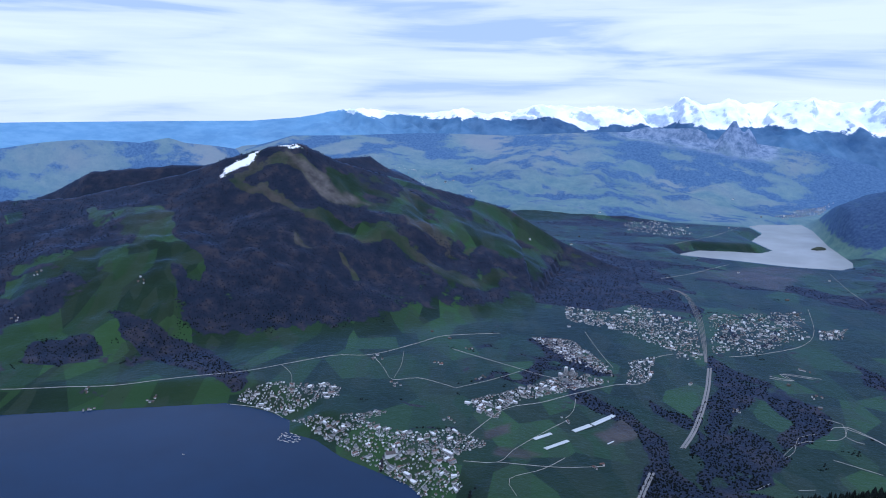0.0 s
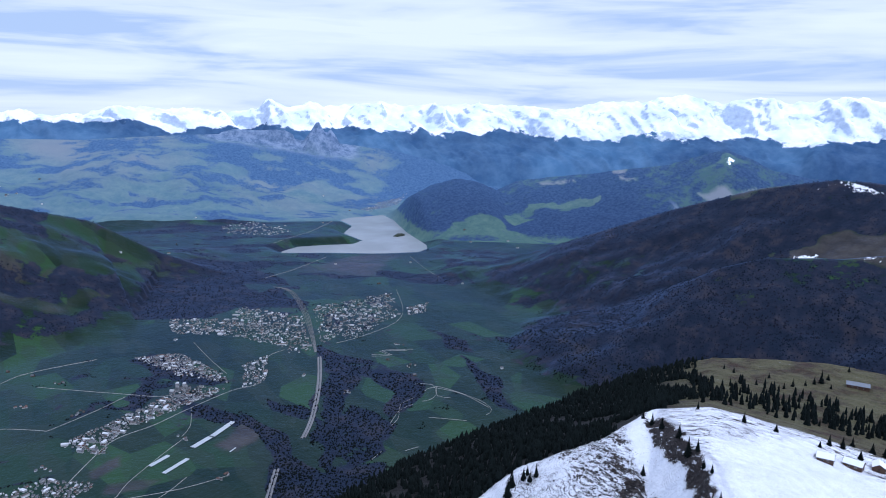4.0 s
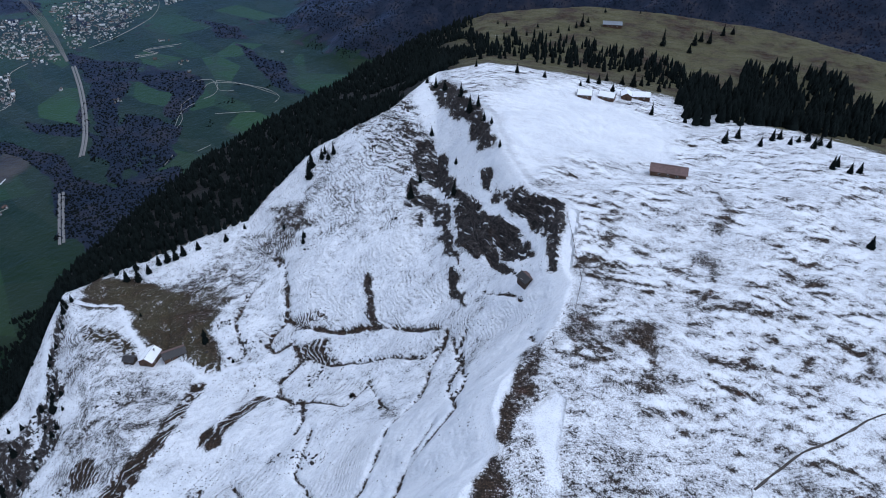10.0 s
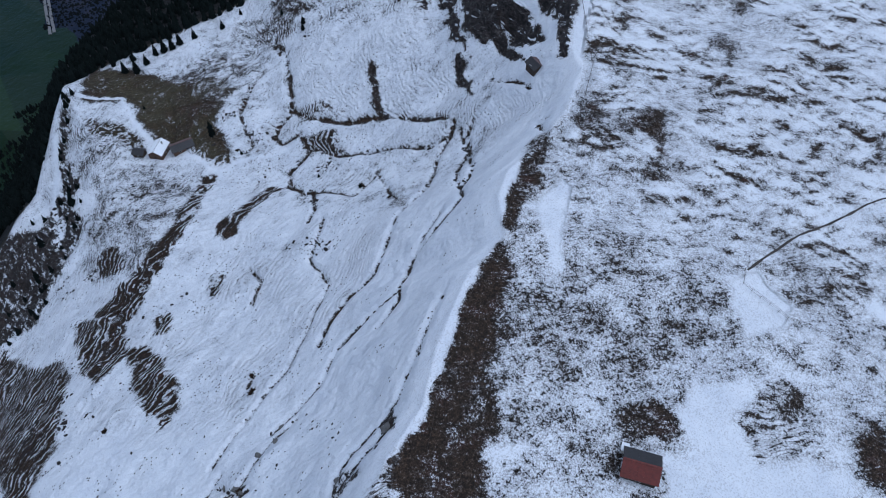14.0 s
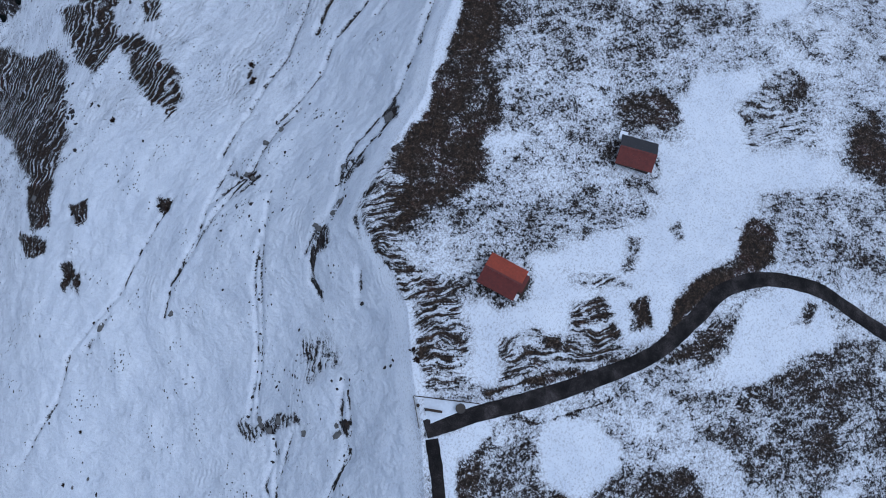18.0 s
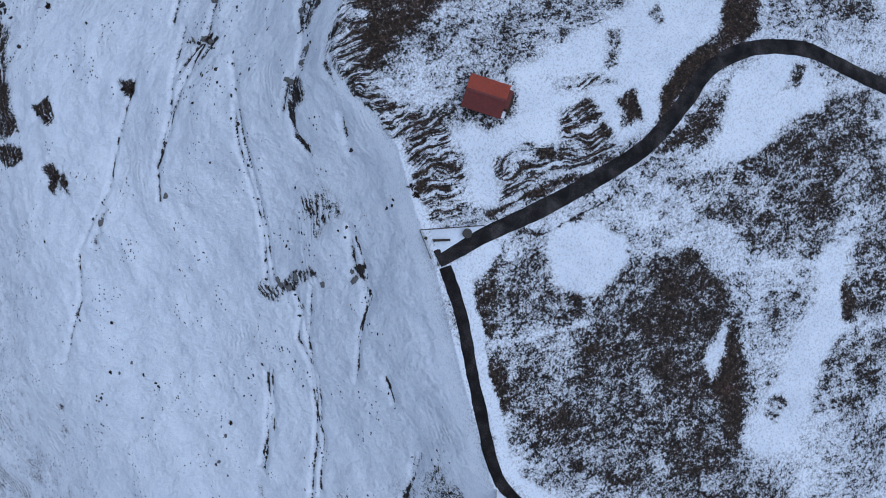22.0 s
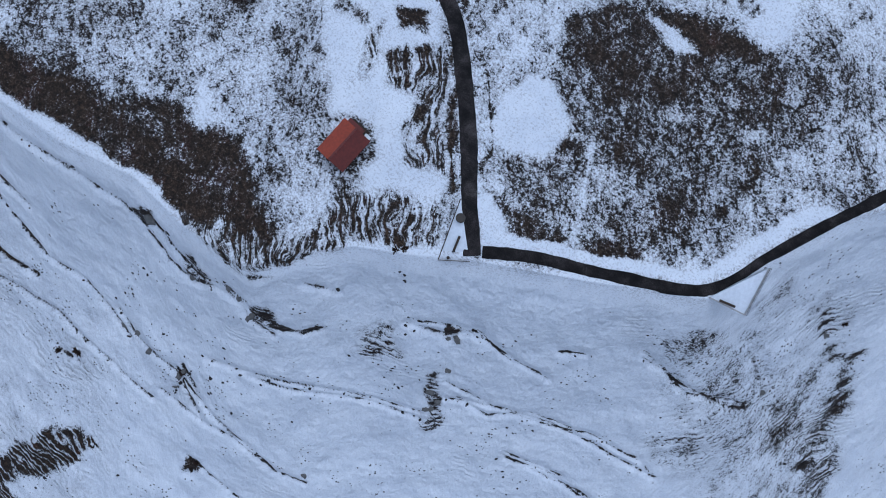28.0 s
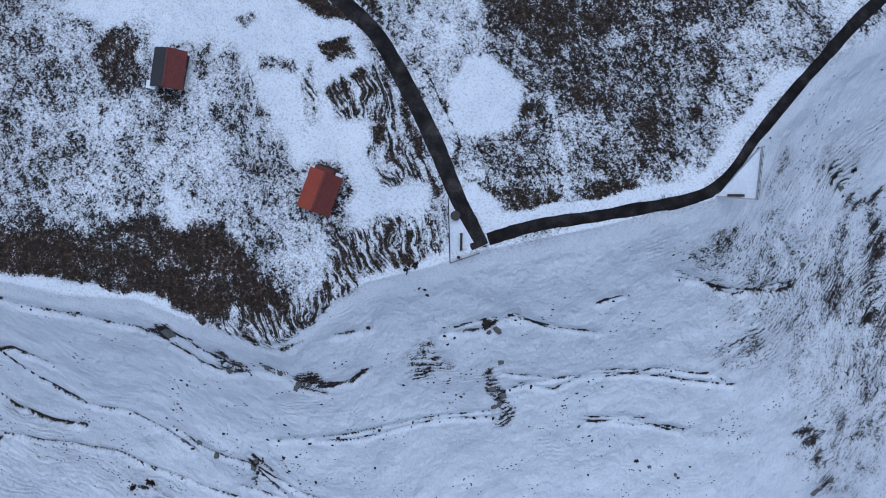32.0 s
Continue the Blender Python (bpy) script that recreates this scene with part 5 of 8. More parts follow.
field(22, (-832, 1291), (-751, 1303), (-724, 1281), (-722, 1219), (-771, 1187), wood=0.14)
field(16, (-603, 1201), (-536, 1200), (-418, 1175), (-295, 1044), (-310, 1023), (-401, 1082), (-499, 1123), (-573, 1149), wood=0.92)
field(14, (-667, 1125), (-619, 1143), (-583, 1108), (-598, 1056), (-649, 1080), wood=0.92)
field(14, (-972, 1534), (-948, 1573), (-930, 1523), (-941, 1480), wood=0.1, dry=0.2)
field(12, (-489, 1663), (-445, 1687), (-404, 1688), (-295, 1682), (-228, 1697), (-165, 1680), (-194, 1662), (-262, 1655), (-348, 1646), (-410, 1661), (-455, 1646), (-471, 1630), wood=0.44, dry=0.7)
field(10, (-506, 1653), (-440, 1624), (-373, 1580), (-292, 1551), (-328, 1541), (-391, 1576), (-468, 1619), wood=0.4, dry=0.5)
field(14, (-310, 1544), (-243, 1593), (-193, 1570), (-143, 1546), (-177, 1511), (-236, 1544), (-288, 1525), wood=0.42, dry=0.45)
field(20, (-185, 1581), (-90, 1601), (-3, 1603), (-2, 1553), (-97, 1542), (-161, 1535), wood=0.36, dry=0.2)
field(16, (-140, 1737), (-75, 1779), (-77, 1732), (-129, 1717), wood=0.12)
field(40, (-320, 1715), (-208, 1787), (-5, 1890), (-3, 1670), (-152, 1643), (-255, 1684), wood=0.62, dry=0.3)
field(40, (420, 3069), (517, 2996), (632, 2764), (779, 2546), (824, 2291), (739, 1812), (565, 1702), (427, 1667), (319, 1810), (237, 1842), wood=0.47, dry=0.15)
field(40, (268, 2919), (480, 2776), (691, 2332), (772, 2173), (628, 1841), (393, 1802), (212, 1781), (94, 1776), wood=0.47, dry=0.15)
field(30, (233, 1814), (365, 1805), (468, 1640), (553, 1489), (495, 1399), (376, 1564), (190, 1546), wood=0.75)
field(14, (478, 1176), (532, 1063), (536, 931), (483, 858), (446, 841), (477, 917), (473, 1006), (459, 1083), (421, 1025), (353, 893), (324, 825), (322, 846), wood=0.92)
field(14, (415, 904), (445, 878), (441, 823), (383, 755), (344, 745), (312, 745), (312, 773), (359, 823), (330, 836), (355, 891), (371, 850), wood=0.92)
field(14, (259, 951), (290, 884), (279, 821), (301, 759), (355, 731), (171, 383), (149, 365), (214, 664), (197, 683), (219, 742), (265, 855), (245, 917), wood=0.92)
field(12, (322, 989), (351, 930), (337, 895), (311, 943), wood=0.9)
field(12, (713, 1149), (722, 1101), (705, 1034), (672, 1076), wood=0.9)
field(14, (223, 1749), (404, 1816), (499, 1743), (444, 1543), (349, 1461), (259, 1509), (186, 1522), wood=0.85)
field(24, (1276, 825), (1322, 779), (1340, 683), (1419, 577), (1473, 495), (1503, 427), (1304, 376), (1230, 433), (1224, 511), (1186, 625), wood=0.34, dry=0.95)
field(14, (1300, 806), (1334, 666), (1247, 512), (1203, 600), (1151, 689), snow=0.3)
field(14, (1226, 518), (1264, 438), (1296, 363), (1233, 434), snow=0.4)
field(10, (1581, 356), (1625, 289), (1600, 282), (1569, 342), snow=0.45, wood=0)
field(20, (1647, 365), (1658, 298), (1633, 291), (1582, 420), (1589, 457), dry=0.9, wood=0.34)
field(12, (1435, 824), (1482, 817), (1482, 781), (1440, 799), snow=0.42, wood=0.3)
field(26, (1452.6, 864.8), (1477.5, 836.3), (1509.2, 767.5), (1540.3, 714), (1591.6, 579.9), (1616.7, 466.6), (1555.1, 444.7), (1432.8, 536.2), (1417, 600.1), (1479.1, 655.8), (1463.7, 783.7), (1411.3, 809.1), snow=0.24, wood=0.8)
field(26, (1487.5, 816), (1511.1, 768.6), (1487.2, 783.5), (1476.1, 806), snow=0.55, wood=0.30)
field(26, (1298.5, 805.3), (1351.7, 742.7), (1393.2, 636.7), (1433.4, 524.9), (1503.3, 427), (1304.2, 375.6), (1247.7, 410.9), (1215.6, 496), (1212.5, 582), (1154.9, 678.3), dry=1, wood=0.05, snow=-0.3)
field(26, (1286.2, 783.2), (1313, 745.4), (1219.9, 574.8), (1209.1, 580.1), (1168.7, 662.5), snow=0.34, wood=0.1)
field(18, (1222, 509.9), (1245.4, 479.6), (1266.7, 409), (1227.3, 431.6), snow=0.42, wood=0)
field(18, (1265.1, 515.8), (1292.7, 460), (1299, 417.2), (1275.4, 462.6), snow=0.42, wood=0)
field(26, (1383.2, 625.1), (1393.3, 600.4), (1255.7, 532.8), (1244.2, 554.4), wood=0.95, dry=0.2)
field(26, (1616.7, 466.6), (1627.9, 380.6), (1632.8, 291.1), (1590.4, 368.9), (1591, 434.3), dry=0.95, wood=0)
field(18, (1574, 363.8), (1624.9, 288.9), (1608.2, 284.2), (1563.6, 350.2), snow=0.42, wood=0)
field(18, (1322.7, 368.3), (1537.8, 383.9), (1502.4, 378.4), snow=0.45, wood=0)
field(26, (1336, 304.1), (1555.4, 305.9), (1338.6, 229.2), (1301.1, 218.7), (1315.4, 279.9), dry=0.8, wood=0.3)
field(26, (1612.1, 2087.4), (1741.1, 2047), (1880.6, 1947.3), (1852.5, 1933.5), (1687.6, 1985.1), (1574.6, 2007.9), wood=0.30)
field(26, (1832.3, 2220.4), (1910.6, 2106.5), (1897.3, 2075.8), (1821.7, 2173.6), dry=0.8, wood=0.30)
field(26, (2023.3, 1982.8), (2072.4, 1952.8), (2052.3, 1888), (2006.7, 1920.3), dry=0.8, wood=0.30)
field(26, (2152.1, 1673.3), (2172.7, 1635.6), (2192.4, 1570.4), (2257.7, 1539.4), (1432.8, 967.8), (1419.2, 998.8), (2147.6, 1614.9), dry=1, wood=0)
field(26, (2284.8, 1692.9), (2305.7, 1630.3), (2239.1, 1648.6), (2247, 1696.2), (2202.6, 1743.7), snow=0.40, wood=0.2)
field(26, (1121.3, 1898.3), (1321, 2117.3), (1414, 2084.9), (1542.6, 1999.4), (1501.3, 1855.9), (1309.9, 1701.8), (1049.2, 1583), (1031.4, 1692.2), wood=0.30)
field(26, (1040.6, 1650.8), (1134.2, 1626.5), (1451.9, 1766.8), (1156, 1319), (1106.2, 1438.8), (1009.8, 1525.4), wood=0.32)
field(26, (-405.5, 1682.7), (-352.6, 1673.6), (-271.3, 1699.2), (-243.4, 1674.2), (-167, 1688.7), (-180.1, 1664.2), (-263.4, 1638), (-336.2, 1645.2), dry=1, wood=0, rock=0.45)
field(26, (-474.5, 1646.1), (-411.5, 1601.7), (-369.8, 1566.5), (-306.8, 1535), (-315.1, 1550.7), (-428.1, 1624.6), dry=0.9, wood=0.05)
field(26, (-319.6, 1543.4), (-232.9, 1583.3), (-135, 1569), (-62.2, 1568.8), (37.4, 1560.4), (170.5, 1547.4), (35.9, 1502.2), (-61.3, 1533.5), (-193.3, 1546.1), (-283, 1527.7), wood=0.1, dry=0.3)
field(18, (-523.5, 1673.4), (-486.2, 1696.2), (-440.4, 1696.4), (-450.5, 1685.7), (-493, 1673.1), snow=0.55, wood=0.1)
field(18, (-405.7, 1697.3), (-370.4, 1707.5), (-354.5, 1701.3), (-380, 1691.3), snow=0.55, wood=0.30)
field(26, (-299.5, 1501.7), (-270.5, 1501.1), (-258.9, 1475.8), (-284.3, 1474.3), dry=1, wood=0.1, rock=0.3)
field(26, (-232.7, 1490.2), (-197, 1473.6), (-164.9, 1428.3), (-175.8, 1425.7), (-212.4, 1459.3), dry=0.9, wood=0.3)
field(26, (-679.2, 1499.8), (-618.2, 1505.7), (-579.1, 1553.7), (-552.4, 1425.1), (-494.8, 1382.6), (-464.3, 1344.7), (-510.7, 1340.7), (-546.7, 1307.5), (-534, 1275.1), (-574.8, 1235), wood=0.06)
field(26, (-146.6, 1728.2), (-96.7, 1795.1), (-68.3, 1770.7), (-119.1, 1708.8), wood=0.05)
field(26, (-66, 1697.1), (44.1, 1819.4), (354.3, 2513.8), (238.4, 1676), (116.1, 1596.8), (13.4, 1644.8), wood=0.4)
field(26, (-116.3, 1663), (-53.1, 1705.4), (0.4, 1656.6), (66, 1643.8), (39.3, 1632.7), (-51, 1627.5), dry=0.8, wood=0.3)
field(26, (91.1, 1403.2), (219.3, 1532.6), (186, 1290.4), (113.9, 1262.7), wood=0.30)


CRAG_LINE = crest((14.5, 3800, 0, 0), (17.5, 3790, 0, 0), (20, 3790, 0, 0), (23.5, 3800, 0, 0))


def far_cover(x, y, z):
    r, az = np.hypot(x, y), np.degrees(np.arctan2(x, y))
    n1, n2 = grain_noise(x, y, 330, 11.0, 5), grain_noise(x, y, 110, 12.0, 4)
    low = 0.08 + 0.26 * n2 + 0.24 * n1 + 0.55 * (1 - step(0.02, 0.06, np.abs(grain_noise(x, y, 170, 17.0, 3)))) * step(-0.1, 0.3, grain_noise(x, y, 240, 18.0, 3))
    high = 0.88 + 0.30 * n1 + 0.12 * n2
    got = {"wood": low + (high - low) * step(14, 50, z - 10 * n2), "snow": 0.55 * step(335, 350, z) - 0.3 + 0.2 * n2,
           "dry": np.clip(0.25 * n1 + 0.1, 0, 1) * step(60, 200, z), "rock": np.zeros(x.shape)}
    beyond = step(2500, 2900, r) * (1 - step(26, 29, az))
    # share of painted haze, growing with range
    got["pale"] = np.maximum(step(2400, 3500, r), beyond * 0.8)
    pieced = 0.46 + 0.34 * grain_noise(x, y * 0.7, 170, 13.0, 5) + 0.62 * grain_noise(np.radians(az) * 1300, r, 62, 25.0, 5) + 0.12 * step(150, 300, z)
    got["wood"] += (pieced - got["wood"]) * beyond
    got["dry"] += beyond * np.clip(0.5 * grain_noise(x, y, 260, 14.0, 4), 0, 0.6)
    wx, wy = x + 42 * grain_noise(x, y, 150, 15.0, 5), y + 42 * grain_noise(x, y, 150, 16.0, 5)
    n3 = grain_noise(x, y, 70, 19.0, 4)
    band = grain_noise(np.radians(az) * 420 + 0.1 * r, r, 48, 20.0, 5)
    for pts, soft, kinds in FIELDS:
        p = np.array(pts)
        box = (x > p[:, 0].min() - 60) & (x < p[:, 0].max() + 60) & (y > p[:, 1].min() - 60) & (y < p[:, 1].max() + 60)
        if not box.any():
            continue
        k = min(1.2, soft / 25.0)
        bx, by = x[box] + k * (wx[box] - x[box]), y[box] + k * (wy[box] - y[box])
        d, _, _ = to_line(bx, by, [*pts, pts[0]])
        m = step(-soft * 0.4, soft * 0.4, np.where(inside(bx, by, pts), d, -d))
        for key, v in kinds.items():
            was = got[key][box]
            aim = v + (0.22 * n2[box] + 0.26 * n3[box] + (0.55 if 0.3 < v < 0.7 else 0.35) * band[box] if key != "rock" and 0.1 < v < 0.93 else 0)
            got[key][box] = was + (aim - was) * m
    cliff = 1 - step(70, 150, to_line(x, y, CRAG_LINE)[0])
    got["rock"] = np.maximum(got["rock"], 0.9 * cliff)
    got["wood"] *= 1 - cliff
    for a, rr, zz, w in CRAGS:
        px, py = polar(a, rr)
        near = 1 - step(w * 0.4, w * 1.0, np.hypot(x - px, y - py))
        got["rock"] = np.maximum(got["rock"], near)
        got["wood"] *= 1 - near
    return got


def back_cover(x, y, z):
    az = np.degrees(np.arctan2(x, y))
    line = np.interp(az, [-60, -15, -8, 8, 23, 40, 51, 62, 70, 100], [520, 420, 380, 338, 338, 322, 330, 330, 325, 335])
    # share of painted haze, by bearing
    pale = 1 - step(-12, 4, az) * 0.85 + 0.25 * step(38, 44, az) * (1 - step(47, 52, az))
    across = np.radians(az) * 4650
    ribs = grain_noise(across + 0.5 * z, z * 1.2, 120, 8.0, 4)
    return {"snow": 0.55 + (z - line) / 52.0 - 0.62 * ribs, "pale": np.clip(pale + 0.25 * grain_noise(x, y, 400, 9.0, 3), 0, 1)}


INNER_R = np.concatenate([[0.0], np.arange(0.35, 76.2, 0.35)])
ground = sheet("ground", INNER_R, np.linspace(-180, 180, 1000, endpoint=False), near_surface, MAT_NEAR, near_cover,
               "snow-dusted alpine terrace and steep snow face with brown grass", ring=True)
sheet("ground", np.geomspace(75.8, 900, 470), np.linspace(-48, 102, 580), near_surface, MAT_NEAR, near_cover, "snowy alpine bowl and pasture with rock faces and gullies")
sheet("ground", np.geomspace(75.8, 900, 90), np.linspace(101.9, 312.1, 150), near_surface, MAT_NEAR, near_cover, "snowy back slope of the ridge")
def seam(az):
    """Where the low land gives way to the distant hills."""
    return np.interp(az, [-42, 24, 27, 28.5, 30.3, 33, 36, 50, 100], [2780, 2780, 2740, 2560, 2440, 2370, 2370, 2350, 2600])


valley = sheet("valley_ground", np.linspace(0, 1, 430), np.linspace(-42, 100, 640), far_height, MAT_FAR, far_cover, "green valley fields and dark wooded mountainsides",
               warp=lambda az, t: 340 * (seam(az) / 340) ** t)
sheet("valley_ground", np.geomspace(340, 4000, 60), np.linspace(100, 318, 80), far_height, MAT_FAR, far_cover, "green lowland behind the ridge")
hills = sheet("backdrop", np.linspace(0, 1, 150), np.linspace(-42, 100, 640), far_height, MAT_HILLS, far_cover, "distant wooded hills and pastures in painted blue haze",
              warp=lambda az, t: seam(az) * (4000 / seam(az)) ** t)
backdrop = sheet("backdrop", np.linspace(3700, 4760, 110), np.linspace(-60, 110, 1300), far_range_height, MAT_BACK, back_cover, "distant snow-covered mountain range over foothills in painted blue haze")


def water(name, poly, z, mat, label):
    bm = bmesh.new()
    bm.faces.new([bm.verts.new((px, py, z)) for px, py in poly])
    bmesh.ops.triangulate(bm, faces=bm.faces[:])
    me = bpy.data.meshes.new(name)
    bm.to_mesh(me)
    me.materials.append(mat)
    return tagged(new(name, me), label, "water", kind="structure")


water("water", [(-1600, 60), (120, 60), (120, 700), (0, 1010), (-300, 1060), (-1600, 1020)], 0.0, MAT_LAKE, "deep blue lake with a calm surface")
water("water", [(690, 1900), (1290, 1900), (1480, 2780), (1150, 2780), (690, 2240)], 0.0, MAT_PALE_LAKE, "pale silvery lake among flat fields")

# ---- makers ----
def part(name, bm, mat, parent=None, label="", smooth_faces=False):
    me = bpy.data.meshes.new(name)
    bm.normal_update()
    bm.to_mesh(me)
    bm.free()
    if smooth_faces:
        me.polygons.foreach_set("use_smooth", np.ones(len(me.polygons), bool))
    me.materials.append(mat)
    ob = new(name, me)
    if parent:
        ob.parent = parent
    if label:
        tagged(ob, label)
    return ob


def add_box(bm, cx, cy, cz, sx, sy, sz, bevel=0.0, turn=0.0):
    """A box by its centre and sizes, turned about z."""
    m = Matrix.Translation((cx, cy, cz)) @ Matrix.Rotation(turn, 4, "Z") @ Matrix.Diagonal((sx, sy, sz, 1))
    v = bmesh.ops.create_cube(bm, size=1.0, matrix=m)["verts"]
    if bevel:
        edges = list({e for w in v for e in w.link_edges})
        bmesh.ops.bevel(bm, geom=edges, offset=bevel, segments=1, affect="EDGES")
    return v


def box(cx, cy, cz, sx, sy, sz, bevel=0.0):
    bm = bmesh.new()
    add_box(bm, cx, cy, cz, sx, sy, sz, bevel)
    return bm


def drum(r1, r2, z0, z1, n=16, x=0.0, y=0.0):
    bm = bmesh.new()
    bmesh.ops.create_cone(bm, cap_ends=True, segments=n, radius1=r1, radius2=r2, depth=z1 - z0, matrix=Matrix.Translation((x, y, (z0 + z1) / 2)))
    return bm


def thing(name, x, y, z, az, label, category, group=""):
    """An Empty at a thing's base. az: bearing of its own y axis."""
    ob = new(name)
    ob.empty_display_size = 0.3
    ob.matrix_world = pose(x, y, z, 0, 0, -az)
    return tagged(ob, label, category, group)


RED_ROOF = simple("rust_red_sheet_roof", (0.27, 0.042, 0.016), 0.55, 2.2, 0.30)
DARK_RED_ROOF = simple("dark_red_sheet_roof", (0.115, 0.016, 0.010), 0.6, 2.2, 0.35)
BLACK_ROOF = simple("dark_slate_roof", (0.028, 0.026, 0.028), 0.6, 2.0, 0.35)
RUST_ROOF = simple("rusty_sheet_roof", (0.105, 0.060, 0.054), 0.6, 0.9, 0.45)
GREY_ROOF = simple("grey_blue_sheet_roof", (0.16, 0.18, 0.21), 0.5, 0.9, 0.25)
OLD_WOOD = simple("weathered_boards", (0.085, 0.048, 0.030), 0.85, 3.5, 0.45)
DARK_WOOD = simple("dark_boards", (0.040, 0.026, 0.018), 0.85, 3.5, 0.4)
PLASTER = simple("pale_plaster", (0.62, 0.60, 0.56), 0.9, 1.2, 0.15)
CONCRETE = simple("rough_concrete", (0.36, 0.35, 0.34), 0.9, 2.5, 0.25, bump=0.01)
PAD_SNOW = simple("trodden_snow", (0.66, 0.69, 0.74), 0.8, 1.6, 0.14, bump=0.02)
ROOF_SNOW = simple("roof_snow", (0.82, 0.84, 0.87), 0.8, 0.8, 0.06, bump=0.03)
IRON = simple("dark_iron", (0.035, 0.034, 0.035), 0.5, 5.0, 0.3, metal=0.7)
BRASS = simple("dark_bronze_plate", (0.05, 0.042, 0.036), 0.45, 6.0, 0.35, metal=0.6)
GLASS = simple("window_glass", (0.02, 0.025, 0.03), 0.08, 1.0, 0.1)
BARK = simple("spruce_bark", (0.055, 0.038, 0.028), 0.95, 6.0, 0.4, gloss=0.1)
NEEDLES = simple("spruce_needles", (0.0065, 0.0095, 0.0092), 0.95, 1.4, 0.55, gloss=0.04)
TWIGS = simple("bare_twigs", (0.030, 0.020, 0.016), 0.9, 4.0, 0.4, gloss=0.1)
STONE = simple("grey_limestone", (0.13, 0.125, 0.12), 0.92, 0.9, 0.5, bump=0.08)


def asphalt_material(name, lift):
    """Wet tarred lane: near black, with brown grit and thin slush along it."""
    m, n, l, b = material(name)
    fine, coarse = noise_node(n, l, 9.0, 4, 0.7), noise_node(n, l, 0.35, 4, 0.6)
    col = ramp(n, l, calc(n, l, "MULTIPLY_ADD", fine, 0.5, calc(n, l, "MULTIPLY", coarse, 0.5)), *((p, tuple(v * lift for v in c)) for p, c in ((0.40, (0.005, 0.005, 0.005)), (0.50, (0.014, 0.012, 0.012)), (0.58, (0.032, 0.027, 0.026)), (0.68, (0.085, 0.075, 0.072)))))
    l.new(col, b.inputs["Base Color"])
    b.inputs["Roughness"].default_value = 0.9
    b.inputs["Specular IOR Level"].default_value = 0.15
    bumped(n, l, b, fine, 0.4, 0.01)
    return m


ASPHALT, ROAD_TAR = asphalt_material("wet_asphalt", 1.0), asphalt_material("drying_asphalt", 1.4)
LANE = simple("pale_gravel_lane", (0.30, 0.30, 0.29), 0.9, 0.5, 0.2)
TAR = simple("grey_motorway", (0.16, 0.16, 0.165), 0.85, 0.4, 0.2)


def ribbon(name, pts, width, mat, height, lift, step_m, label, category, rows=5, ragged=0.0, thick=0.05):
    """A way laid over the ground along a smoothed line, with its own thickness."""
    p = [Vector((a, b, 0)) for a, b in pts]
    line = []
    for i in range(len(p) - 1):
        a, b, c, d = p[max(i - 1, 0)], p[i], p[i + 1], p[min(i + 2, len(p) - 1)]
        n = max(2, int((c - b).length / step_m))
        for k in range(n):
            t = k / n
            line.append(0.5 * ((2 * b) + (c - a) * t + (2 * a - 5 * b + 4 * c - d) * t * t + (3 * b - a - 3 * c + d) * t ** 3))
    line.append(p[-1])
    q = np.array([(v.x, v.y) for v in line])
    tang = np.gradient(q, axis=0)
    tang /= np.maximum(np.linalg.norm(tang, axis=1, keepdims=True), 1e-6)
    side = np.stack([-tang[:, 1], tang[:, 0]], -1)
    u = np.linspace(-0.5, 0.5, rows)
    wide = width * (1 + ragged * grain_noise(q[:, 0], q[:, 1], 3.0, 51.0, 3))
    xy = q[:, None, :] + side[:, None, :] * (u[None, :, None] * wide[:, None, None])
    z = height(xy[..., 0].ravel(), xy[..., 1].ravel()).reshape(xy.shape[:2]) + lift
    z[:, 0] -= thick
    z[:, -1] -= thick
    co = np.concatenate([xy, z[..., None]], -1).reshape(-1, 3)
    n = len(q)
    faces = [(i * rows + j + 1, i * rows + j, (i + 1) * rows + j, (i + 1) * rows + j + 1) for i in range(n - 1) for j in range(rows - 1)]
    me = bpy.data.meshes.new(name)
    me.from_pydata(co.tolist(), [], faces)
    me.polygons.foreach_set("use_smooth", np.ones(len(me.polygons), bool))
    me.materials.append(mat)
    return tagged(new(name, me), label, category, kind="structure")


# ---- the terrace: lanes, pads, rails ----
ribbon("road", [(-6.5, 0.6), (1.4, -4.8), (9.6, -10.8), (18.7, -16.6), (28.7, -22.1), (38.7, -24.4), (47.1, -25.6), (54.7, -30.6), (60.1, -39.3), (61.8, -47), (63, -57), (66, -75), (72, -100)],
       3.7, ROAD_TAR, near_surface, 0.12, 0.8, "wet dark grey tarred lane between snow banks", "road", 7, 0.07, 0.3)
ribbon("path", [(-7.0, -1.2), (-13.2, -7.9), (-22.8, -16.0), (-34.8, -27.7), (-37.0, -40.4), (-39.3, -55.2), (-43.7, -72.3), (-53, -92)],
       2.5, ASPHALT, near_surface, 0.22, 0.8, "wet black tarred footpath along the brink", "path", 6, 0.14, 0.4)
ribbon("path", [(120.9, 7.5), (132, 5), (143, 2), (158.6, -4.6), (174, -10.6), (190, -22)], 1.0, simple("muddy_track", (0.07, 0.06, 0.055), 0.9, 1.0, 0.6, gloss=0.1), near_surface, 0.05, 1.2,
       "muddy farm track through the snow", "path", 4, 0.5, 0.15)


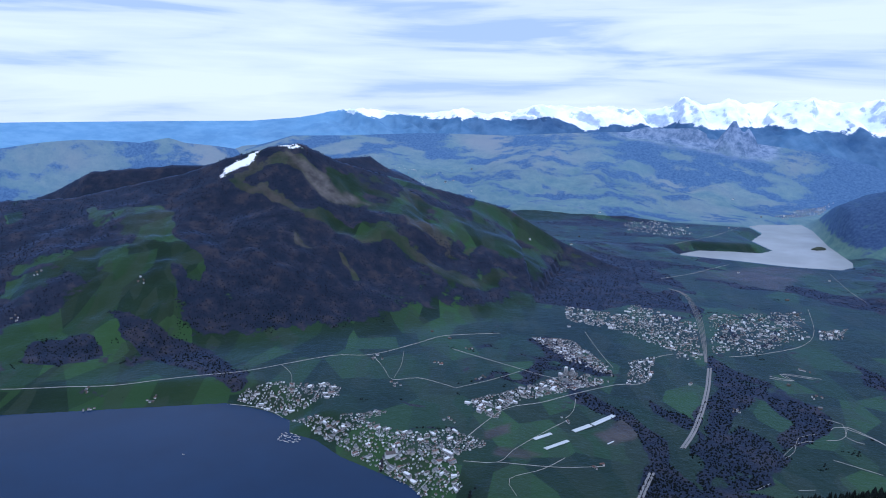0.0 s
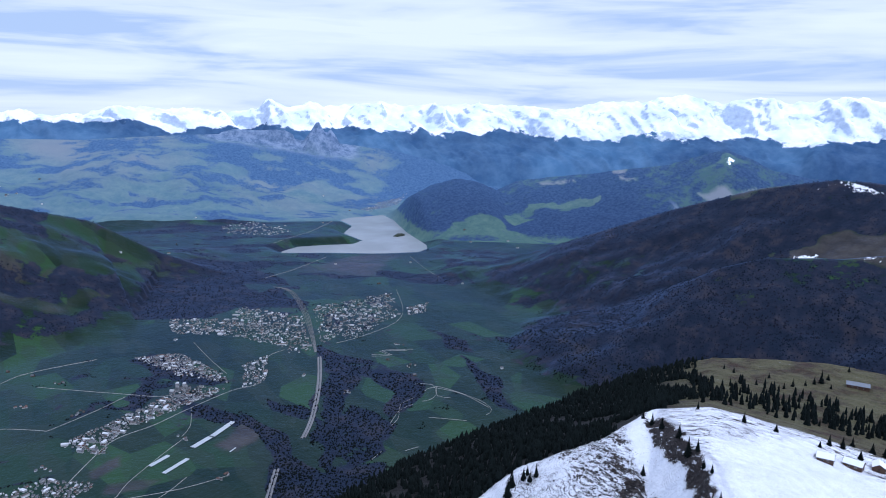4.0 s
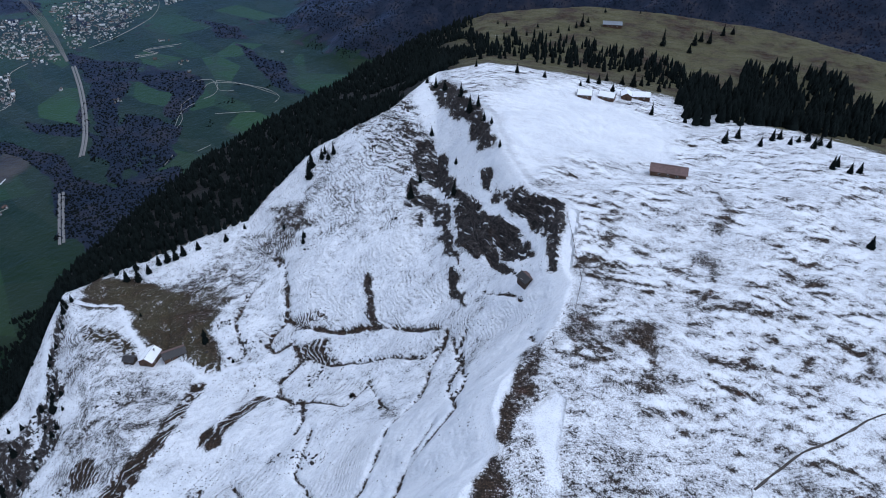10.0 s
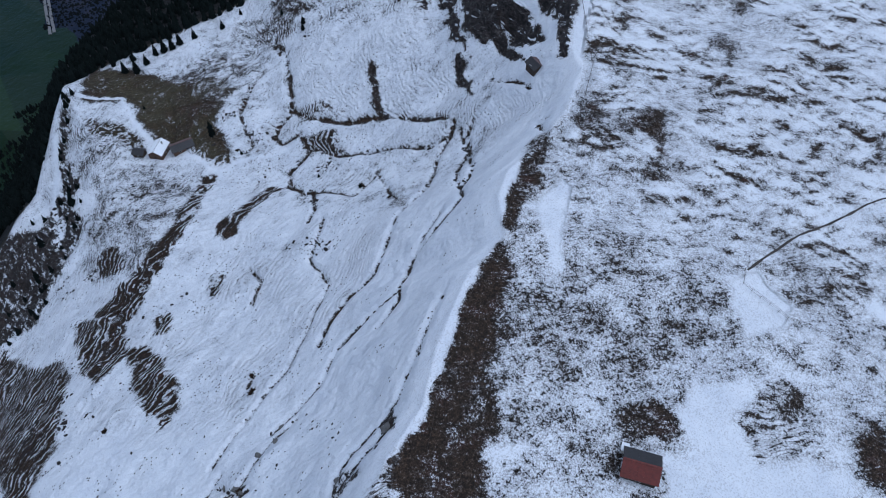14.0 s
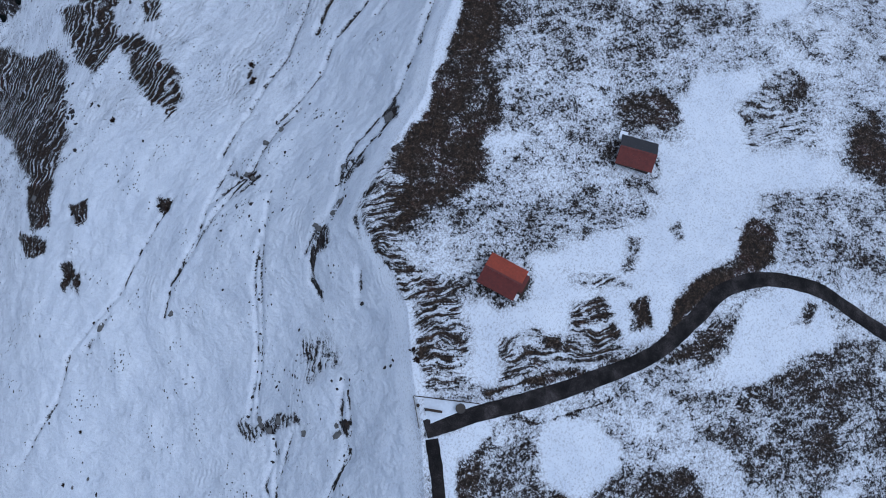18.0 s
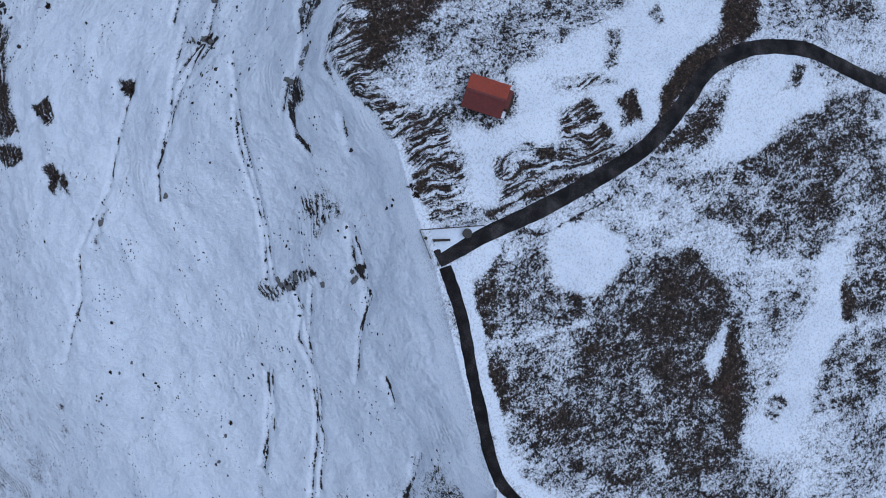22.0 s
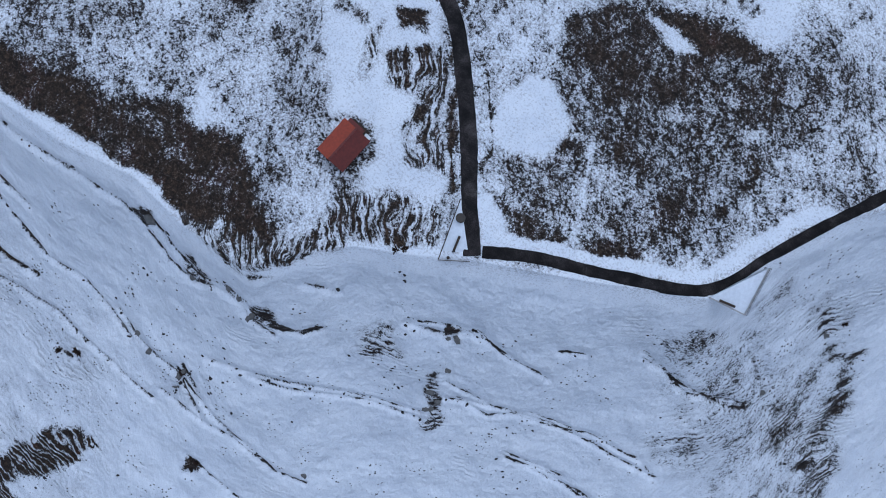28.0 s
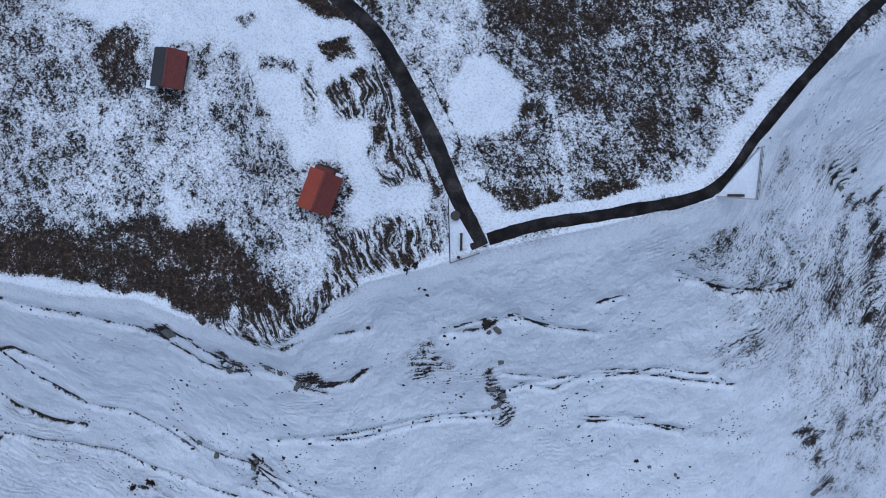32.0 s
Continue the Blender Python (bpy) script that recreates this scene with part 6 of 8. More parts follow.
def viewing_pad(corners, label):
    """A small paved platform with a kerb round it and a rail on the side of the drop."""
    c = np.array(corners, float)
    mx, my = c.mean(0)
    top = max(near_z(a, b) for a, b in corners) + 0.18
    pad = thing("viewing_platform", mx, my, top, 0, label, "platform")
    bm = bmesh.new()
    upper = [bm.verts.new((a - mx, b - my, 0.0)) for a, b in corners]
    lower = [bm.verts.new((a - mx, b - my, -1.2)) for a, b in corners]
    bm.faces.new(upper)
    bm.faces.new(lower[::-1])
    for i in range(3):
        j = (i + 1) % 3
        bm.faces.new((upper[j], upper[i], lower[i], lower[j]))
    bmesh.ops.recalc_face_normals(bm, faces=bm.faces[:])
    part("slab", bm, PAD_SNOW, pad, "concrete slab under trodden snow")
    return pad, top


def beam(bm, a, b, w, h):
    a, b = Vector(a), Vector(b)
    d = b - a
    m = Matrix.Translation((a + b) / 2) @ d.to_track_quat("Y", "Z").to_matrix().to_4x4() @ Matrix.Diagonal((w, d.length, h, 1))
    bmesh.ops.create_cube(bm, size=1.0, matrix=m)


def kerb(pad, corners, i, mat, w, h, name="kerb"):
    c = np.array(corners, float)
    mx, my = c.mean(0)
    (ax, ay), (bx, by) = corners[i], corners[(i + 1) % 3]
    bm = bmesh.new()
    beam(bm, (ax - mx, ay - my, h / 2), (bx - mx, by - my, h / 2), w, h)
    part(name, bm, mat, pad)


PAD_A = [(2.4, -3.6), (-3.6, 5.6), (-7.0, 1.5)]
pad_a, top_a = viewing_pad(PAD_A, "triangular snow-dusted viewing platform at the bend of the lane")
kerb(pad_a, PAD_A, 0, DARK_WOOD, 0.16, 0.20)
kerb(pad_a, PAD_A, 1, CONCRETE, 0.22, 0.35)
PAD_B = [(-36.0, -27.4), (-38.0, -38.3), (-41.9, -30.4)]
pad_b, top_b = viewing_pad(PAD_B, "triangular snow-covered viewing platform at the corner of the brink")
kerb(pad_b, PAD_B, 1, CONCRETE, 0.22, 0.30)
kerb(pad_b, PAD_B, 2, CONCRETE, 0.22, 0.30)


def rail(pad, corners, i, n):
    """Posts and two bars along one side of a platform."""
    c = np.array(corners, float)
    mx, my = c.mean(0)
    (ax, ay), (bx, by) = corners[i], corners[(i + 1) % 3]
    for k in range(n + 1):
        t = k / n
        part("post", box(ax + (bx - ax) * t - mx, ay + (by - ay) * t - my, 0.5, 0.06, 0.06, 1.0), IRON, pad)
    for h in (0.55, 1.0):
        bm = bmesh.new()
        beam(bm, (ax - mx, ay - my, h), (bx - mx, by - my, h), 0.05, 0.05)
        part("bar", bm, IRON, pad)


rail(pad_a, PAD_A, 1, 4)
rail(pad_b, PAD_B, 1, 6)

# round orientation table, viewer and bin on the first platform
table = thing("orientation_table", -0.2, -1.7, top_a, 0, "round dark bronze orientation table on a stone foot", "table")
part("foot", drum(0.35, 0.30, 0.0, 0.85, 12), CONCRETE, table)
part("disc", drum(0.78, 0.78, 0.85, 0.95, 28), BRASS, table, "dark bronze disc")
part("rim", drum(0.84, 0.80, 0.80, 0.86, 28), IRON, table)
bench = thing("bench", -3.3, 1.5, top_a, -31, "dark narrow wooden bench on the viewing platform", "bench", "benches on the brink")
part("seat", box(0, 0, 0.46, 0.42, 2.9, 0.06, 0.01), DARK_WOOD, bench)
for sy in (-1.1, 1.1):
    part("leg", box(0, sy, 0.22, 0.36, 0.08, 0.44), IRON, bench)
long_bench = copy_thing(bench, pose(-38.5, -29.1, top_b, 0, 0, 121))
tagged(long_bench, "long dark wooden bench on the snowy corner platform")
scope = thing("telescope", -4.0, 2.6, top_a, 20, "dark coin telescope on a short post", "telescope")
part("post", drum(0.09, 0.07, 0.0, 1.15, 10), IRON, scope)
tube = bmesh.new()
bmesh.ops.create_cone(tube, cap_ends=True, segments=12, radius1=0.10, radius2=0.15, depth=0.6, matrix=Matrix.Translation((0, 0.05, 1.25)) @ Matrix.Rotation(radians(90), 4, "X"))
part("tube", tube, IRON, scope)
bin_a = thing("litter_bin", -4.3, 4.0, top_a, 0, "small round dark litter bin by the kerb", "bin")
part("body", drum(0.22, 0.26, 0.0, 0.8, 14), IRON, bin_a)
part("rim", drum(0.29, 0.29, 0.78, 0.84, 14), DARK_WOOD, bin_a)


def fence(pts, gap, label, h=1.0, wires=2):
    """Posts along a line with strands between them."""
    p = [Vector((a, b, 0)) for a, b in pts]
    spots = []
    for a, b in zip(p[:-1], p[1:]):
        n = max(1, round((b - a).length / gap))
        spots += [a.lerp(b, k / n) for k in range(n)]
    spots.append(p[-1])
    z = near_surface(np.array([v.x for v in spots]), np.array([v.y for v in spots]))
    f = thing("fence", spots[0].x, spots[0].y, float(z[0]), 0, label, "fence")
    o = Vector((spots[0].x, spots[0].y, float(z[0])))
    tops = [Vector((v.x, v.y, float(k))) - o for v, k in zip(spots, z)]
    post = bpy.data.meshes.new("post")
    bm = bmesh.new()
    add_box(bm, 0, 0, h / 2 - 0.15, 0.11, 0.11, h + 0.3)
    bm.to_mesh(post)
    bm.free()
    post.materials.append(DARK_WOOD)
    for v in tops:
        ob = new("post", post)
        ob.parent, ob.location = f, v
    for w in range(wires):
        bm = bmesh.new()
        for a, b in zip(tops[:-1], tops[1:]):
            up = Vector((0, 0, h * (0.5 + 0.42 * w)))
            beam(bm, a + up, b + up, 0.035, 0.035)
        part("strand", bm, DARK_WOOD, f)
    return f


fence([(33.8, 33.6), (50.1, 42.7), (70.4, 50.6), (85.5, 51.6), (92, 58), (103.6, 63.2), (119.7, 64.4), (130.1, 63.0), (154, 73.5), (171, 86.5), (184, 97)], 3.0, "low wooden post fence along the snow lip of the brink")
fence([(120, 8), (115.2, 6.5), (113.6, -5.5), (116.8, -17.7), (118.9, -25.9), (122, -40)], 2.5, "dark wooden pasture fence across the snow", 1.1, 3)
fence([(60.0, -21), (63.0, -36.5), (66, -38), (75, -36)], 2.5, "short dark fence beside the lane")


# ---- huts and farms ----
def gable(bm, L, W, h, rise, over):
    """Walls of a gabled house, as one shell with thickness left to its panels."""
    w, l = W / 2, L / 2
    v = [bm.verts.new(c) for c in ((-w, -l, -1.5), (w, -l, -1.5), (w, l, -1.5), (-w, l, -1.5), (-w, -l, h), (w, -l, h), (w, l, h), (-w, l, h), (0, -l, h + rise), (0, l, h + rise))]
    for f in ((0, 1, 5, 8, 4), (1, 2, 6, 5), (2, 3, 7, 9, 6), (3, 0, 4, 7), (5, 6, 9, 8), (7, 4, 8, 9), (3, 2, 1, 0)):
        bm.faces.new([v[k] for k in f])


def roof_slope(L, W, h, rise, over, thick, sgn, lift=0.0):
    """One slope of a gable roof as a slab."""
    w = W / 2 + over
    drop = rise * over / (W / 2)
    bm = bmesh.new()
    l = L / 2 + over
    ring = [(0, h + rise), (sgn * w, h - drop), (sgn * w, h - drop + thick), (0, h + rise + thick)]
    a = [bm.verts.new((x, -l, z + 0.02 + lift)) for x, z in ring]
    b = [bm.verts.new((x, l, z + 0.02 + lift)) for x, z in ring]
    for i in range(4):
        j = (i + 1) % 4
        bm.faces.new((a[i], a[j], b[j], b[i]))
    bm.faces.new(a[::-1])
    bm.faces.new(b)
    bmesh.ops.recalc_face_normals(bm, faces=bm.faces[:])
    return bm


def house(x, y, az, L, W, h, rise, wall_mat, roof_mats, label, name="hut", category="hut", snow=0.0, over=0.45, chimney=True, windows=2, group="", height=None):
    z = (height or near_z)(x, y)
    hut = thing(name, x, y, z, az, label, category, group)
    bm = bmesh.new()
    gable(bm, L, W, h, rise, over)
    bmesh.ops.recalc_face_normals(bm, faces=bm.faces[:])
    part("wall", bm, wall_mat, hut)
    for sgn, mat in zip((-1, 1), roof_mats):
        roof = part("roof", roof_slope(L, W, h, rise, over, 0.12, sgn), mat, hut)
        ribs = int(L / 1.1)
        slope = math.atan2(rise, W / 2)
        for k in range(1, ribs):
            rb = bmesh.new()
            run = (W / 2 + over) / math.cos(slope)
            m = Matrix.Translation((sgn * (W / 2 + over) / 2, -L / 2 + L * k / ribs, h + rise + 0.15 - math.tan(slope) * (W / 2 + over) / 2)) @ Matrix.Rotation(sgn * slope, 4, "Y") @ Matrix.Diagonal((run, 0.05, 0.05, 1))
            bmesh.ops.create_cube(rb, size=1.0, matrix=m)
            part("seam", rb, mat, roof)
        if snow:
            part("snow_cover", roof_slope(L - 0.2, W - 0.2, h, rise, over - 0.05, snow, sgn, 0.13), ROOF_SNOW, roof, "soft layer of snow")
    part("ridge_cap", box(0, 0, h + rise + 0.16, 0.34, L + 2 * over, 0.08), roof_mats[0], hut)
    door = part("door", box(0, -L / 2 - 0.03, 1.0, 0.95, 0.08, 2.0), DARK_WOOD, hut)
    part("handle", box(0.36, -L / 2 - 0.09, 1.0, 0.05, 0.05, 0.14), IRON, door)
    for s in (-1, 1):
        for k in range(windows):
            wy = -L / 2 + L * (k + 1) / (windows + 1)
            win = part("window", box(s * (W / 2 + 0.03), wy, 1.45, 0.07, 0.9, 0.9), PLASTER, hut)
            part("pane", box(s * (W / 2 + 0.05), wy, 1.45, 0.06, 0.74, 0.74), GLASS, win)
    if chimney:
        ch = part("chimney", box(W * 0.22, L * 0.22, h + rise * 0.8, 0.5, 0.5, 1.5, 0.03), CONCRETE, hut)
        part("cap", box(W * 0.22, L * 0.22, h + rise * 0.8 + 0.78, 0.64, 0.64, 0.08), IRON, ch)
    return hut


# the -x slope is a darker red than the +x slope
hut_a = house(22.0, 7.0, -11, 6.4, 5.2, 2.3, 1.25, OLD_WOOD, (DARK_RED_ROOF, RED_ROOF), "small mountain hut with a bright rust-red sheet roof in the snow", over=0.4, chimney=False, windows=1)
part("porch_roof", box(0.6, -3.75, 2.05, 3.4, 1.1, 0.10), DARK_RED_ROOF, hut_a, "lean-to roof over the porch")
part("porch_floor", box(0.2, -3.9, 0.1, 3.6, 1.6, 0.5), DARK_WOOD, hut_a)
part("porch_snow", box(-1.9, -3.75, 0.9, 1.2, 0.8, 0.14, 0.04), ROOF_SNOW, hut_a, "patch of snow on the porch table")
part("porch_post", box(2.1, -4.2, 1.1, 0.12, 0.12, 2.0), DARK_WOOD, hut_a)
part("porch_post", box(-0.9, -4.2, 1.1, 0.12, 0.12, 2.0), DARK_WOOD, hut_a)
hut_b = house(58.8, 2.6, -23, 6.4, 5.3, 2.3, 1.35, DARK_WOOD, (DARK_RED_ROOF, BLACK_ROOF), "small mountain hut with one dark red and one black roof slope", over=0.4, chimney=False, windows=1)
part("annex", box(2.9, 3.3, 0.9, 1.5, 1.2, 2.2), PLASTER, hut_b, "pale lean-to box with a white lid")
part("annex_roof", box(2.9, 3.3, 2.05, 1.8, 1.5, 0.12, 0.02), ROOF_SNOW, hut_b)
part("step", box(0, -3.5, 0.1, 1.6, 0.9, 0.4), CONCRETE, hut_b)

house(259, 92, 158, 14.5, 7.0, 2.6, 1.5, OLD_WOOD, (RUST_ROOF, RUST_ROOF), "long alpine barn with a rusty sheet roof on open snow", "barn", "barn", over=0.5, chimney=False, windows=3)
house(86, 231, 60, 8.0, 6.0, 2.8, 1.9, OLD_WOOD, (RUST_ROOF, RUST_ROOF), "brown wooden farmhouse with a snow-covered roof on the spur", "farmhouse", "farmhouse", snow=0.12, windows=3)
house(93, 224, 110, 9.0, 5.0, 2.4, 1.4, OLD_WOOD, (RUST_ROOF, BLACK_ROOF), "low brown cowshed with a rusty roof beside the farmhouse", "cowshed", "shed", chimney=False)
house(80, 237, 150, 4.5, 3.4, 2.0, 1.0, DARK_WOOD, (BLACK_ROOF, BLACK_ROOF), "tiny dark wooden shed at the farm track", "shed", "shed", chimney=False, windows=1)
house(153.6, 92.5, 20, 4.4, 3.6, 1.6, 0.9, DARK_WOOD, (BLACK_ROOF, RUST_ROOF), "small dark hut tucked under the cliff", "shed", "shed", chimney=False, windows=1)
for hx, hy, haz, hl in ((312, 163, 150, 7), (326, 157, 165, 8), (350, 149, 145, 10), (341, 153, 60, 6)):
    house(hx, hy, haz, hl, 5.5, 2.4, 1.6, OLD_WOOD, (BLACK_ROOF, BLACK_ROOF), "wooden alpine hut with a snow-covered roof", "hut", "hut", snow=0.22, chimney=False, group="huts on the high pasture")
house(538, 264, 150, 15, 7, 2.8, 1.6, OLD_WOOD, (GREY_ROOF, GREY_ROOF), "barn with a grey-blue sheet roof on the brown meadow", "barn", "barn", chimney=False, windows=3)


# ---- trees ----
def conifer_crown(rng, h, layers, arms):
    """Whorls of drooping boughs, each a keeled wedge, longest low down and uneven."""
    bm = bmesh.new()
    for i in range(layers):
        t = i / (layers - 1)
        z = h * (0.10 + 0.86 * t)
        reach = h * 0.21 * (1 - t) ** 0.85 + 0.10
        for k in range(max(4, int(arms * (1 - 0.45 * t)))):
            a = 2.4 * i + k * 2 * math.pi / max(4, int(arms * (1 - 0.45 * t))) + rng.uniform(-0.25, 0.25)
            rr = reach * rng.uniform(0.68, 1.15)
            wd = 0.26 * rr + 0.10
            c, s = math.cos(a), math.sin(a)

            def at(u, v, dz):
                return bm.verts.new((c * u - s * v, s * u + c * v, z + dz))
            root, tip = at(0.02 * h, 0, 0.05 * h), at(rr, 0, -0.34 * rr)
            l, r = at(rr * 0.62, wd, -0.30 * rr), at(rr * 0.62, -wd, -0.30 * rr)
            keel = at(rr * 0.5, 0, -0.02 * rr)
            for f in ((root, l, keel), (root, keel, r), (keel, l, tip), (keel, tip, r)):
                bm.faces.new(f)
    top = [bm.verts.new((0.07 * math.cos(q), 0.07 * math.sin(q), h * 0.93)) for q in (0, 2.1, 4.2)]
    peak = bm.verts.new((0, 0, h * 1.02))
    for q in range(3):
        bm.faces.new((top[q], top[(q + 1) % 3], peak))
    return bm


def make_conifer(seed, label):
    rng = random.Random(seed)
    tree = thing("spruce_tree", 0, 0, 0, 0, label, "tree", "spruces on the ridge")
    part("trunk", drum(0.20, 0.03, -0.6, 9.2, 7), BARK, tree)
    part("crown", conifer_crown(rng, 10.0, 13, 11), NEEDLES, tree)
    return tree


def grow(kinds, *spots):
    for x, y, h in spots:
        h *= 1.02
        rng = random.Random(int(x * 7 + y * 13))
        m = pose(x, y, near_z(x, y), 0, 0, rng.uniform(0, 360)) @ Matrix.Diagonal((h / 10 * rng.uniform(0.95, 1.25), h / 10 * rng.uniform(0.95, 1.25), h / 10 * rng.uniform(0.85, 1.12), 1))
        if kinds["fresh"]:
            kinds["fresh"].pop().matrix_basis = m
        else:
            copy_thing(rng.choice(kinds["all"]), m)


trees = [make_conifer(k, "dark green spruce tree standing in the snow") for k in (3, 5, 8, 13)]
conifers = {"all": trees, "fresh": list(trees)}
grow(conifers, (273, 231, 7.2), (266, 219, 6.9), (254, 199, 7.7), (243, 185, 8.5), (234, 170, 6.5), (230, 163, 5.3), (214, 147, 3.9), (222, 176, 6.5))
grow(conifers, (203, 187, 8.7), (214, 191, 7.3), (202, 161, 7.6), (240, 206, 7.2), (275, 239, 5.3), (244, 181, 6.2), (299, 224, 6.1), (308, 203, 6.7))
grow(conifers, (317, 191, 7.4), (337, 175, 9.0), (344, 172, 9.8), (342, 162, 9.0), (325, 173, 5.4), (473, 216, 10.2), (472, 208, 11.1), (381, 175, 10.6))
grow(conifers, (393, 173, 10.9), (405, 173, 10.4), (418, 174, 9.8), (331, 133, 7.2), (405, 161, 10.3), (380, 185, 8.4), (455, 198, 9.8), (457, 186, 9.8))
grow(conifers, (421, 208, 9.3), (436, 204, 9.5), (324, 91, 10.6), (336, 89, 7.7), (333, 77, 8.2), (345, 75, 7.8), (342, 66, 7.1), (349, 64, 6.5))
grow(conifers, (345, 56, 9.0), (351, 55, 8.5), (320, 42, 9.0), (330, 42, 9.2), (322, 35, 8.4), (327, 32, 7.9), (261, 13, 9.1), (350, 73, 7.9))
grow(conifers, (352, 61, 7.9), (352, 51, 8.5), (213, 259, 9.6), (213, 254, 8.9), (200, 255, 14.4), (105, 218, 9.1), (99, 261, 3.5), (165, 221, 6.2))
grow(conifers, (115, 291, 10.9), (111, 295, 11.0), (121, 291, 9.7), (132, 291, 11.1), (139, 287, 9.7), (135, 288, 9.1), (128, 293, 8.5), (112, 308, 7.3))
grow(conifers, (49, 250, 10.2), (80, 299, 7.7), (186, 183, 2.6), (104, 197, 3.1), (158, 276, 8.4), (146, 284, 8.4), (207, 261, 10.9))
grow(conifers, (498, 311, 5.2), (485, 290, 7.0), (514, 284, 7.3), (520, 282, 10.4), (531, 283, 8.5), (496, 290, 7.1), (506, 286, 7.2), (531, 215, 13.2))
grow(conifers, (550, 197, 14.5), (560, 189, 10.4), (582, 187, 11.8), (590, 182, 10.9), (560, 283, 6.6), (578, 259, 4.4), (476, 307, 7.0), (486, 334, 7.3))
grow(conifers, (486, 343, 6.3), (534, 194, 12.1), (560, 196, 13.6), (516, 272, 6.2), (515, 62, 12.1), (569, 62, 10.1), (108, 153, 3.2), (108, 130, 2.5))

grow(conifers, (107, 222, 6.2), (172, 244, 6.2), (168, 224, 5.4), (208, 288, 8.5), (219, 278, 9.2), (217, 261, 8.5), (217, 254, 6.9), (197, 290, 6.9), (203, 292, 6.9))
grow(conifers, (53, 267, 4.2), (47, 260, 6.2), (43, 246, 5.3), (33, 236, 4.5), (24, 229, 6.4), (16, 224, 5.6), (34, 269, 4.8), (29, 248, 6.7), (11, 247, 5.9), (10, 233, 5.0), (2, 236, 4.2), (19, 237, 6.2), (75, 291, 5.3), (67, 305, 4.5), (58, 295, 6.4), (63, 282, 5.6), (58, 268, 4.8), (8, 220, 6.7), (0, 218, 5.9), (-5, 217, 5.0))
grow(conifers, (68, 286, 6.5), (53, 260, 6), (42, 236, 6), (31, 228, 5), (18, 224, 6), (14, 215, 5), (8, 213, 6), (38, 263, 5), (45, 238, 4.5), (30, 249, 5), (18, 232, 5), (51, 244, 4), (61, 280, 5))
grow(conifers, (83, 306, 8), (86, 302, 7), (122, 314, 9), (127, 303, 9), (111, 305, 7), (119, 300, 8), (140, 298, 8), (113, 324, 8))
grow(conifers, (121, 309, 7.7), (170, 276, 5.4), (80, 298, 6.9), (82, 299, 6.2), (51, 256, 4.6), (55, 254, 6.2))


def stand(name, spots, h_lo, h_hi, mat, label, seed, sides=6, tiers=3, spread=0.20):
    """Many small spruces in one mesh: tiers of ragged cones. spots: x, y, z."""
    rng = np.random.default_rng(seed)
    n = len(spots)
    h = rng.uniform(h_lo, h_hi, n)
    rad = h * rng.uniform(spread * 0.8, spread * 1.25, n)
    verts, faces, base = [], [], 0
    ring = np.arange(sides) / sides * 2 * np.pi
    for t in range(tiers):
        z0, z1 = 0.08 + 0.84 * t / tiers, min(1.0, 0.08 + 0.84 * t / tiers + 0.55 + 0.1 * t)
        rr = (1 - 0.80 * t / tiers)
        turn = rng.uniform(0, 6.28, n)
        jag = rng.uniform(0.65, 1.2, (n, sides))
        x = spots[:, 0, None] + (rad * rr)[:, None] * jag * np.cos(ring + turn[:, None])
        y = spots[:, 1, None] + (rad * rr)[:, None] * jag * np.sin(ring + turn[:, None])
        z = spots[:, 2, None] + (h * z0)[:, None] + 0.06 * h[:, None] * (jag - 1)
        low = np.stack([x, y, z], -1)
        tip = np.stack([spots[:, 0], spots[:, 1], spots[:, 2] + h * z1], -1)[:, None, :]
        verts.append(np.concatenate([low, tip], 1).reshape(-1, 3))
        i = np.arange(n)[:, None] * (sides + 1) + base
        k = np.arange(sides)[None, :]
        faces.append(np.stack([i + k, i + (k + 1) % sides, np.broadcast_to(i + sides, (n, sides))], -1).reshape(-1, 3))
        base += n * (sides + 1)
    v, f = np.concatenate(verts), np.concatenate(faces)
    me = bpy.data.meshes.new(name)
    me.vertices.add(len(v))
    me.vertices.foreach_set("co", v.astype(np.float32).ravel())
    me.loops.add(f.size)
    me.loops.foreach_set("vertex_index", f.astype(np.int32).ravel())
    me.polygons.add(len(f))
    me.polygons.foreach_set("loop_start", np.arange(0, f.size, 3, dtype=np.int32))
    me.update(calc_edges=True)
    me.materials.append(mat)
    return tagged(new(name, me), label, "forest", kind="stuff")


def scatter(rng, n, x0, x1, y0, y1):
    return rng.uniform(x0, x1, n), rng.uniform(y0, y1, n)


def in_area(n, poly, seed):
    rng = np.random.default_rng(seed)
    p = np.array(poly, float)
    x, y = scatter(rng, n * 3, p[:, 0].min(), p[:, 0].max(), p[:, 1].min(), p[:, 1].max())
    k = inside(x, y, poly)
    x, y = x[k][:n], y[k][:n]
    return np.stack([x, y, near_surface(x, y) - 0.3], -1)


stand("forest", in_area(190, [(360, 268), (430, 322), (469, 316), (481, 269), (488, 243), (500, 200), (470, 200), (441, 205), (400, 225), (396, 258)], 1), 5, 10.5, NEEDLES, "belt of dark spruces behind the snowfield", 1, 7, 4)
stand("forest", in_area(700, [(335, 116), (380, 140), (450, 159), (483, 162), (464, 131), (523, 147), (546, 114), (542, 82), (501, 69), (491, 40), (427, 31), (381, 70), (345, 100)], 2), 7, 13.5, NEEDLES, "dense dark spruce wood below the pasture", 2, 7, 4)
stand("forest", in_area(90, [(474, 236), (503, 197), (483, 162), (420, 160)], 3), 5, 10, NEEDLES, "loose spruces at the wood's edge", 3, 7, 4)
rng_f = np.random.default_rng(4)
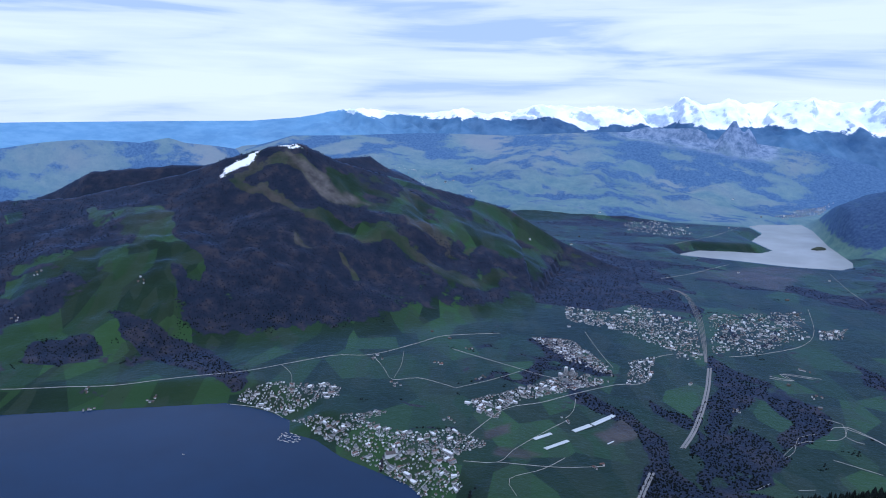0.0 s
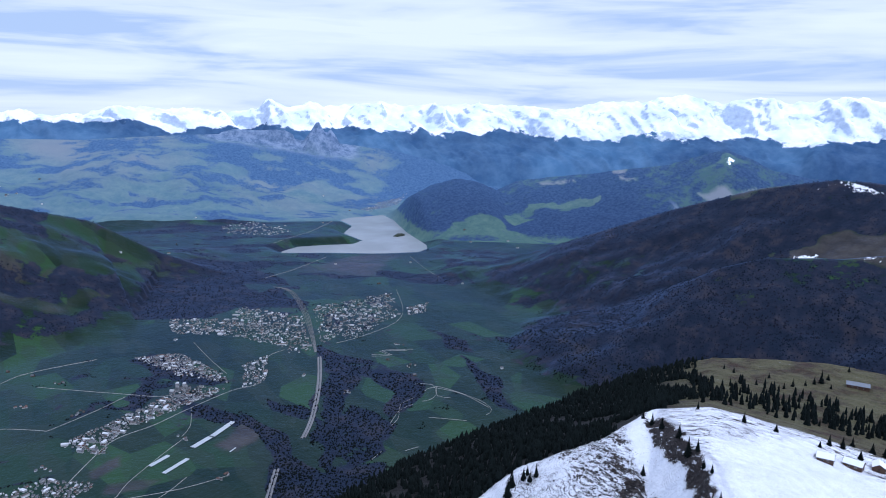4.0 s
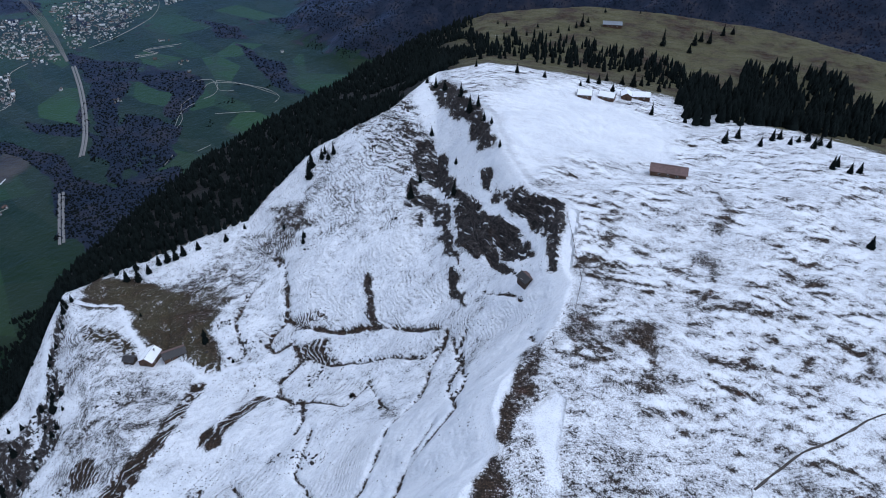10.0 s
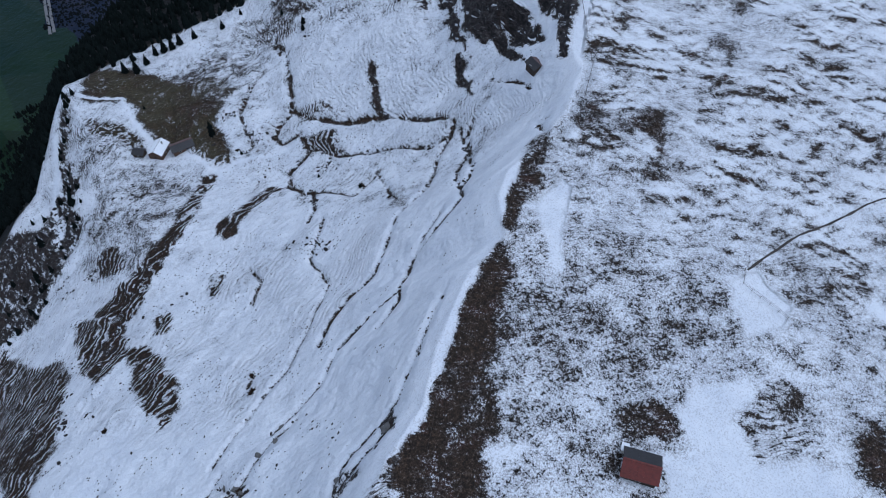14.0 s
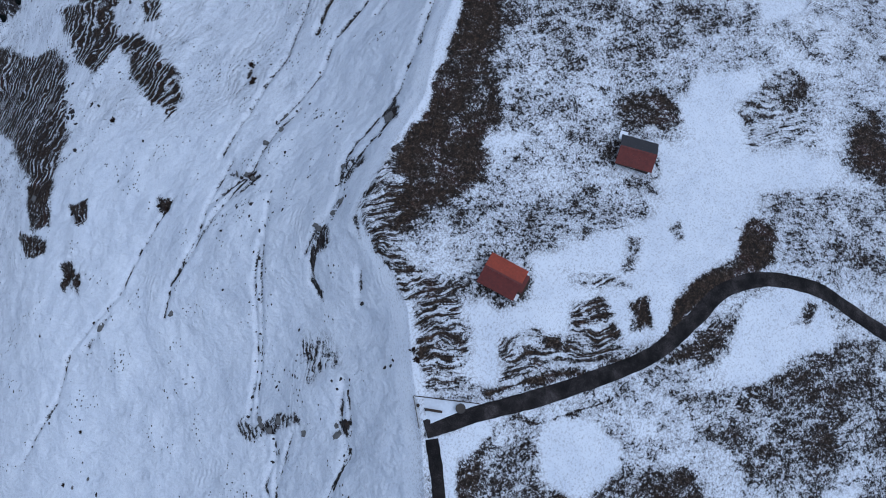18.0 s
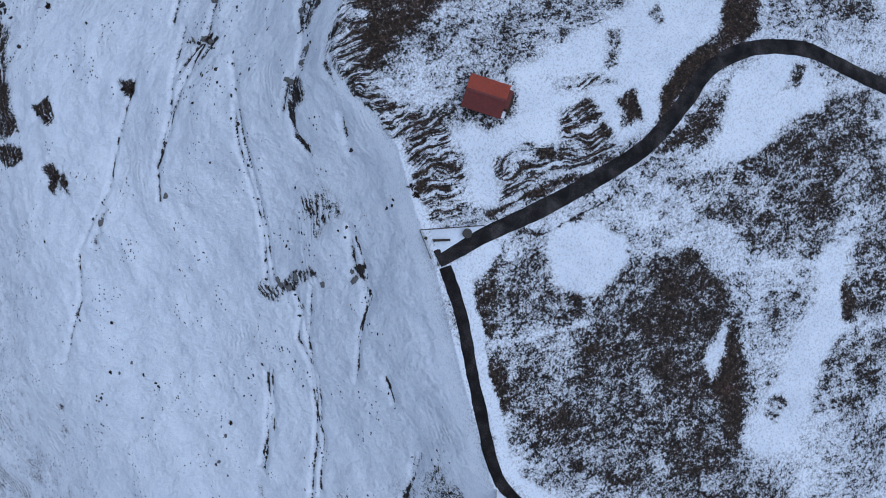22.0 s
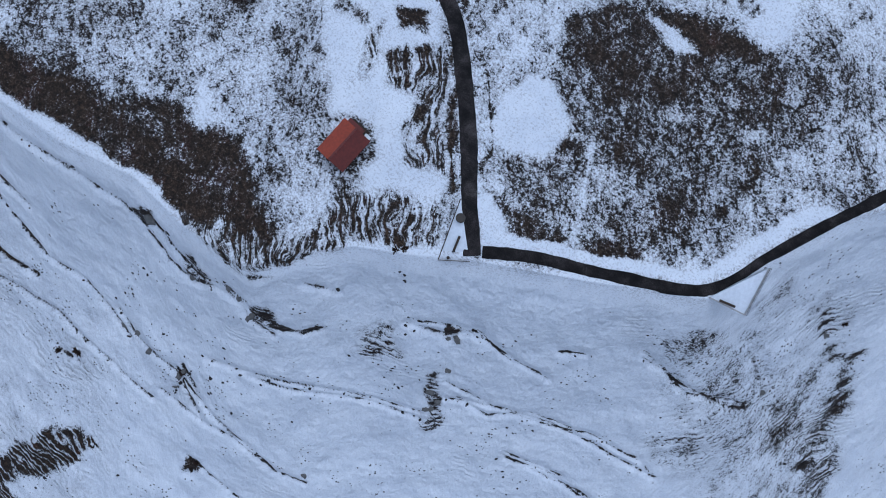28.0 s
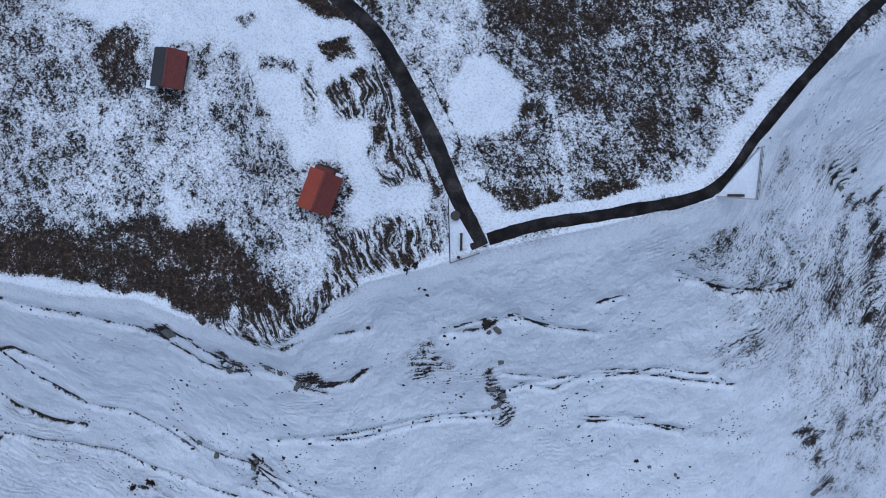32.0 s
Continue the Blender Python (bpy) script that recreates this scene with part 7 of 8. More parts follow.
fa, fr = rng_f.uniform(-14, 55, 38000), np.sqrt(rng_f.uniform(235 ** 2, 800 ** 2, 38000))
fx, fy = fr * np.sin(np.radians(fa)), fr * np.cos(np.radians(fa))
rim_there, out_there = np.interp(fa, RIM_AZ, RIM_R), np.interp(fa, OUT_AZ, OUT_R)
glade = grain_noise(fx, fy, 45, 61.0, 3)
keep = (fr > rim_there + 5 + 10 * (glade > 0.4)) & (fr < out_there + 190) & (glade < 0.62) & (fa < 50 + 4 * glade + 4 * (fr > 480))
fx, fy = fx[keep], fy[keep]
fz = np.maximum(near_surface(fx, fy), far_height(fx, fy))
stand("forest", np.stack([fx, fy, fz - 0.3], -1), 2.0, 7.5, NEEDLES, "dark spruce forest on the steep north flank", 5, 6, 3, 0.30)


# ---- bushes and boulders ----
def make_bush(seed):
    rng = random.Random(seed)
    bush = thing("bush", 0, 0, 0, 0, "leafless brown bush poking through the snow", "bush", "bushes on the slopes")
    bm = bmesh.new()
    for k in range(46):
        a, e, r = rng.uniform(0, 6.28), rng.uniform(0.25, 1.5), rng.uniform(0.5, 1.0)
        tip = Vector((math.cos(a) * math.cos(e) * r, math.sin(a) * math.cos(e) * r, math.sin(e) * r * 0.8))
        off = Vector((-math.sin(a), math.cos(a), 0)) * 0.06
        v = [bm.verts.new(q) for q in (off * 0.6, -off * 0.6, tip * 0.6 + off * 2.4, tip, tip * 0.55 - off * 2.4)]
        bm.faces.new((v[0], v[1], v[4], v[3], v[2]))
    part("crown", bm, TWIGS, bush)
    part("stem", drum(0.07, 0.04, -0.3, 0.5, 6), BARK, bush)
    return bush


bushes = [make_bush(k) for k in (1, 2, 3)]
bush_kinds = {"all": bushes, "fresh": list(bushes)}


def plant(*spots):
    for x, y, s in spots:
        rng = random.Random(int(x * 11 + y * 3))
        m = pose(x, y, near_z(x, y) - 0.1, 0, 0, rng.uniform(0, 360)) @ Matrix.Diagonal((s, s, s * 0.8, 1))
        if bush_kinds["fresh"]:
            bush_kinds["fresh"].pop().matrix_basis = m
        else:
            copy_thing(rng.choice(bush_kinds["all"]), m)


plant((-10.0, 87.9, 1.3), (-10.9, 90.9, 1.0), (-28.5, 111.6, 1.2), (-29.1, 115.6, 0.9), (-43.6, 118.9, 1.0), (-42.1, 102.3, 1.4), (-40.8, 97.8, 0.9), (9.5, 69.3, 1.2), (-68.0, 69.2, 0.7), (-81.0, 63.8, 0.7), (-70.1, 25.7, 0.8), (-59.4, 98.4, 0.6))
plant((-1.9, 125.0, 1.6), (29.6, 92.5, 1.5), (26.0, 168.6, 1.4), (108.7, 130.2, 1.6), (170.0, 225.5, 2.0), (186.9, 181.4, 1.5), (104.4, 200.0, 1.6), (102.3, 109.7, 1.0))
plant((66.7, 29.1, 0.5), (-65.1, -17.4, 0.5), (-62.1, -14.3, 0.5), (-74.1, 25.6, 0.7), (-82.6, 24.4, 0.6), (-67.7, -54.8, 1.2), (33.4, 97.7, 1.3), (2.1, 10.5, 0.9), (1.2, 9.0, 0.8), (-82.8, 20.3, 0.5))


def make_boulder(seed):
    rng = random.Random(seed)
    bm = bmesh.new()
    bmesh.ops.create_icosphere(bm, subdivisions=2, radius=1.0)
    for v in bm.verts:
        v.co *= 0.75 + 0.45 * noise.noise(v.co * 1.7 + Vector((seed * 5.1, 0, 0))) + rng.uniform(-0.05, 0.05)
        v.co.z = max(-0.35, round(v.co.z * 3.2) / 3.2 * 0.6 + v.co.z * 0.3)
    me = bpy.data.meshes.new("boulder")
    bm.to_mesh(me)
    bm.free()
    me.materials.append(STONE)
    return me


BOULDERS = [make_boulder(k) for k in range(5)]


def boulders(*spots):
    for x, y, s in spots:
        rng = random.Random(int(x * 5 + y * 17))
        ob = new("boulder", rng.choice(BOULDERS))
        ob.matrix_world = pose(x, y, near_z(x, y), rng.uniform(-12, 12), rng.uniform(-12, 12), rng.uniform(0, 360)) @ Matrix.Diagonal((s, s * rng.uniform(0.6, 0.9), s * 0.7, 1))
        tagged(ob, "grey limestone boulder breaking out of the snow", "boulder", "boulders on the steep face")


boulders((-19.0, 12.9, 1.2), (-18.0, 14.2, 0.8), (-23.9, 18.8, 1.0), (-29.5, 25.8, 1.3), (-29.6, 29.3, 1.0), (34.0, 44.5, 1.4), (21.7, 46.8, 1.0), (8.9, 42.9, 1.1), (12.7, 41.2, 0.9), (-81.3, 24.1, 0.8), (-74.1, 25.6, 0.7), (26.1, 74.6, 1.3), (17.8, 73.3, 1.2), (9.3, 71.3, 1.4), (-70.2, -32.3, 1.1), (-68.2, -51.0, 1.4), (-72.1, -50.7, 1.0), (-113.5, 0.4, 1.8), (-125.1, 5.3, 1.6), (-122.6, 10.4, 1.5))
boulders((-27.9, 66.0, 1.3), (-44.6, 82.7, 1.6), (-30.3, 28.2, 1.0), (-26.4, 25.5, 1.3), (8.7, 41.9, 1.2), (15.3, 41.0, 1.1), (34.3, 44.3, 1.5), (8.0, 75.1, 1.0), (9.3, 69.0, 1.3), (-45.6, 128.6, 1.2), (-74.7, 59.1, 0.6), (-79.5, 61.2, 0.6), (-11.4, 155.3, 1.8), (-34.5, 133.0, 1.8), (22.4, 71.5, 1.1))


# ---- tussocks of dead grass where the snow is thin ----
rng_g = np.random.default_rng(17)
gx, gy = rng_g.uniform(-75, 100, 90000), rng_g.uniform(-90, 80, 90000)
g_snow, g_comb, g_green, g_stone, g_cut, g_wood = cover_at(gx, gy)
gd, _, gside = to_line(gx, gy, BRINK)
road_d = np.minimum(to_line(gx, gy, [(-6.5, 0.6), (9.6, -10.8), (28.7, -22.1), (38.7, -24.4), (47.1, -25.6), (54.7, -30.6), (60.1, -39.3), (63, -57), (72, -100)])[0],
                    to_line(gx, gy, [(-7.0, -1.2), (-22.8, -16.0), (-34.8, -27.7), (-39.3, -55.2), (-53, -92)])[0])
huts_d = np.minimum(np.hypot(gx - 22, gy - 7), np.hypot(gx - 59, gy - 2.6))
want = (gside < 0) & (gd > 1.5) & (road_d > 2.4) & (huts_d > 4.4) & (rng_g.uniform(0, 1, 90000) < np.clip(0.95 - 1.35 * g_snow, 0, 0.9) * (0.5 + 0.5 * grain_noise(gx, gy, 5, 91.0, 3)))
gx, gy = gx[want], gy[want]
gz = near_surface(gx, gy)
TUSSOCK = simple("dead_grass_tussock", (0.028, 0.019, 0.012), 0.95, 1.1, 0.75)
stand("grass", np.stack([gx, gy, gz - 0.12], -1), 0.22, 0.5, TUSSOCK, "tussocks of dead brown grass poking through thin snow", 18, 5, 1, 0.55)

# ---- the low land: lanes, towns, woods ----
def low_surface(x, y):
    return far_height(np.asarray(x, float), np.asarray(y, float))


def lane(width, *pts):
    ribbon("road", pts, width * 0.52, LANE, low_surface, 0.7, 12.0, "pale country lane through the fields", "road", 3, 0.0, 0.5)


lane(1.6, (-658, 991), (-574, 1008), (-490, 1021), (-402, 1053), (-320, 1080), (-264, 1114), (-187, 1161), (-119, 1168), (-43, 1232), (9, 1277), (112, 1295))
lane(1.1, (-263, 1109), (-241, 1074), (-229, 1018), (-228, 991))
lane(1.2, (-118, 1163), (-94, 1103), (-76, 1055), (-36, 1063), (9, 1035), (22, 1024))
lane(1.0, (-66, 1185), (-67, 1115), (-75, 1062))
lane(1.1, (19, 1203), (67, 1160), (113, 1123), (164, 1081), (186, 1074))
lane(1.1, (22, 1024), (80, 1059), (129, 1097))
lane(1.1, (29, 800), (71, 798), (94, 831), (137, 879), (173, 915))
lane(1.0, (71, 798), (145, 788), (201, 792))
lane(1.0, (87, 722), (82, 759), (124, 783), (156, 812))
lane(2.0, (-35, 753), (-12, 777), (15, 829), (63, 911), (98, 957), (150, 977), (206, 1013), (275, 1050), (324, 1063), (366, 1165), (410, 1194))
lane(1.5, (277, 1311), (281, 1202), (288, 1122))
lane(1.4, (800, 1494), (730, 1331), (666, 1247), (572, 1199), (506, 1183))
lane(1.5, (-324, 999), (-259, 980), (-216, 941))
lane(1.2, (206, 1013), (191, 951), (174, 924))
lane(1.2, (554, 1746), (665, 1819), (795, 1923))
lane(1.1, (528, 897), (561, 909), (589, 832), (585, 792), (568, 782))
lane(1.0, (561, 909), (543, 881), (525, 869), (511, 869))
lane(1.0, (508, 887), (478, 876), (453, 836), (433, 819))
lane(1.0, (537, 1095), (569, 1077), (564, 1106), (617, 1084))
lane(1.0, (491, 815), (532, 779))
lane(1.0, (1029, 1836), (983, 1671), (960, 1553))
lane(1.0, (363, 742), (387, 758))
lane(1.0, (413, 743), (433, 744))
lane(1.0, (433, 824), (467, 858), (493, 866))
lane(1.0, (536, 935), (559, 918), (543, 876), (556, 859))
lane(1.0, (533, 1087), (565, 1076), (558, 1104), (603, 1084))
lane(1.0, (554, 908), (579, 866), (586, 801))
lane(1.2, (728, 2207), (910, 2363), (1088, 2562))
for off in (-2.2, 2.2):
    ribbon("road", [(451 + off, 1128), (417 + off, 1043), (379 + off, 960), (341 + off, 887), (312 + off, 842)], 3.2, TAR, low_surface, 1.2, 10.0, "grey motorway carriageway", "road", 3, 0.0, 0.8)
    ribbon("road", [(254 + off, 778), (228 + off, 727), (205 + off, 680)], 3.0, TAR, low_surface, 1.2, 10.0, "grey motorway carriageway", "road", 3, 0.0, 0.8)
for off in (-5.5, -3.0, -1.0, 1.2, 3.4):
    ribbon("railway", [(543 + off * 0.3, 1650), (566 + off, 1592), (537 + off * 1.3, 1430), (497 + off, 1285), (455 + off * 0.4, 1154)], 0.9, TAR, low_surface, 0.8, 14.0, "pale grey ballast track of the rail yard", "railway", 3, 0.0, 0.5)

WALLS = [simple("white_render", (0.64, 0.64, 0.64), 0.9, 0.4, 0.08), simple("cream_render", (0.48, 0.46, 0.43), 0.9, 0.4, 0.08), simple("grey_render", (0.42, 0.42, 0.42), 0.9, 0.4, 0.1), simple("timber_wall", (0.10, 0.080, 0.068), 0.9, 0.4, 0.2)]
ROOFS = [simple("brown_tiles", (0.075, 0.066, 0.064), 0.85, 0.6, 0.25), simple("grey_tiles", (0.11, 0.115, 0.125), 0.85, 0.6, 0.25), simple("red_tiles", (0.11, 0.066, 0.055), 0.85, 0.6, 0.25), simple("pale_flat_roof", (0.55, 0.56, 0.58), 0.85, 0.6, 0.15)]


def town_mesh(name, hs, mat_index, label):
    """Houses in one mesh: gabled bodies, walls and roofs of mixed colours."""
    verts, faces, mats = [], [], []
    for (x, y, z, az, L, W, h, rise, wm, rm) in hs:
        c, s = math.cos(az), math.sin(az)
        b = len(verts)
        w, l, o = W / 2, L / 2, 0.25
        loc = [(-w, -l, -2), (w, -l, -2), (w, l, -2), (-w, l, -2), (-w, -l, h), (w, -l, h), (w, l, h), (-w, l, h), (0, -l, h + rise), (0, l, h + rise),
               (-w - o, -l - o, h - 0.15), (w + o, -l - o, h - 0.15), (w + o, l + o, h - 0.15), (-w - o, l + o, h - 0.15), (0, -l - o, h + rise + 0.15), (0, l + o, h + rise + 0.15)]
        verts += [(x + c * p - s * q, y + s * p + c * q, z + r) for p, q, r in loc]
        for f, m in (((0, 1, 5, 8, 4), wm), ((1, 2, 6, 5), wm), ((2, 3, 7, 9, 6), wm), ((3, 0, 4, 7), wm), ((11, 12, 15, 14), rm), ((13, 10, 14, 15), rm), ((10, 13, 12, 11), rm)):
            faces.append(tuple(b + k for k in f))
            mats.append(m)
    me = bpy.data.meshes.new(name)
    me.from_pydata(verts, [], faces)
    for m in WALLS + ROOFS:
        me.materials.append(m)
    me.polygons.foreach_set("material_index", np.array(mats, np.int32))
    return tagged(new(name, me), label, "houses", kind="stuff")


def village_house():
    """A small white house with its roof, storeys of windows and a chimney."""
    made = []
    for k, (wm, rm) in enumerate(((0, 0), (0, 1), (1, 0), (2, 2), (3, 1), (0, 3))):
        hut = thing("village_house", 0, 0, 0, 0, ("white rendered village house with a brown tiled roof", "white rendered village house with a grey tiled roof", "cream village house with a brown tiled roof",
                                                   "grey village house with a red tiled roof", "timber village house with a grey roof", "white block of flats with a pale roof")[k], "house", "houses of the lakeside village")
        L, W, h, rise = (4.2, 3.0, 2.0, 1.3) if k < 5 else (7.0, 4.0, 4.2, 0.5)
        bm = bmesh.new()
        gable(bm, L, W, h, rise, 0.3)
        bmesh.ops.recalc_face_normals(bm, faces=bm.faces[:])
        wall = part("wall", bm, WALLS[wm], hut)
        for sgn in (-1, 1):
            part("roof", roof_slope(L, W, h, rise, 0.3, 0.12, sgn), ROOFS[rm], hut)
        for s in (-1, 1):
            part("window", box(s * (W / 2 + 0.02), 0, h * 0.62, 0.06, L * 0.7, 0.34), GLASS, wall)
        made.append(hut)
    return made


VILLAGE = village_house()
village_fresh = list(VILLAGE)
REST = []
rng_t = random.Random(77)


def town(n, *poly):
    """Houses in rows within an area of the plan."""
    p = np.array(poly, float)
    cx, cy = p.mean(0)
    main = math.atan2(p[:, 1].max() - p[:, 1].min(), p[:, 0].max() - p[:, 0].min())
    spots, tries = [], 0
    cell = {}
    while len(spots) < n * 2.3 and tries < n * 30:
        tries += 1
        x, y = rng_t.uniform(p[:, 0].min(), p[:, 0].max()), rng_t.uniform(p[:, 1].min(), p[:, 1].max())
        key = (int(x // 3.2), int(y // 3.2))
        if key in cell or not inside(np.array([x]), np.array([y]), poly)[0]:
            continue
        cell[key] = True
        spots.append((x, y))
    xs, ys = np.array([s[0] for s in spots]), np.array([s[1] for s in spots])
    zs = low_surface(xs, ys)
    far = math.hypot(cx, cy)
    for k, (x, y, z) in enumerate(zip(xs, ys, zs)):
        if z < -0.5:
            continue
        az = main + 0.5 * float(grain_noise(np.array([x]), np.array([y]), 60, 71.0, 2)[0]) + (math.pi / 2 if rng_t.random() < 0.4 else 0)
        if far < 1000 and k < 150:
            m = pose(x, y, max(z, 0.5), 0, 0, math.degrees(az)) @ Matrix.Diagonal((rng_t.uniform(0.40, 0.62), rng_t.uniform(0.42, 0.80), rng_t.uniform(0.5, 0.75), 1))
            if village_fresh:
                village_fresh.pop().matrix_basis = m
            else:
                copy_thing(rng_t.choice(VILLAGE), m)
        else:
            big = rng_t.random() < 0.10
            L, W = (rng_t.uniform(5, 9), rng_t.uniform(3, 4.5)) if big else (rng_t.uniform(1.7, 2.9), rng_t.uniform(1.3, 1.9))
            h = rng_t.uniform(2.0, 3.2) if big else rng_t.uniform(0.9, 1.5)
            REST.append((x, y, max(z, 0.5), az, L, W, h, 0.4 if big else rng_t.uniform(0.6, 1.0), rng_t.choice((0, 0, 1, 2, 2)), 4 + rng_t.choice((0, 1, 1, 1, 2, 3, 3 if big else 1))))


town(150, (-306, 1028), (-247, 1038), (-153, 1031), (-151, 988), (-198, 965), (-230, 961), (-308, 1005))
town(430, (-214, 944), (-142, 924), (-72, 942), (-100, 905), (-44, 873), (16, 884), (67, 845), (15, 814), (28, 742), (2, 741), (-25, 750), (-54, 788), (-112, 840), (-165, 895))
town(240, (33, 973), (141, 1040), (214, 1106), (269, 1061), (200, 1023), (99, 966), (79, 920), (56, 937))
town(400, (268, 1487), (375, 1424), (422, 1512), (511, 1372), (450, 1167), (411, 1166), (408, 1222), (348, 1312), (251, 1383))
town(300, (561, 1432), (777, 1471), (701, 1295), (562, 1198), (481, 1196))
town(180, (169, 1274), (241, 1261), (283, 1122), (279, 1085), (213, 1158))
town(60, (318, 1149), (375, 1178), (333, 1064), (293, 1050))
town(120, (667, 2620), (804, 2656), (867, 2404), (770, 2343), (644, 2446))
town(150, (1326, 2815), (1497, 2935), (1699, 3057), (1530, 2860), (1353, 2772))
town(40, (741, 1332), (809, 1354), (758, 1282), (714, 1279))
town(90, (-2219, 3624), (-2293, 4131), (-2228, 4398), (-2010, 3779), (-2053, 3392))
town(40, (-205, 2682), (-231, 3365), (60, 3100), (-14, 3027))
for fx0, fy0 in ((-109, 1149), (-6, 1131), (49, 1198), (63, 1065), (-71, 1037), (12, 914), (-139, 903), (427, 962), (194, 792), (174, 918), (-532, 1009), (-760, 1296), (-567, 1291), (604, 1120), (570, 1009), (-735, 1174), (-516, 975), (-434, 999)):
    for q in range(5):
        x, y = fx0 + rng_t.uniform(-9, 9), fy0 + rng_t.uniform(-9, 9)
        REST.append((x, y, max(0.5, float(low_surface(np.array([x]), np.array([y]))[0])), rng_t.uniform(0, 3), rng_t.uniform(2.4, 4.2), 2.2, 1.5, 0.9, rng_t.choice((0, 2, 3)), 4 + rng_t.choice((0, 1, 2))))
for q in range(150):
    r, a = rng_t.uniform(1100, 3600), rng_t.uniform(-32, 42)
    x, y = polar(a, r)
    z = float(low_surface(np.array([x]), np.array([y]))[0])
    if 2 < z < 150 and far_cover(np.array([x]), np.array([y]), np.array([z]))["wood"][0] < 0.4:
        REST.append((x, y, z, rng_t.uniform(0, 3), rng_t.uniform(3.5, 6) * (1 + r / 5000), 3.2 * (1 + r / 5000), 2.4, 1.3, rng_t.choice((0, 0, 3)), 4 + rng_t.choice((0, 1))))
town_mesh("town_houses", REST, 0, "many small white and brown houses of the valley towns")

# long pale greenhouses, tower blocks, church, red barn
FOIL = simple("greenhouse_foil", (0.42, 0.45, 0.48), 0.4, 0.6, 0.08)


def greenhouse(x0, y0, x1, y1, w, n):
    mx, my = (x0 + x1) / 2, (y0 + y1) / 2
    z = float(low_surface(np.array([mx]), np.array([my]))[0])
    L = math.hypot(x1 - x0, y1 - y0)
    g = thing("greenhouse", mx, my, z, math.degrees(math.atan2(x1 - x0, y1 - y0)), "long pale foil greenhouse among the fields", "greenhouse", "greenhouses in the fields")
    for k in range(n):
        cx = (k - (n - 1) / 2) * w
        bm = bmesh.new()
        for a in range(7):
            q0 = math.pi * a / 6
            for s in (-1, 1):
                bm.verts.new((cx - math.cos(q0) * w * 0.48, s * L / 2, -1 + (1.6 + 0.8 * math.sin(q0))))
        bm.verts.ensure_lookup_table()
        for a in range(6):
            bm.faces.new((bm.verts[2 * a], bm.verts[2 * a + 1], bm.verts[2 * a + 3], bm.verts[2 * a + 2]))
        bm.faces.new([bm.verts[2 * a] for a in range(7)])
        bm.faces.new([bm.verts[2 * a + 1] for a in range(6, -1, -1)])
        bmesh.ops.recalc_face_normals(bm, faces=bm.faces[:])
        part("tunnel", bm, FOIL, g)


greenhouse(179, 885, 206, 904, 4, 2)
greenhouse(209, 905, 245, 936, 4, 2)
greenhouse(134, 834, 167, 857, 3, 2)
greenhouse(123, 860, 148, 877, 3, 2)
greenhouse(217, 850, 227, 858, 2, 1)
for tx, ty in ((202, 1085), (211, 1079)):
    tz = float(low_surface(np.array([tx]), np.array([ty]))[0])
    tower = thing("tower_block", tx, ty, tz, 20, "tall pale tower block at the edge of town", "building", "twin tower blocks")
    part("wall", box(0, 0, 6.5, 5, 5, 15), WALLS[2], tower)
    part("roof", box(0, 0, 14.3, 4.4, 4.4, 0.8), ROOFS[3], tower)
    for fl in range(6):
        part("window_band", box(0, 0, 2.2 + fl * 2.0, 5.06, 5.06, 0.7), GLASS, tower)
cz = float(low_surface(np.array([-63.0]), np.array([827.0]))[0])
church = thing("church", -63, 827, cz, 70, "white village church with a long brown roof", "church")
bm = bmesh.new()
gable(bm, 13, 6, 4.5, 3, 0.3)
part("wall", bm, WALLS[0], church)
for sgn in (-1, 1):
    part("roof", roof_slope(13, 6, 4.5, 3, 0.3, 0.15, sgn), ROOFS[0], church)
spire = part("tower", box(0, 8, 5, 3, 3, 12), WALLS[0], church)
part("spire", drum(2.2, 0.05, 11, 17, 8, 0, 8), ROOFS[1], spire)

# harbour and a boat on the lake, wooded islet
harbour = thing("jetty", -205, 892, 0.0, 40, "pale harbour mole with berths", "jetty")
for ang in range(9):
    a = radians(-60 + ang * 30)
    part("plank", box(16 * math.cos(a), 11 * math.sin(a), 0.25, 4.6, 1.2, 0.5), LANE, harbour)
boat_proto = None
for q in range(26):
    bx, by = -206 + rng_t.uniform(-15, 15), 890 + rng_t.uniform(-11, 9)
    if boat_proto is None:
        boat_proto = thing("boat", bx, by, 0.05, 30, "small white boat moored in the harbour", "boat", "boats in the harbour")
        bm = bmesh.new()
        pts = [(-0.5, -1.4), (0.5, -1.4), (0.6, 0.2), (0, 1.8), (-0.6, 0.2)]
        low = [bm.verts.new((a * 0.7, b * 0.9, 0)) for a, b in pts]
        top = [bm.verts.new((a, b, 0.6)) for a, b in pts]
        bm.faces.new(top)
        bm.faces.new(low[::-1])
        for i in range(5):
            bm.faces.new((low[i], low[(i + 1) % 5], top[(i + 1) % 5], top[i]))
        part("hull", bm, WALLS[0], boat_proto)
        part("cabin", box(0, -0.2, 0.8, 0.7, 1.0, 0.5, 0.05), GLASS, boat_proto)
    else:
        copy_thing(boat_proto, pose(bx, by, 0.05, 0, 0, rng_t.uniform(0, 360)))
tagged(copy_thing(boat_proto, pose(-331, 841, 0.05, 0, 0, 80)), "small white boat out on the open lake")
bm = bmesh.new()
bmesh.ops.create_uvsphere(bm, u_segments=20, v_segments=10, radius=1.0)
for v in bm.verts:
    v.co = Vector((v.co.x * 16, v.co.y * 30, v.co.z * 10)) * (1 + 0.25 * noise.noise(v.co * 2.2))
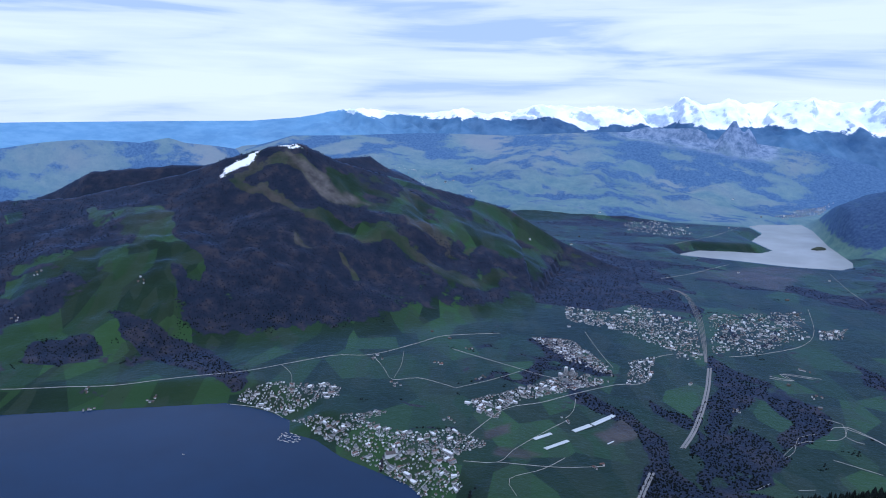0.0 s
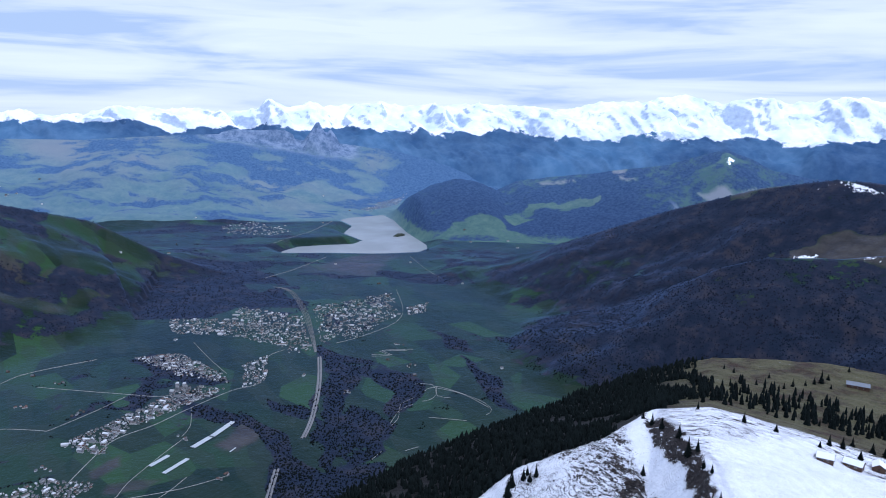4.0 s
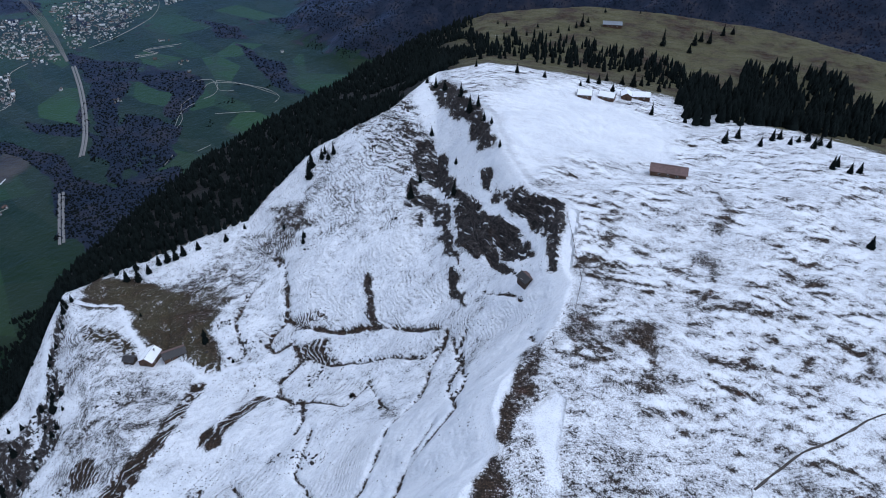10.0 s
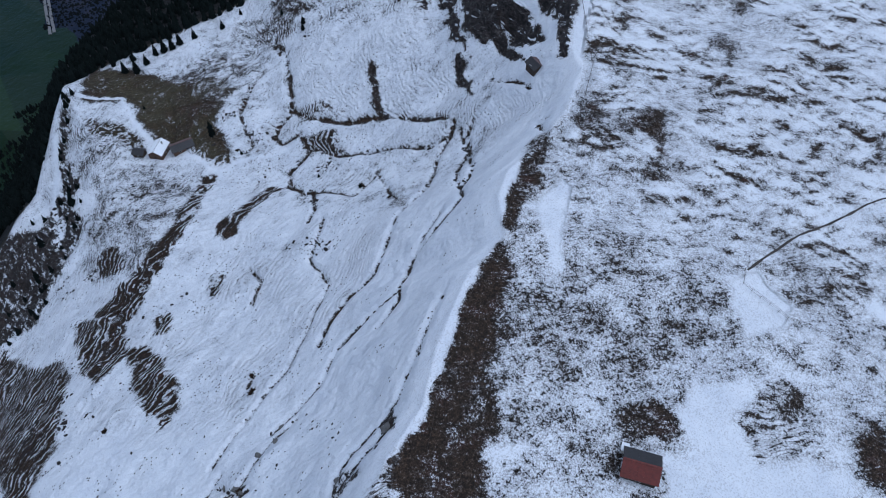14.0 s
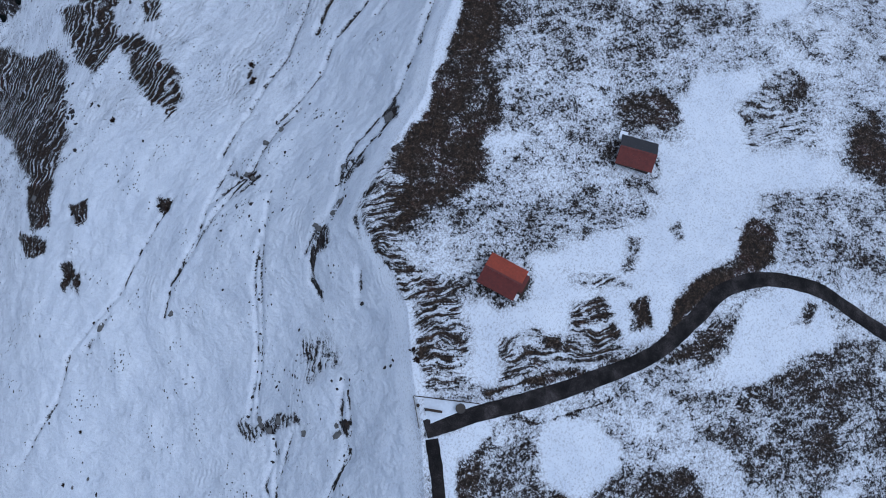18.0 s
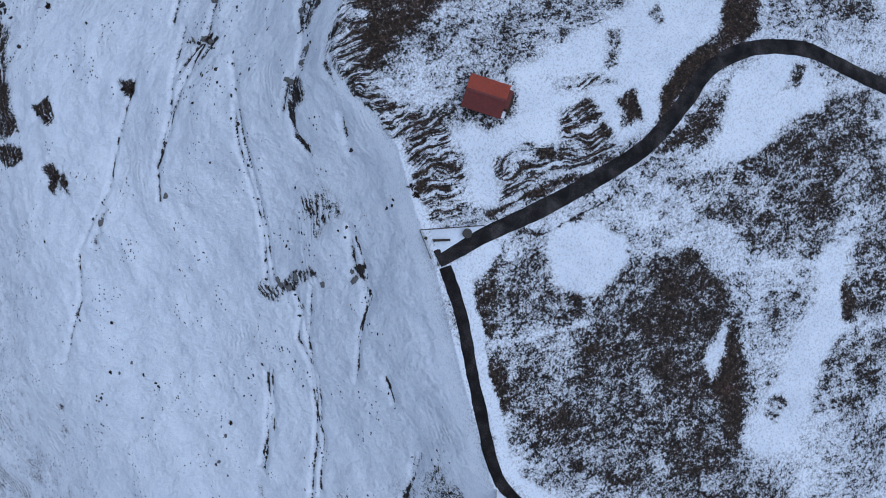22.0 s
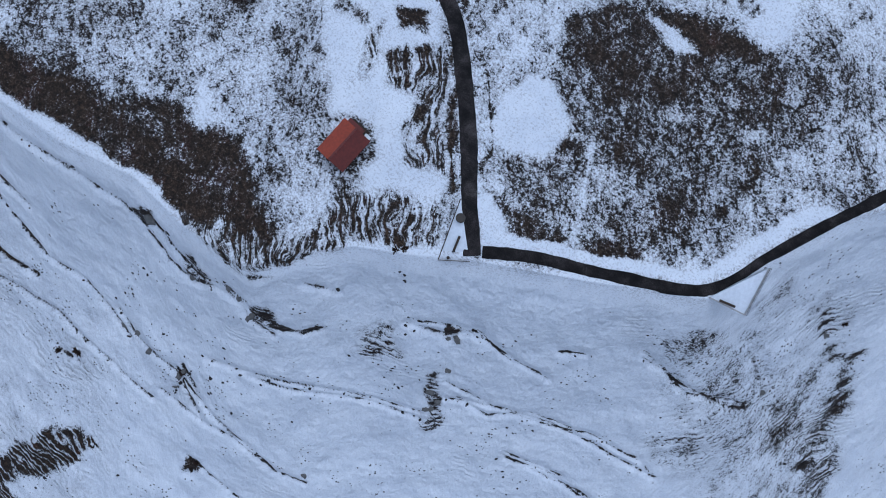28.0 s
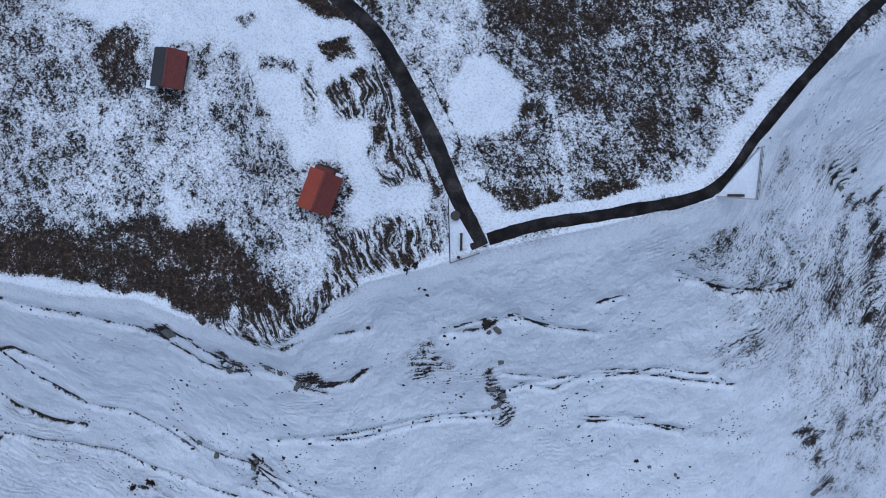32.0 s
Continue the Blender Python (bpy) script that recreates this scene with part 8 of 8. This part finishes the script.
islet = part("islet", bm, simple("islet_woods", (0.022, 0.030, 0.018), 0.95, 0.15, 0.5), None, "", True)
islet.matrix_world = pose(1221, 2260, -2, 0, 0, -60)
tagged(islet, "small dark wooded islet in the pale lake", "island", kind="structure")

# woods of the low land
rng_w = np.random.default_rng(9)
N_WOOD = 190000
wa = rng_w.uniform(-36, 84, N_WOOD)
wr = np.exp(rng_w.uniform(math.log(620), math.log(2900), N_WOOD))
wx, wy = wr * np.sin(np.radians(wa)), wr * np.cos(np.radians(wa))
wz = low_surface(wx, wy)
kinds = far_cover(wx, wy, wz)
lines = grain_noise(wx, wy, 33, 15.5, 3)
ok = (kinds["wood"] + 0.30 * lines > 0.54) & (wz > 0.5) & (near_height(wx, wy) < wz) & (kinds["snow"] < 0.7) & (wr < seam(wa) - 5)
wx, wy, wz, wr = wx[ok], wy[ok], wz[ok], wr[ok]
# mountain woods carry haze as a blue tint; the nearer ravine woods do not
WOODS = simple("hazy_far_woods", (0.0100, 0.0150, 0.0265), 0.95, 0.02, 0.6, gloss=0.03)
LEAFLESS = simple("hazy_leafless_woods", (0.0120, 0.0130, 0.0215), 0.95, 0.03, 0.5, gloss=0.03)
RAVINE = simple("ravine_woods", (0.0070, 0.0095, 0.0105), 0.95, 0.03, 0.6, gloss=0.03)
# a trace of the blue haze sheen on the mountain woods
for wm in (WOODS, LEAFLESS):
    haze_sheen(wm.node_tree.nodes["Principled BSDF"], 0.03)
mixed_wood = grain_noise(wx, wy, 140, 81.0, 3) + rng_w.uniform(-0.5, 0.5, len(wx)) > 0.25
# low woods within 1330 m keep the darker colour without haze
ravine = (wr < 1330) & (wz < 60)
for sel, mat, text in ((~mixed_wood & ~ravine, WOODS, "dark conifer woods of the mountainsides, tinted blue for haze"), (mixed_wood & ~ravine, LEAFLESS, "leafless winter woods of the mountainsides, tinted blue for haze"),
                       (ravine, RAVINE, "dark woods of the nearer valley ravines, without the haze tint")):
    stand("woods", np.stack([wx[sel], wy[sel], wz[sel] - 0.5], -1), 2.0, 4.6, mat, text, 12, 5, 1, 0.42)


# ---- loose stones and turf clods on the snow face and in the gullies ----
def chips(name, x, y, size, mat, label, seed):
    """Many small uneven lumps in one mesh, half sunk in the snow."""
    rng = np.random.default_rng(seed)
    n, k = len(x), 6
    z = near_surface(x, y)
    ring = np.arange(k) / k * 2 * np.pi + rng.uniform(0, 6.28, (n, 1))
    long, turn = rng.uniform(1.0, 2.2, (n, 1)), rng.uniform(0, 3.14, (n, 1))

    def loop(scale, up):
        jag = scale * size[:, None] * rng.uniform(0.6, 1.25, (n, k))
        u, v = jag * np.cos(ring) * long, jag * np.sin(ring)
        px, py = x[:, None] + u * np.cos(turn) - v * np.sin(turn), y[:, None] + u * np.sin(turn) + v * np.cos(turn)
        return np.stack([px, py, z[:, None] + up * size[:, None] * rng.uniform(0.7, 1.3, (n, k))], -1)
    v = np.concatenate([loop(1.0, -0.25), loop(0.62, 0.45)], 1).reshape(-1, 3)
    faces = []
    for b in range(0, n * 2 * k, 2 * k):
        faces += [(b + i, b + (i + 1) % k, b + k + (i + 1) % k, b + k + i) for i in range(k)]
        faces.append(tuple(range(b + k, b + 2 * k)))
    me = bpy.data.meshes.new(name)
    me.from_pydata(v.tolist(), [], faces)
    me.materials.append(mat)
    return tagged(new(name, me), label, "stones", kind="stuff")


DARK_STONE = simple("wet_dark_stone", (0.040, 0.036, 0.036), 0.9, 3.0, 0.6, gloss=0.1)
rng_c = np.random.default_rng(23)
cx, cy = rng_c.uniform(-120, 60, 110000), rng_c.uniform(-110, 130, 110000)
c_d, _, c_side = to_line(cx, cy, BRINK)
keep = (c_d * c_side > 1.5) & (np.hypot(cx, cy) < 150)
cx, cy = cx[keep], cy[keep]
c_cut = cover_at(cx, cy)[4]
clump = step(0.30, 0.60, grain_noise(cx, cy, 7, 91.0, 3)) * step(0.05, 0.45, grain_noise(cx, cy, 32, 92.0, 3))
keep = rng_c.uniform(0, 1, len(cx)) < 0.07 * step(0.25, 0.7, c_cut) + 0.12 * clump
cx, cy = cx[keep], cy[keep]
chips("loose_stones", cx, cy, 0.06 + 0.34 * rng_c.uniform(0, 1, len(cx)) ** 2.5, DARK_STONE, "dark stones and turf clods breaking through the snow face", 24)
cx, cy = rng_c.uniform(-60, 260, 120000), rng_c.uniform(60, 300, 120000)
c_d, _, c_side = to_line(cx, cy, BRINK)
c_cover = cover_at(cx, cy)
keep = (c_d * c_side > 3) & (np.hypot(cx, cy) > 130) & (c_cover[5] < 0.1)
clump = step(0.35, 0.65, grain_noise(cx, cy, 9, 93.0, 3)) * step(0.10, 0.5, grain_noise(cx, cy, 45, 94.0, 3))
keep &= rng_c.uniform(0, 1, len(cx)) < 0.14 * step(0.3, 0.9, c_cover[4]) + 0.22 * clump + 0.25 * (c_cover[3] > 0.5)
cx, cy = cx[keep], cy[keep]
chips("loose_stones", cx, cy, 0.18 + 0.55 * rng_c.uniform(0, 1, len(cx)) ** 2.5, DARK_STONE, "dark stones and low scrub along the gullies of the bowl", 25)
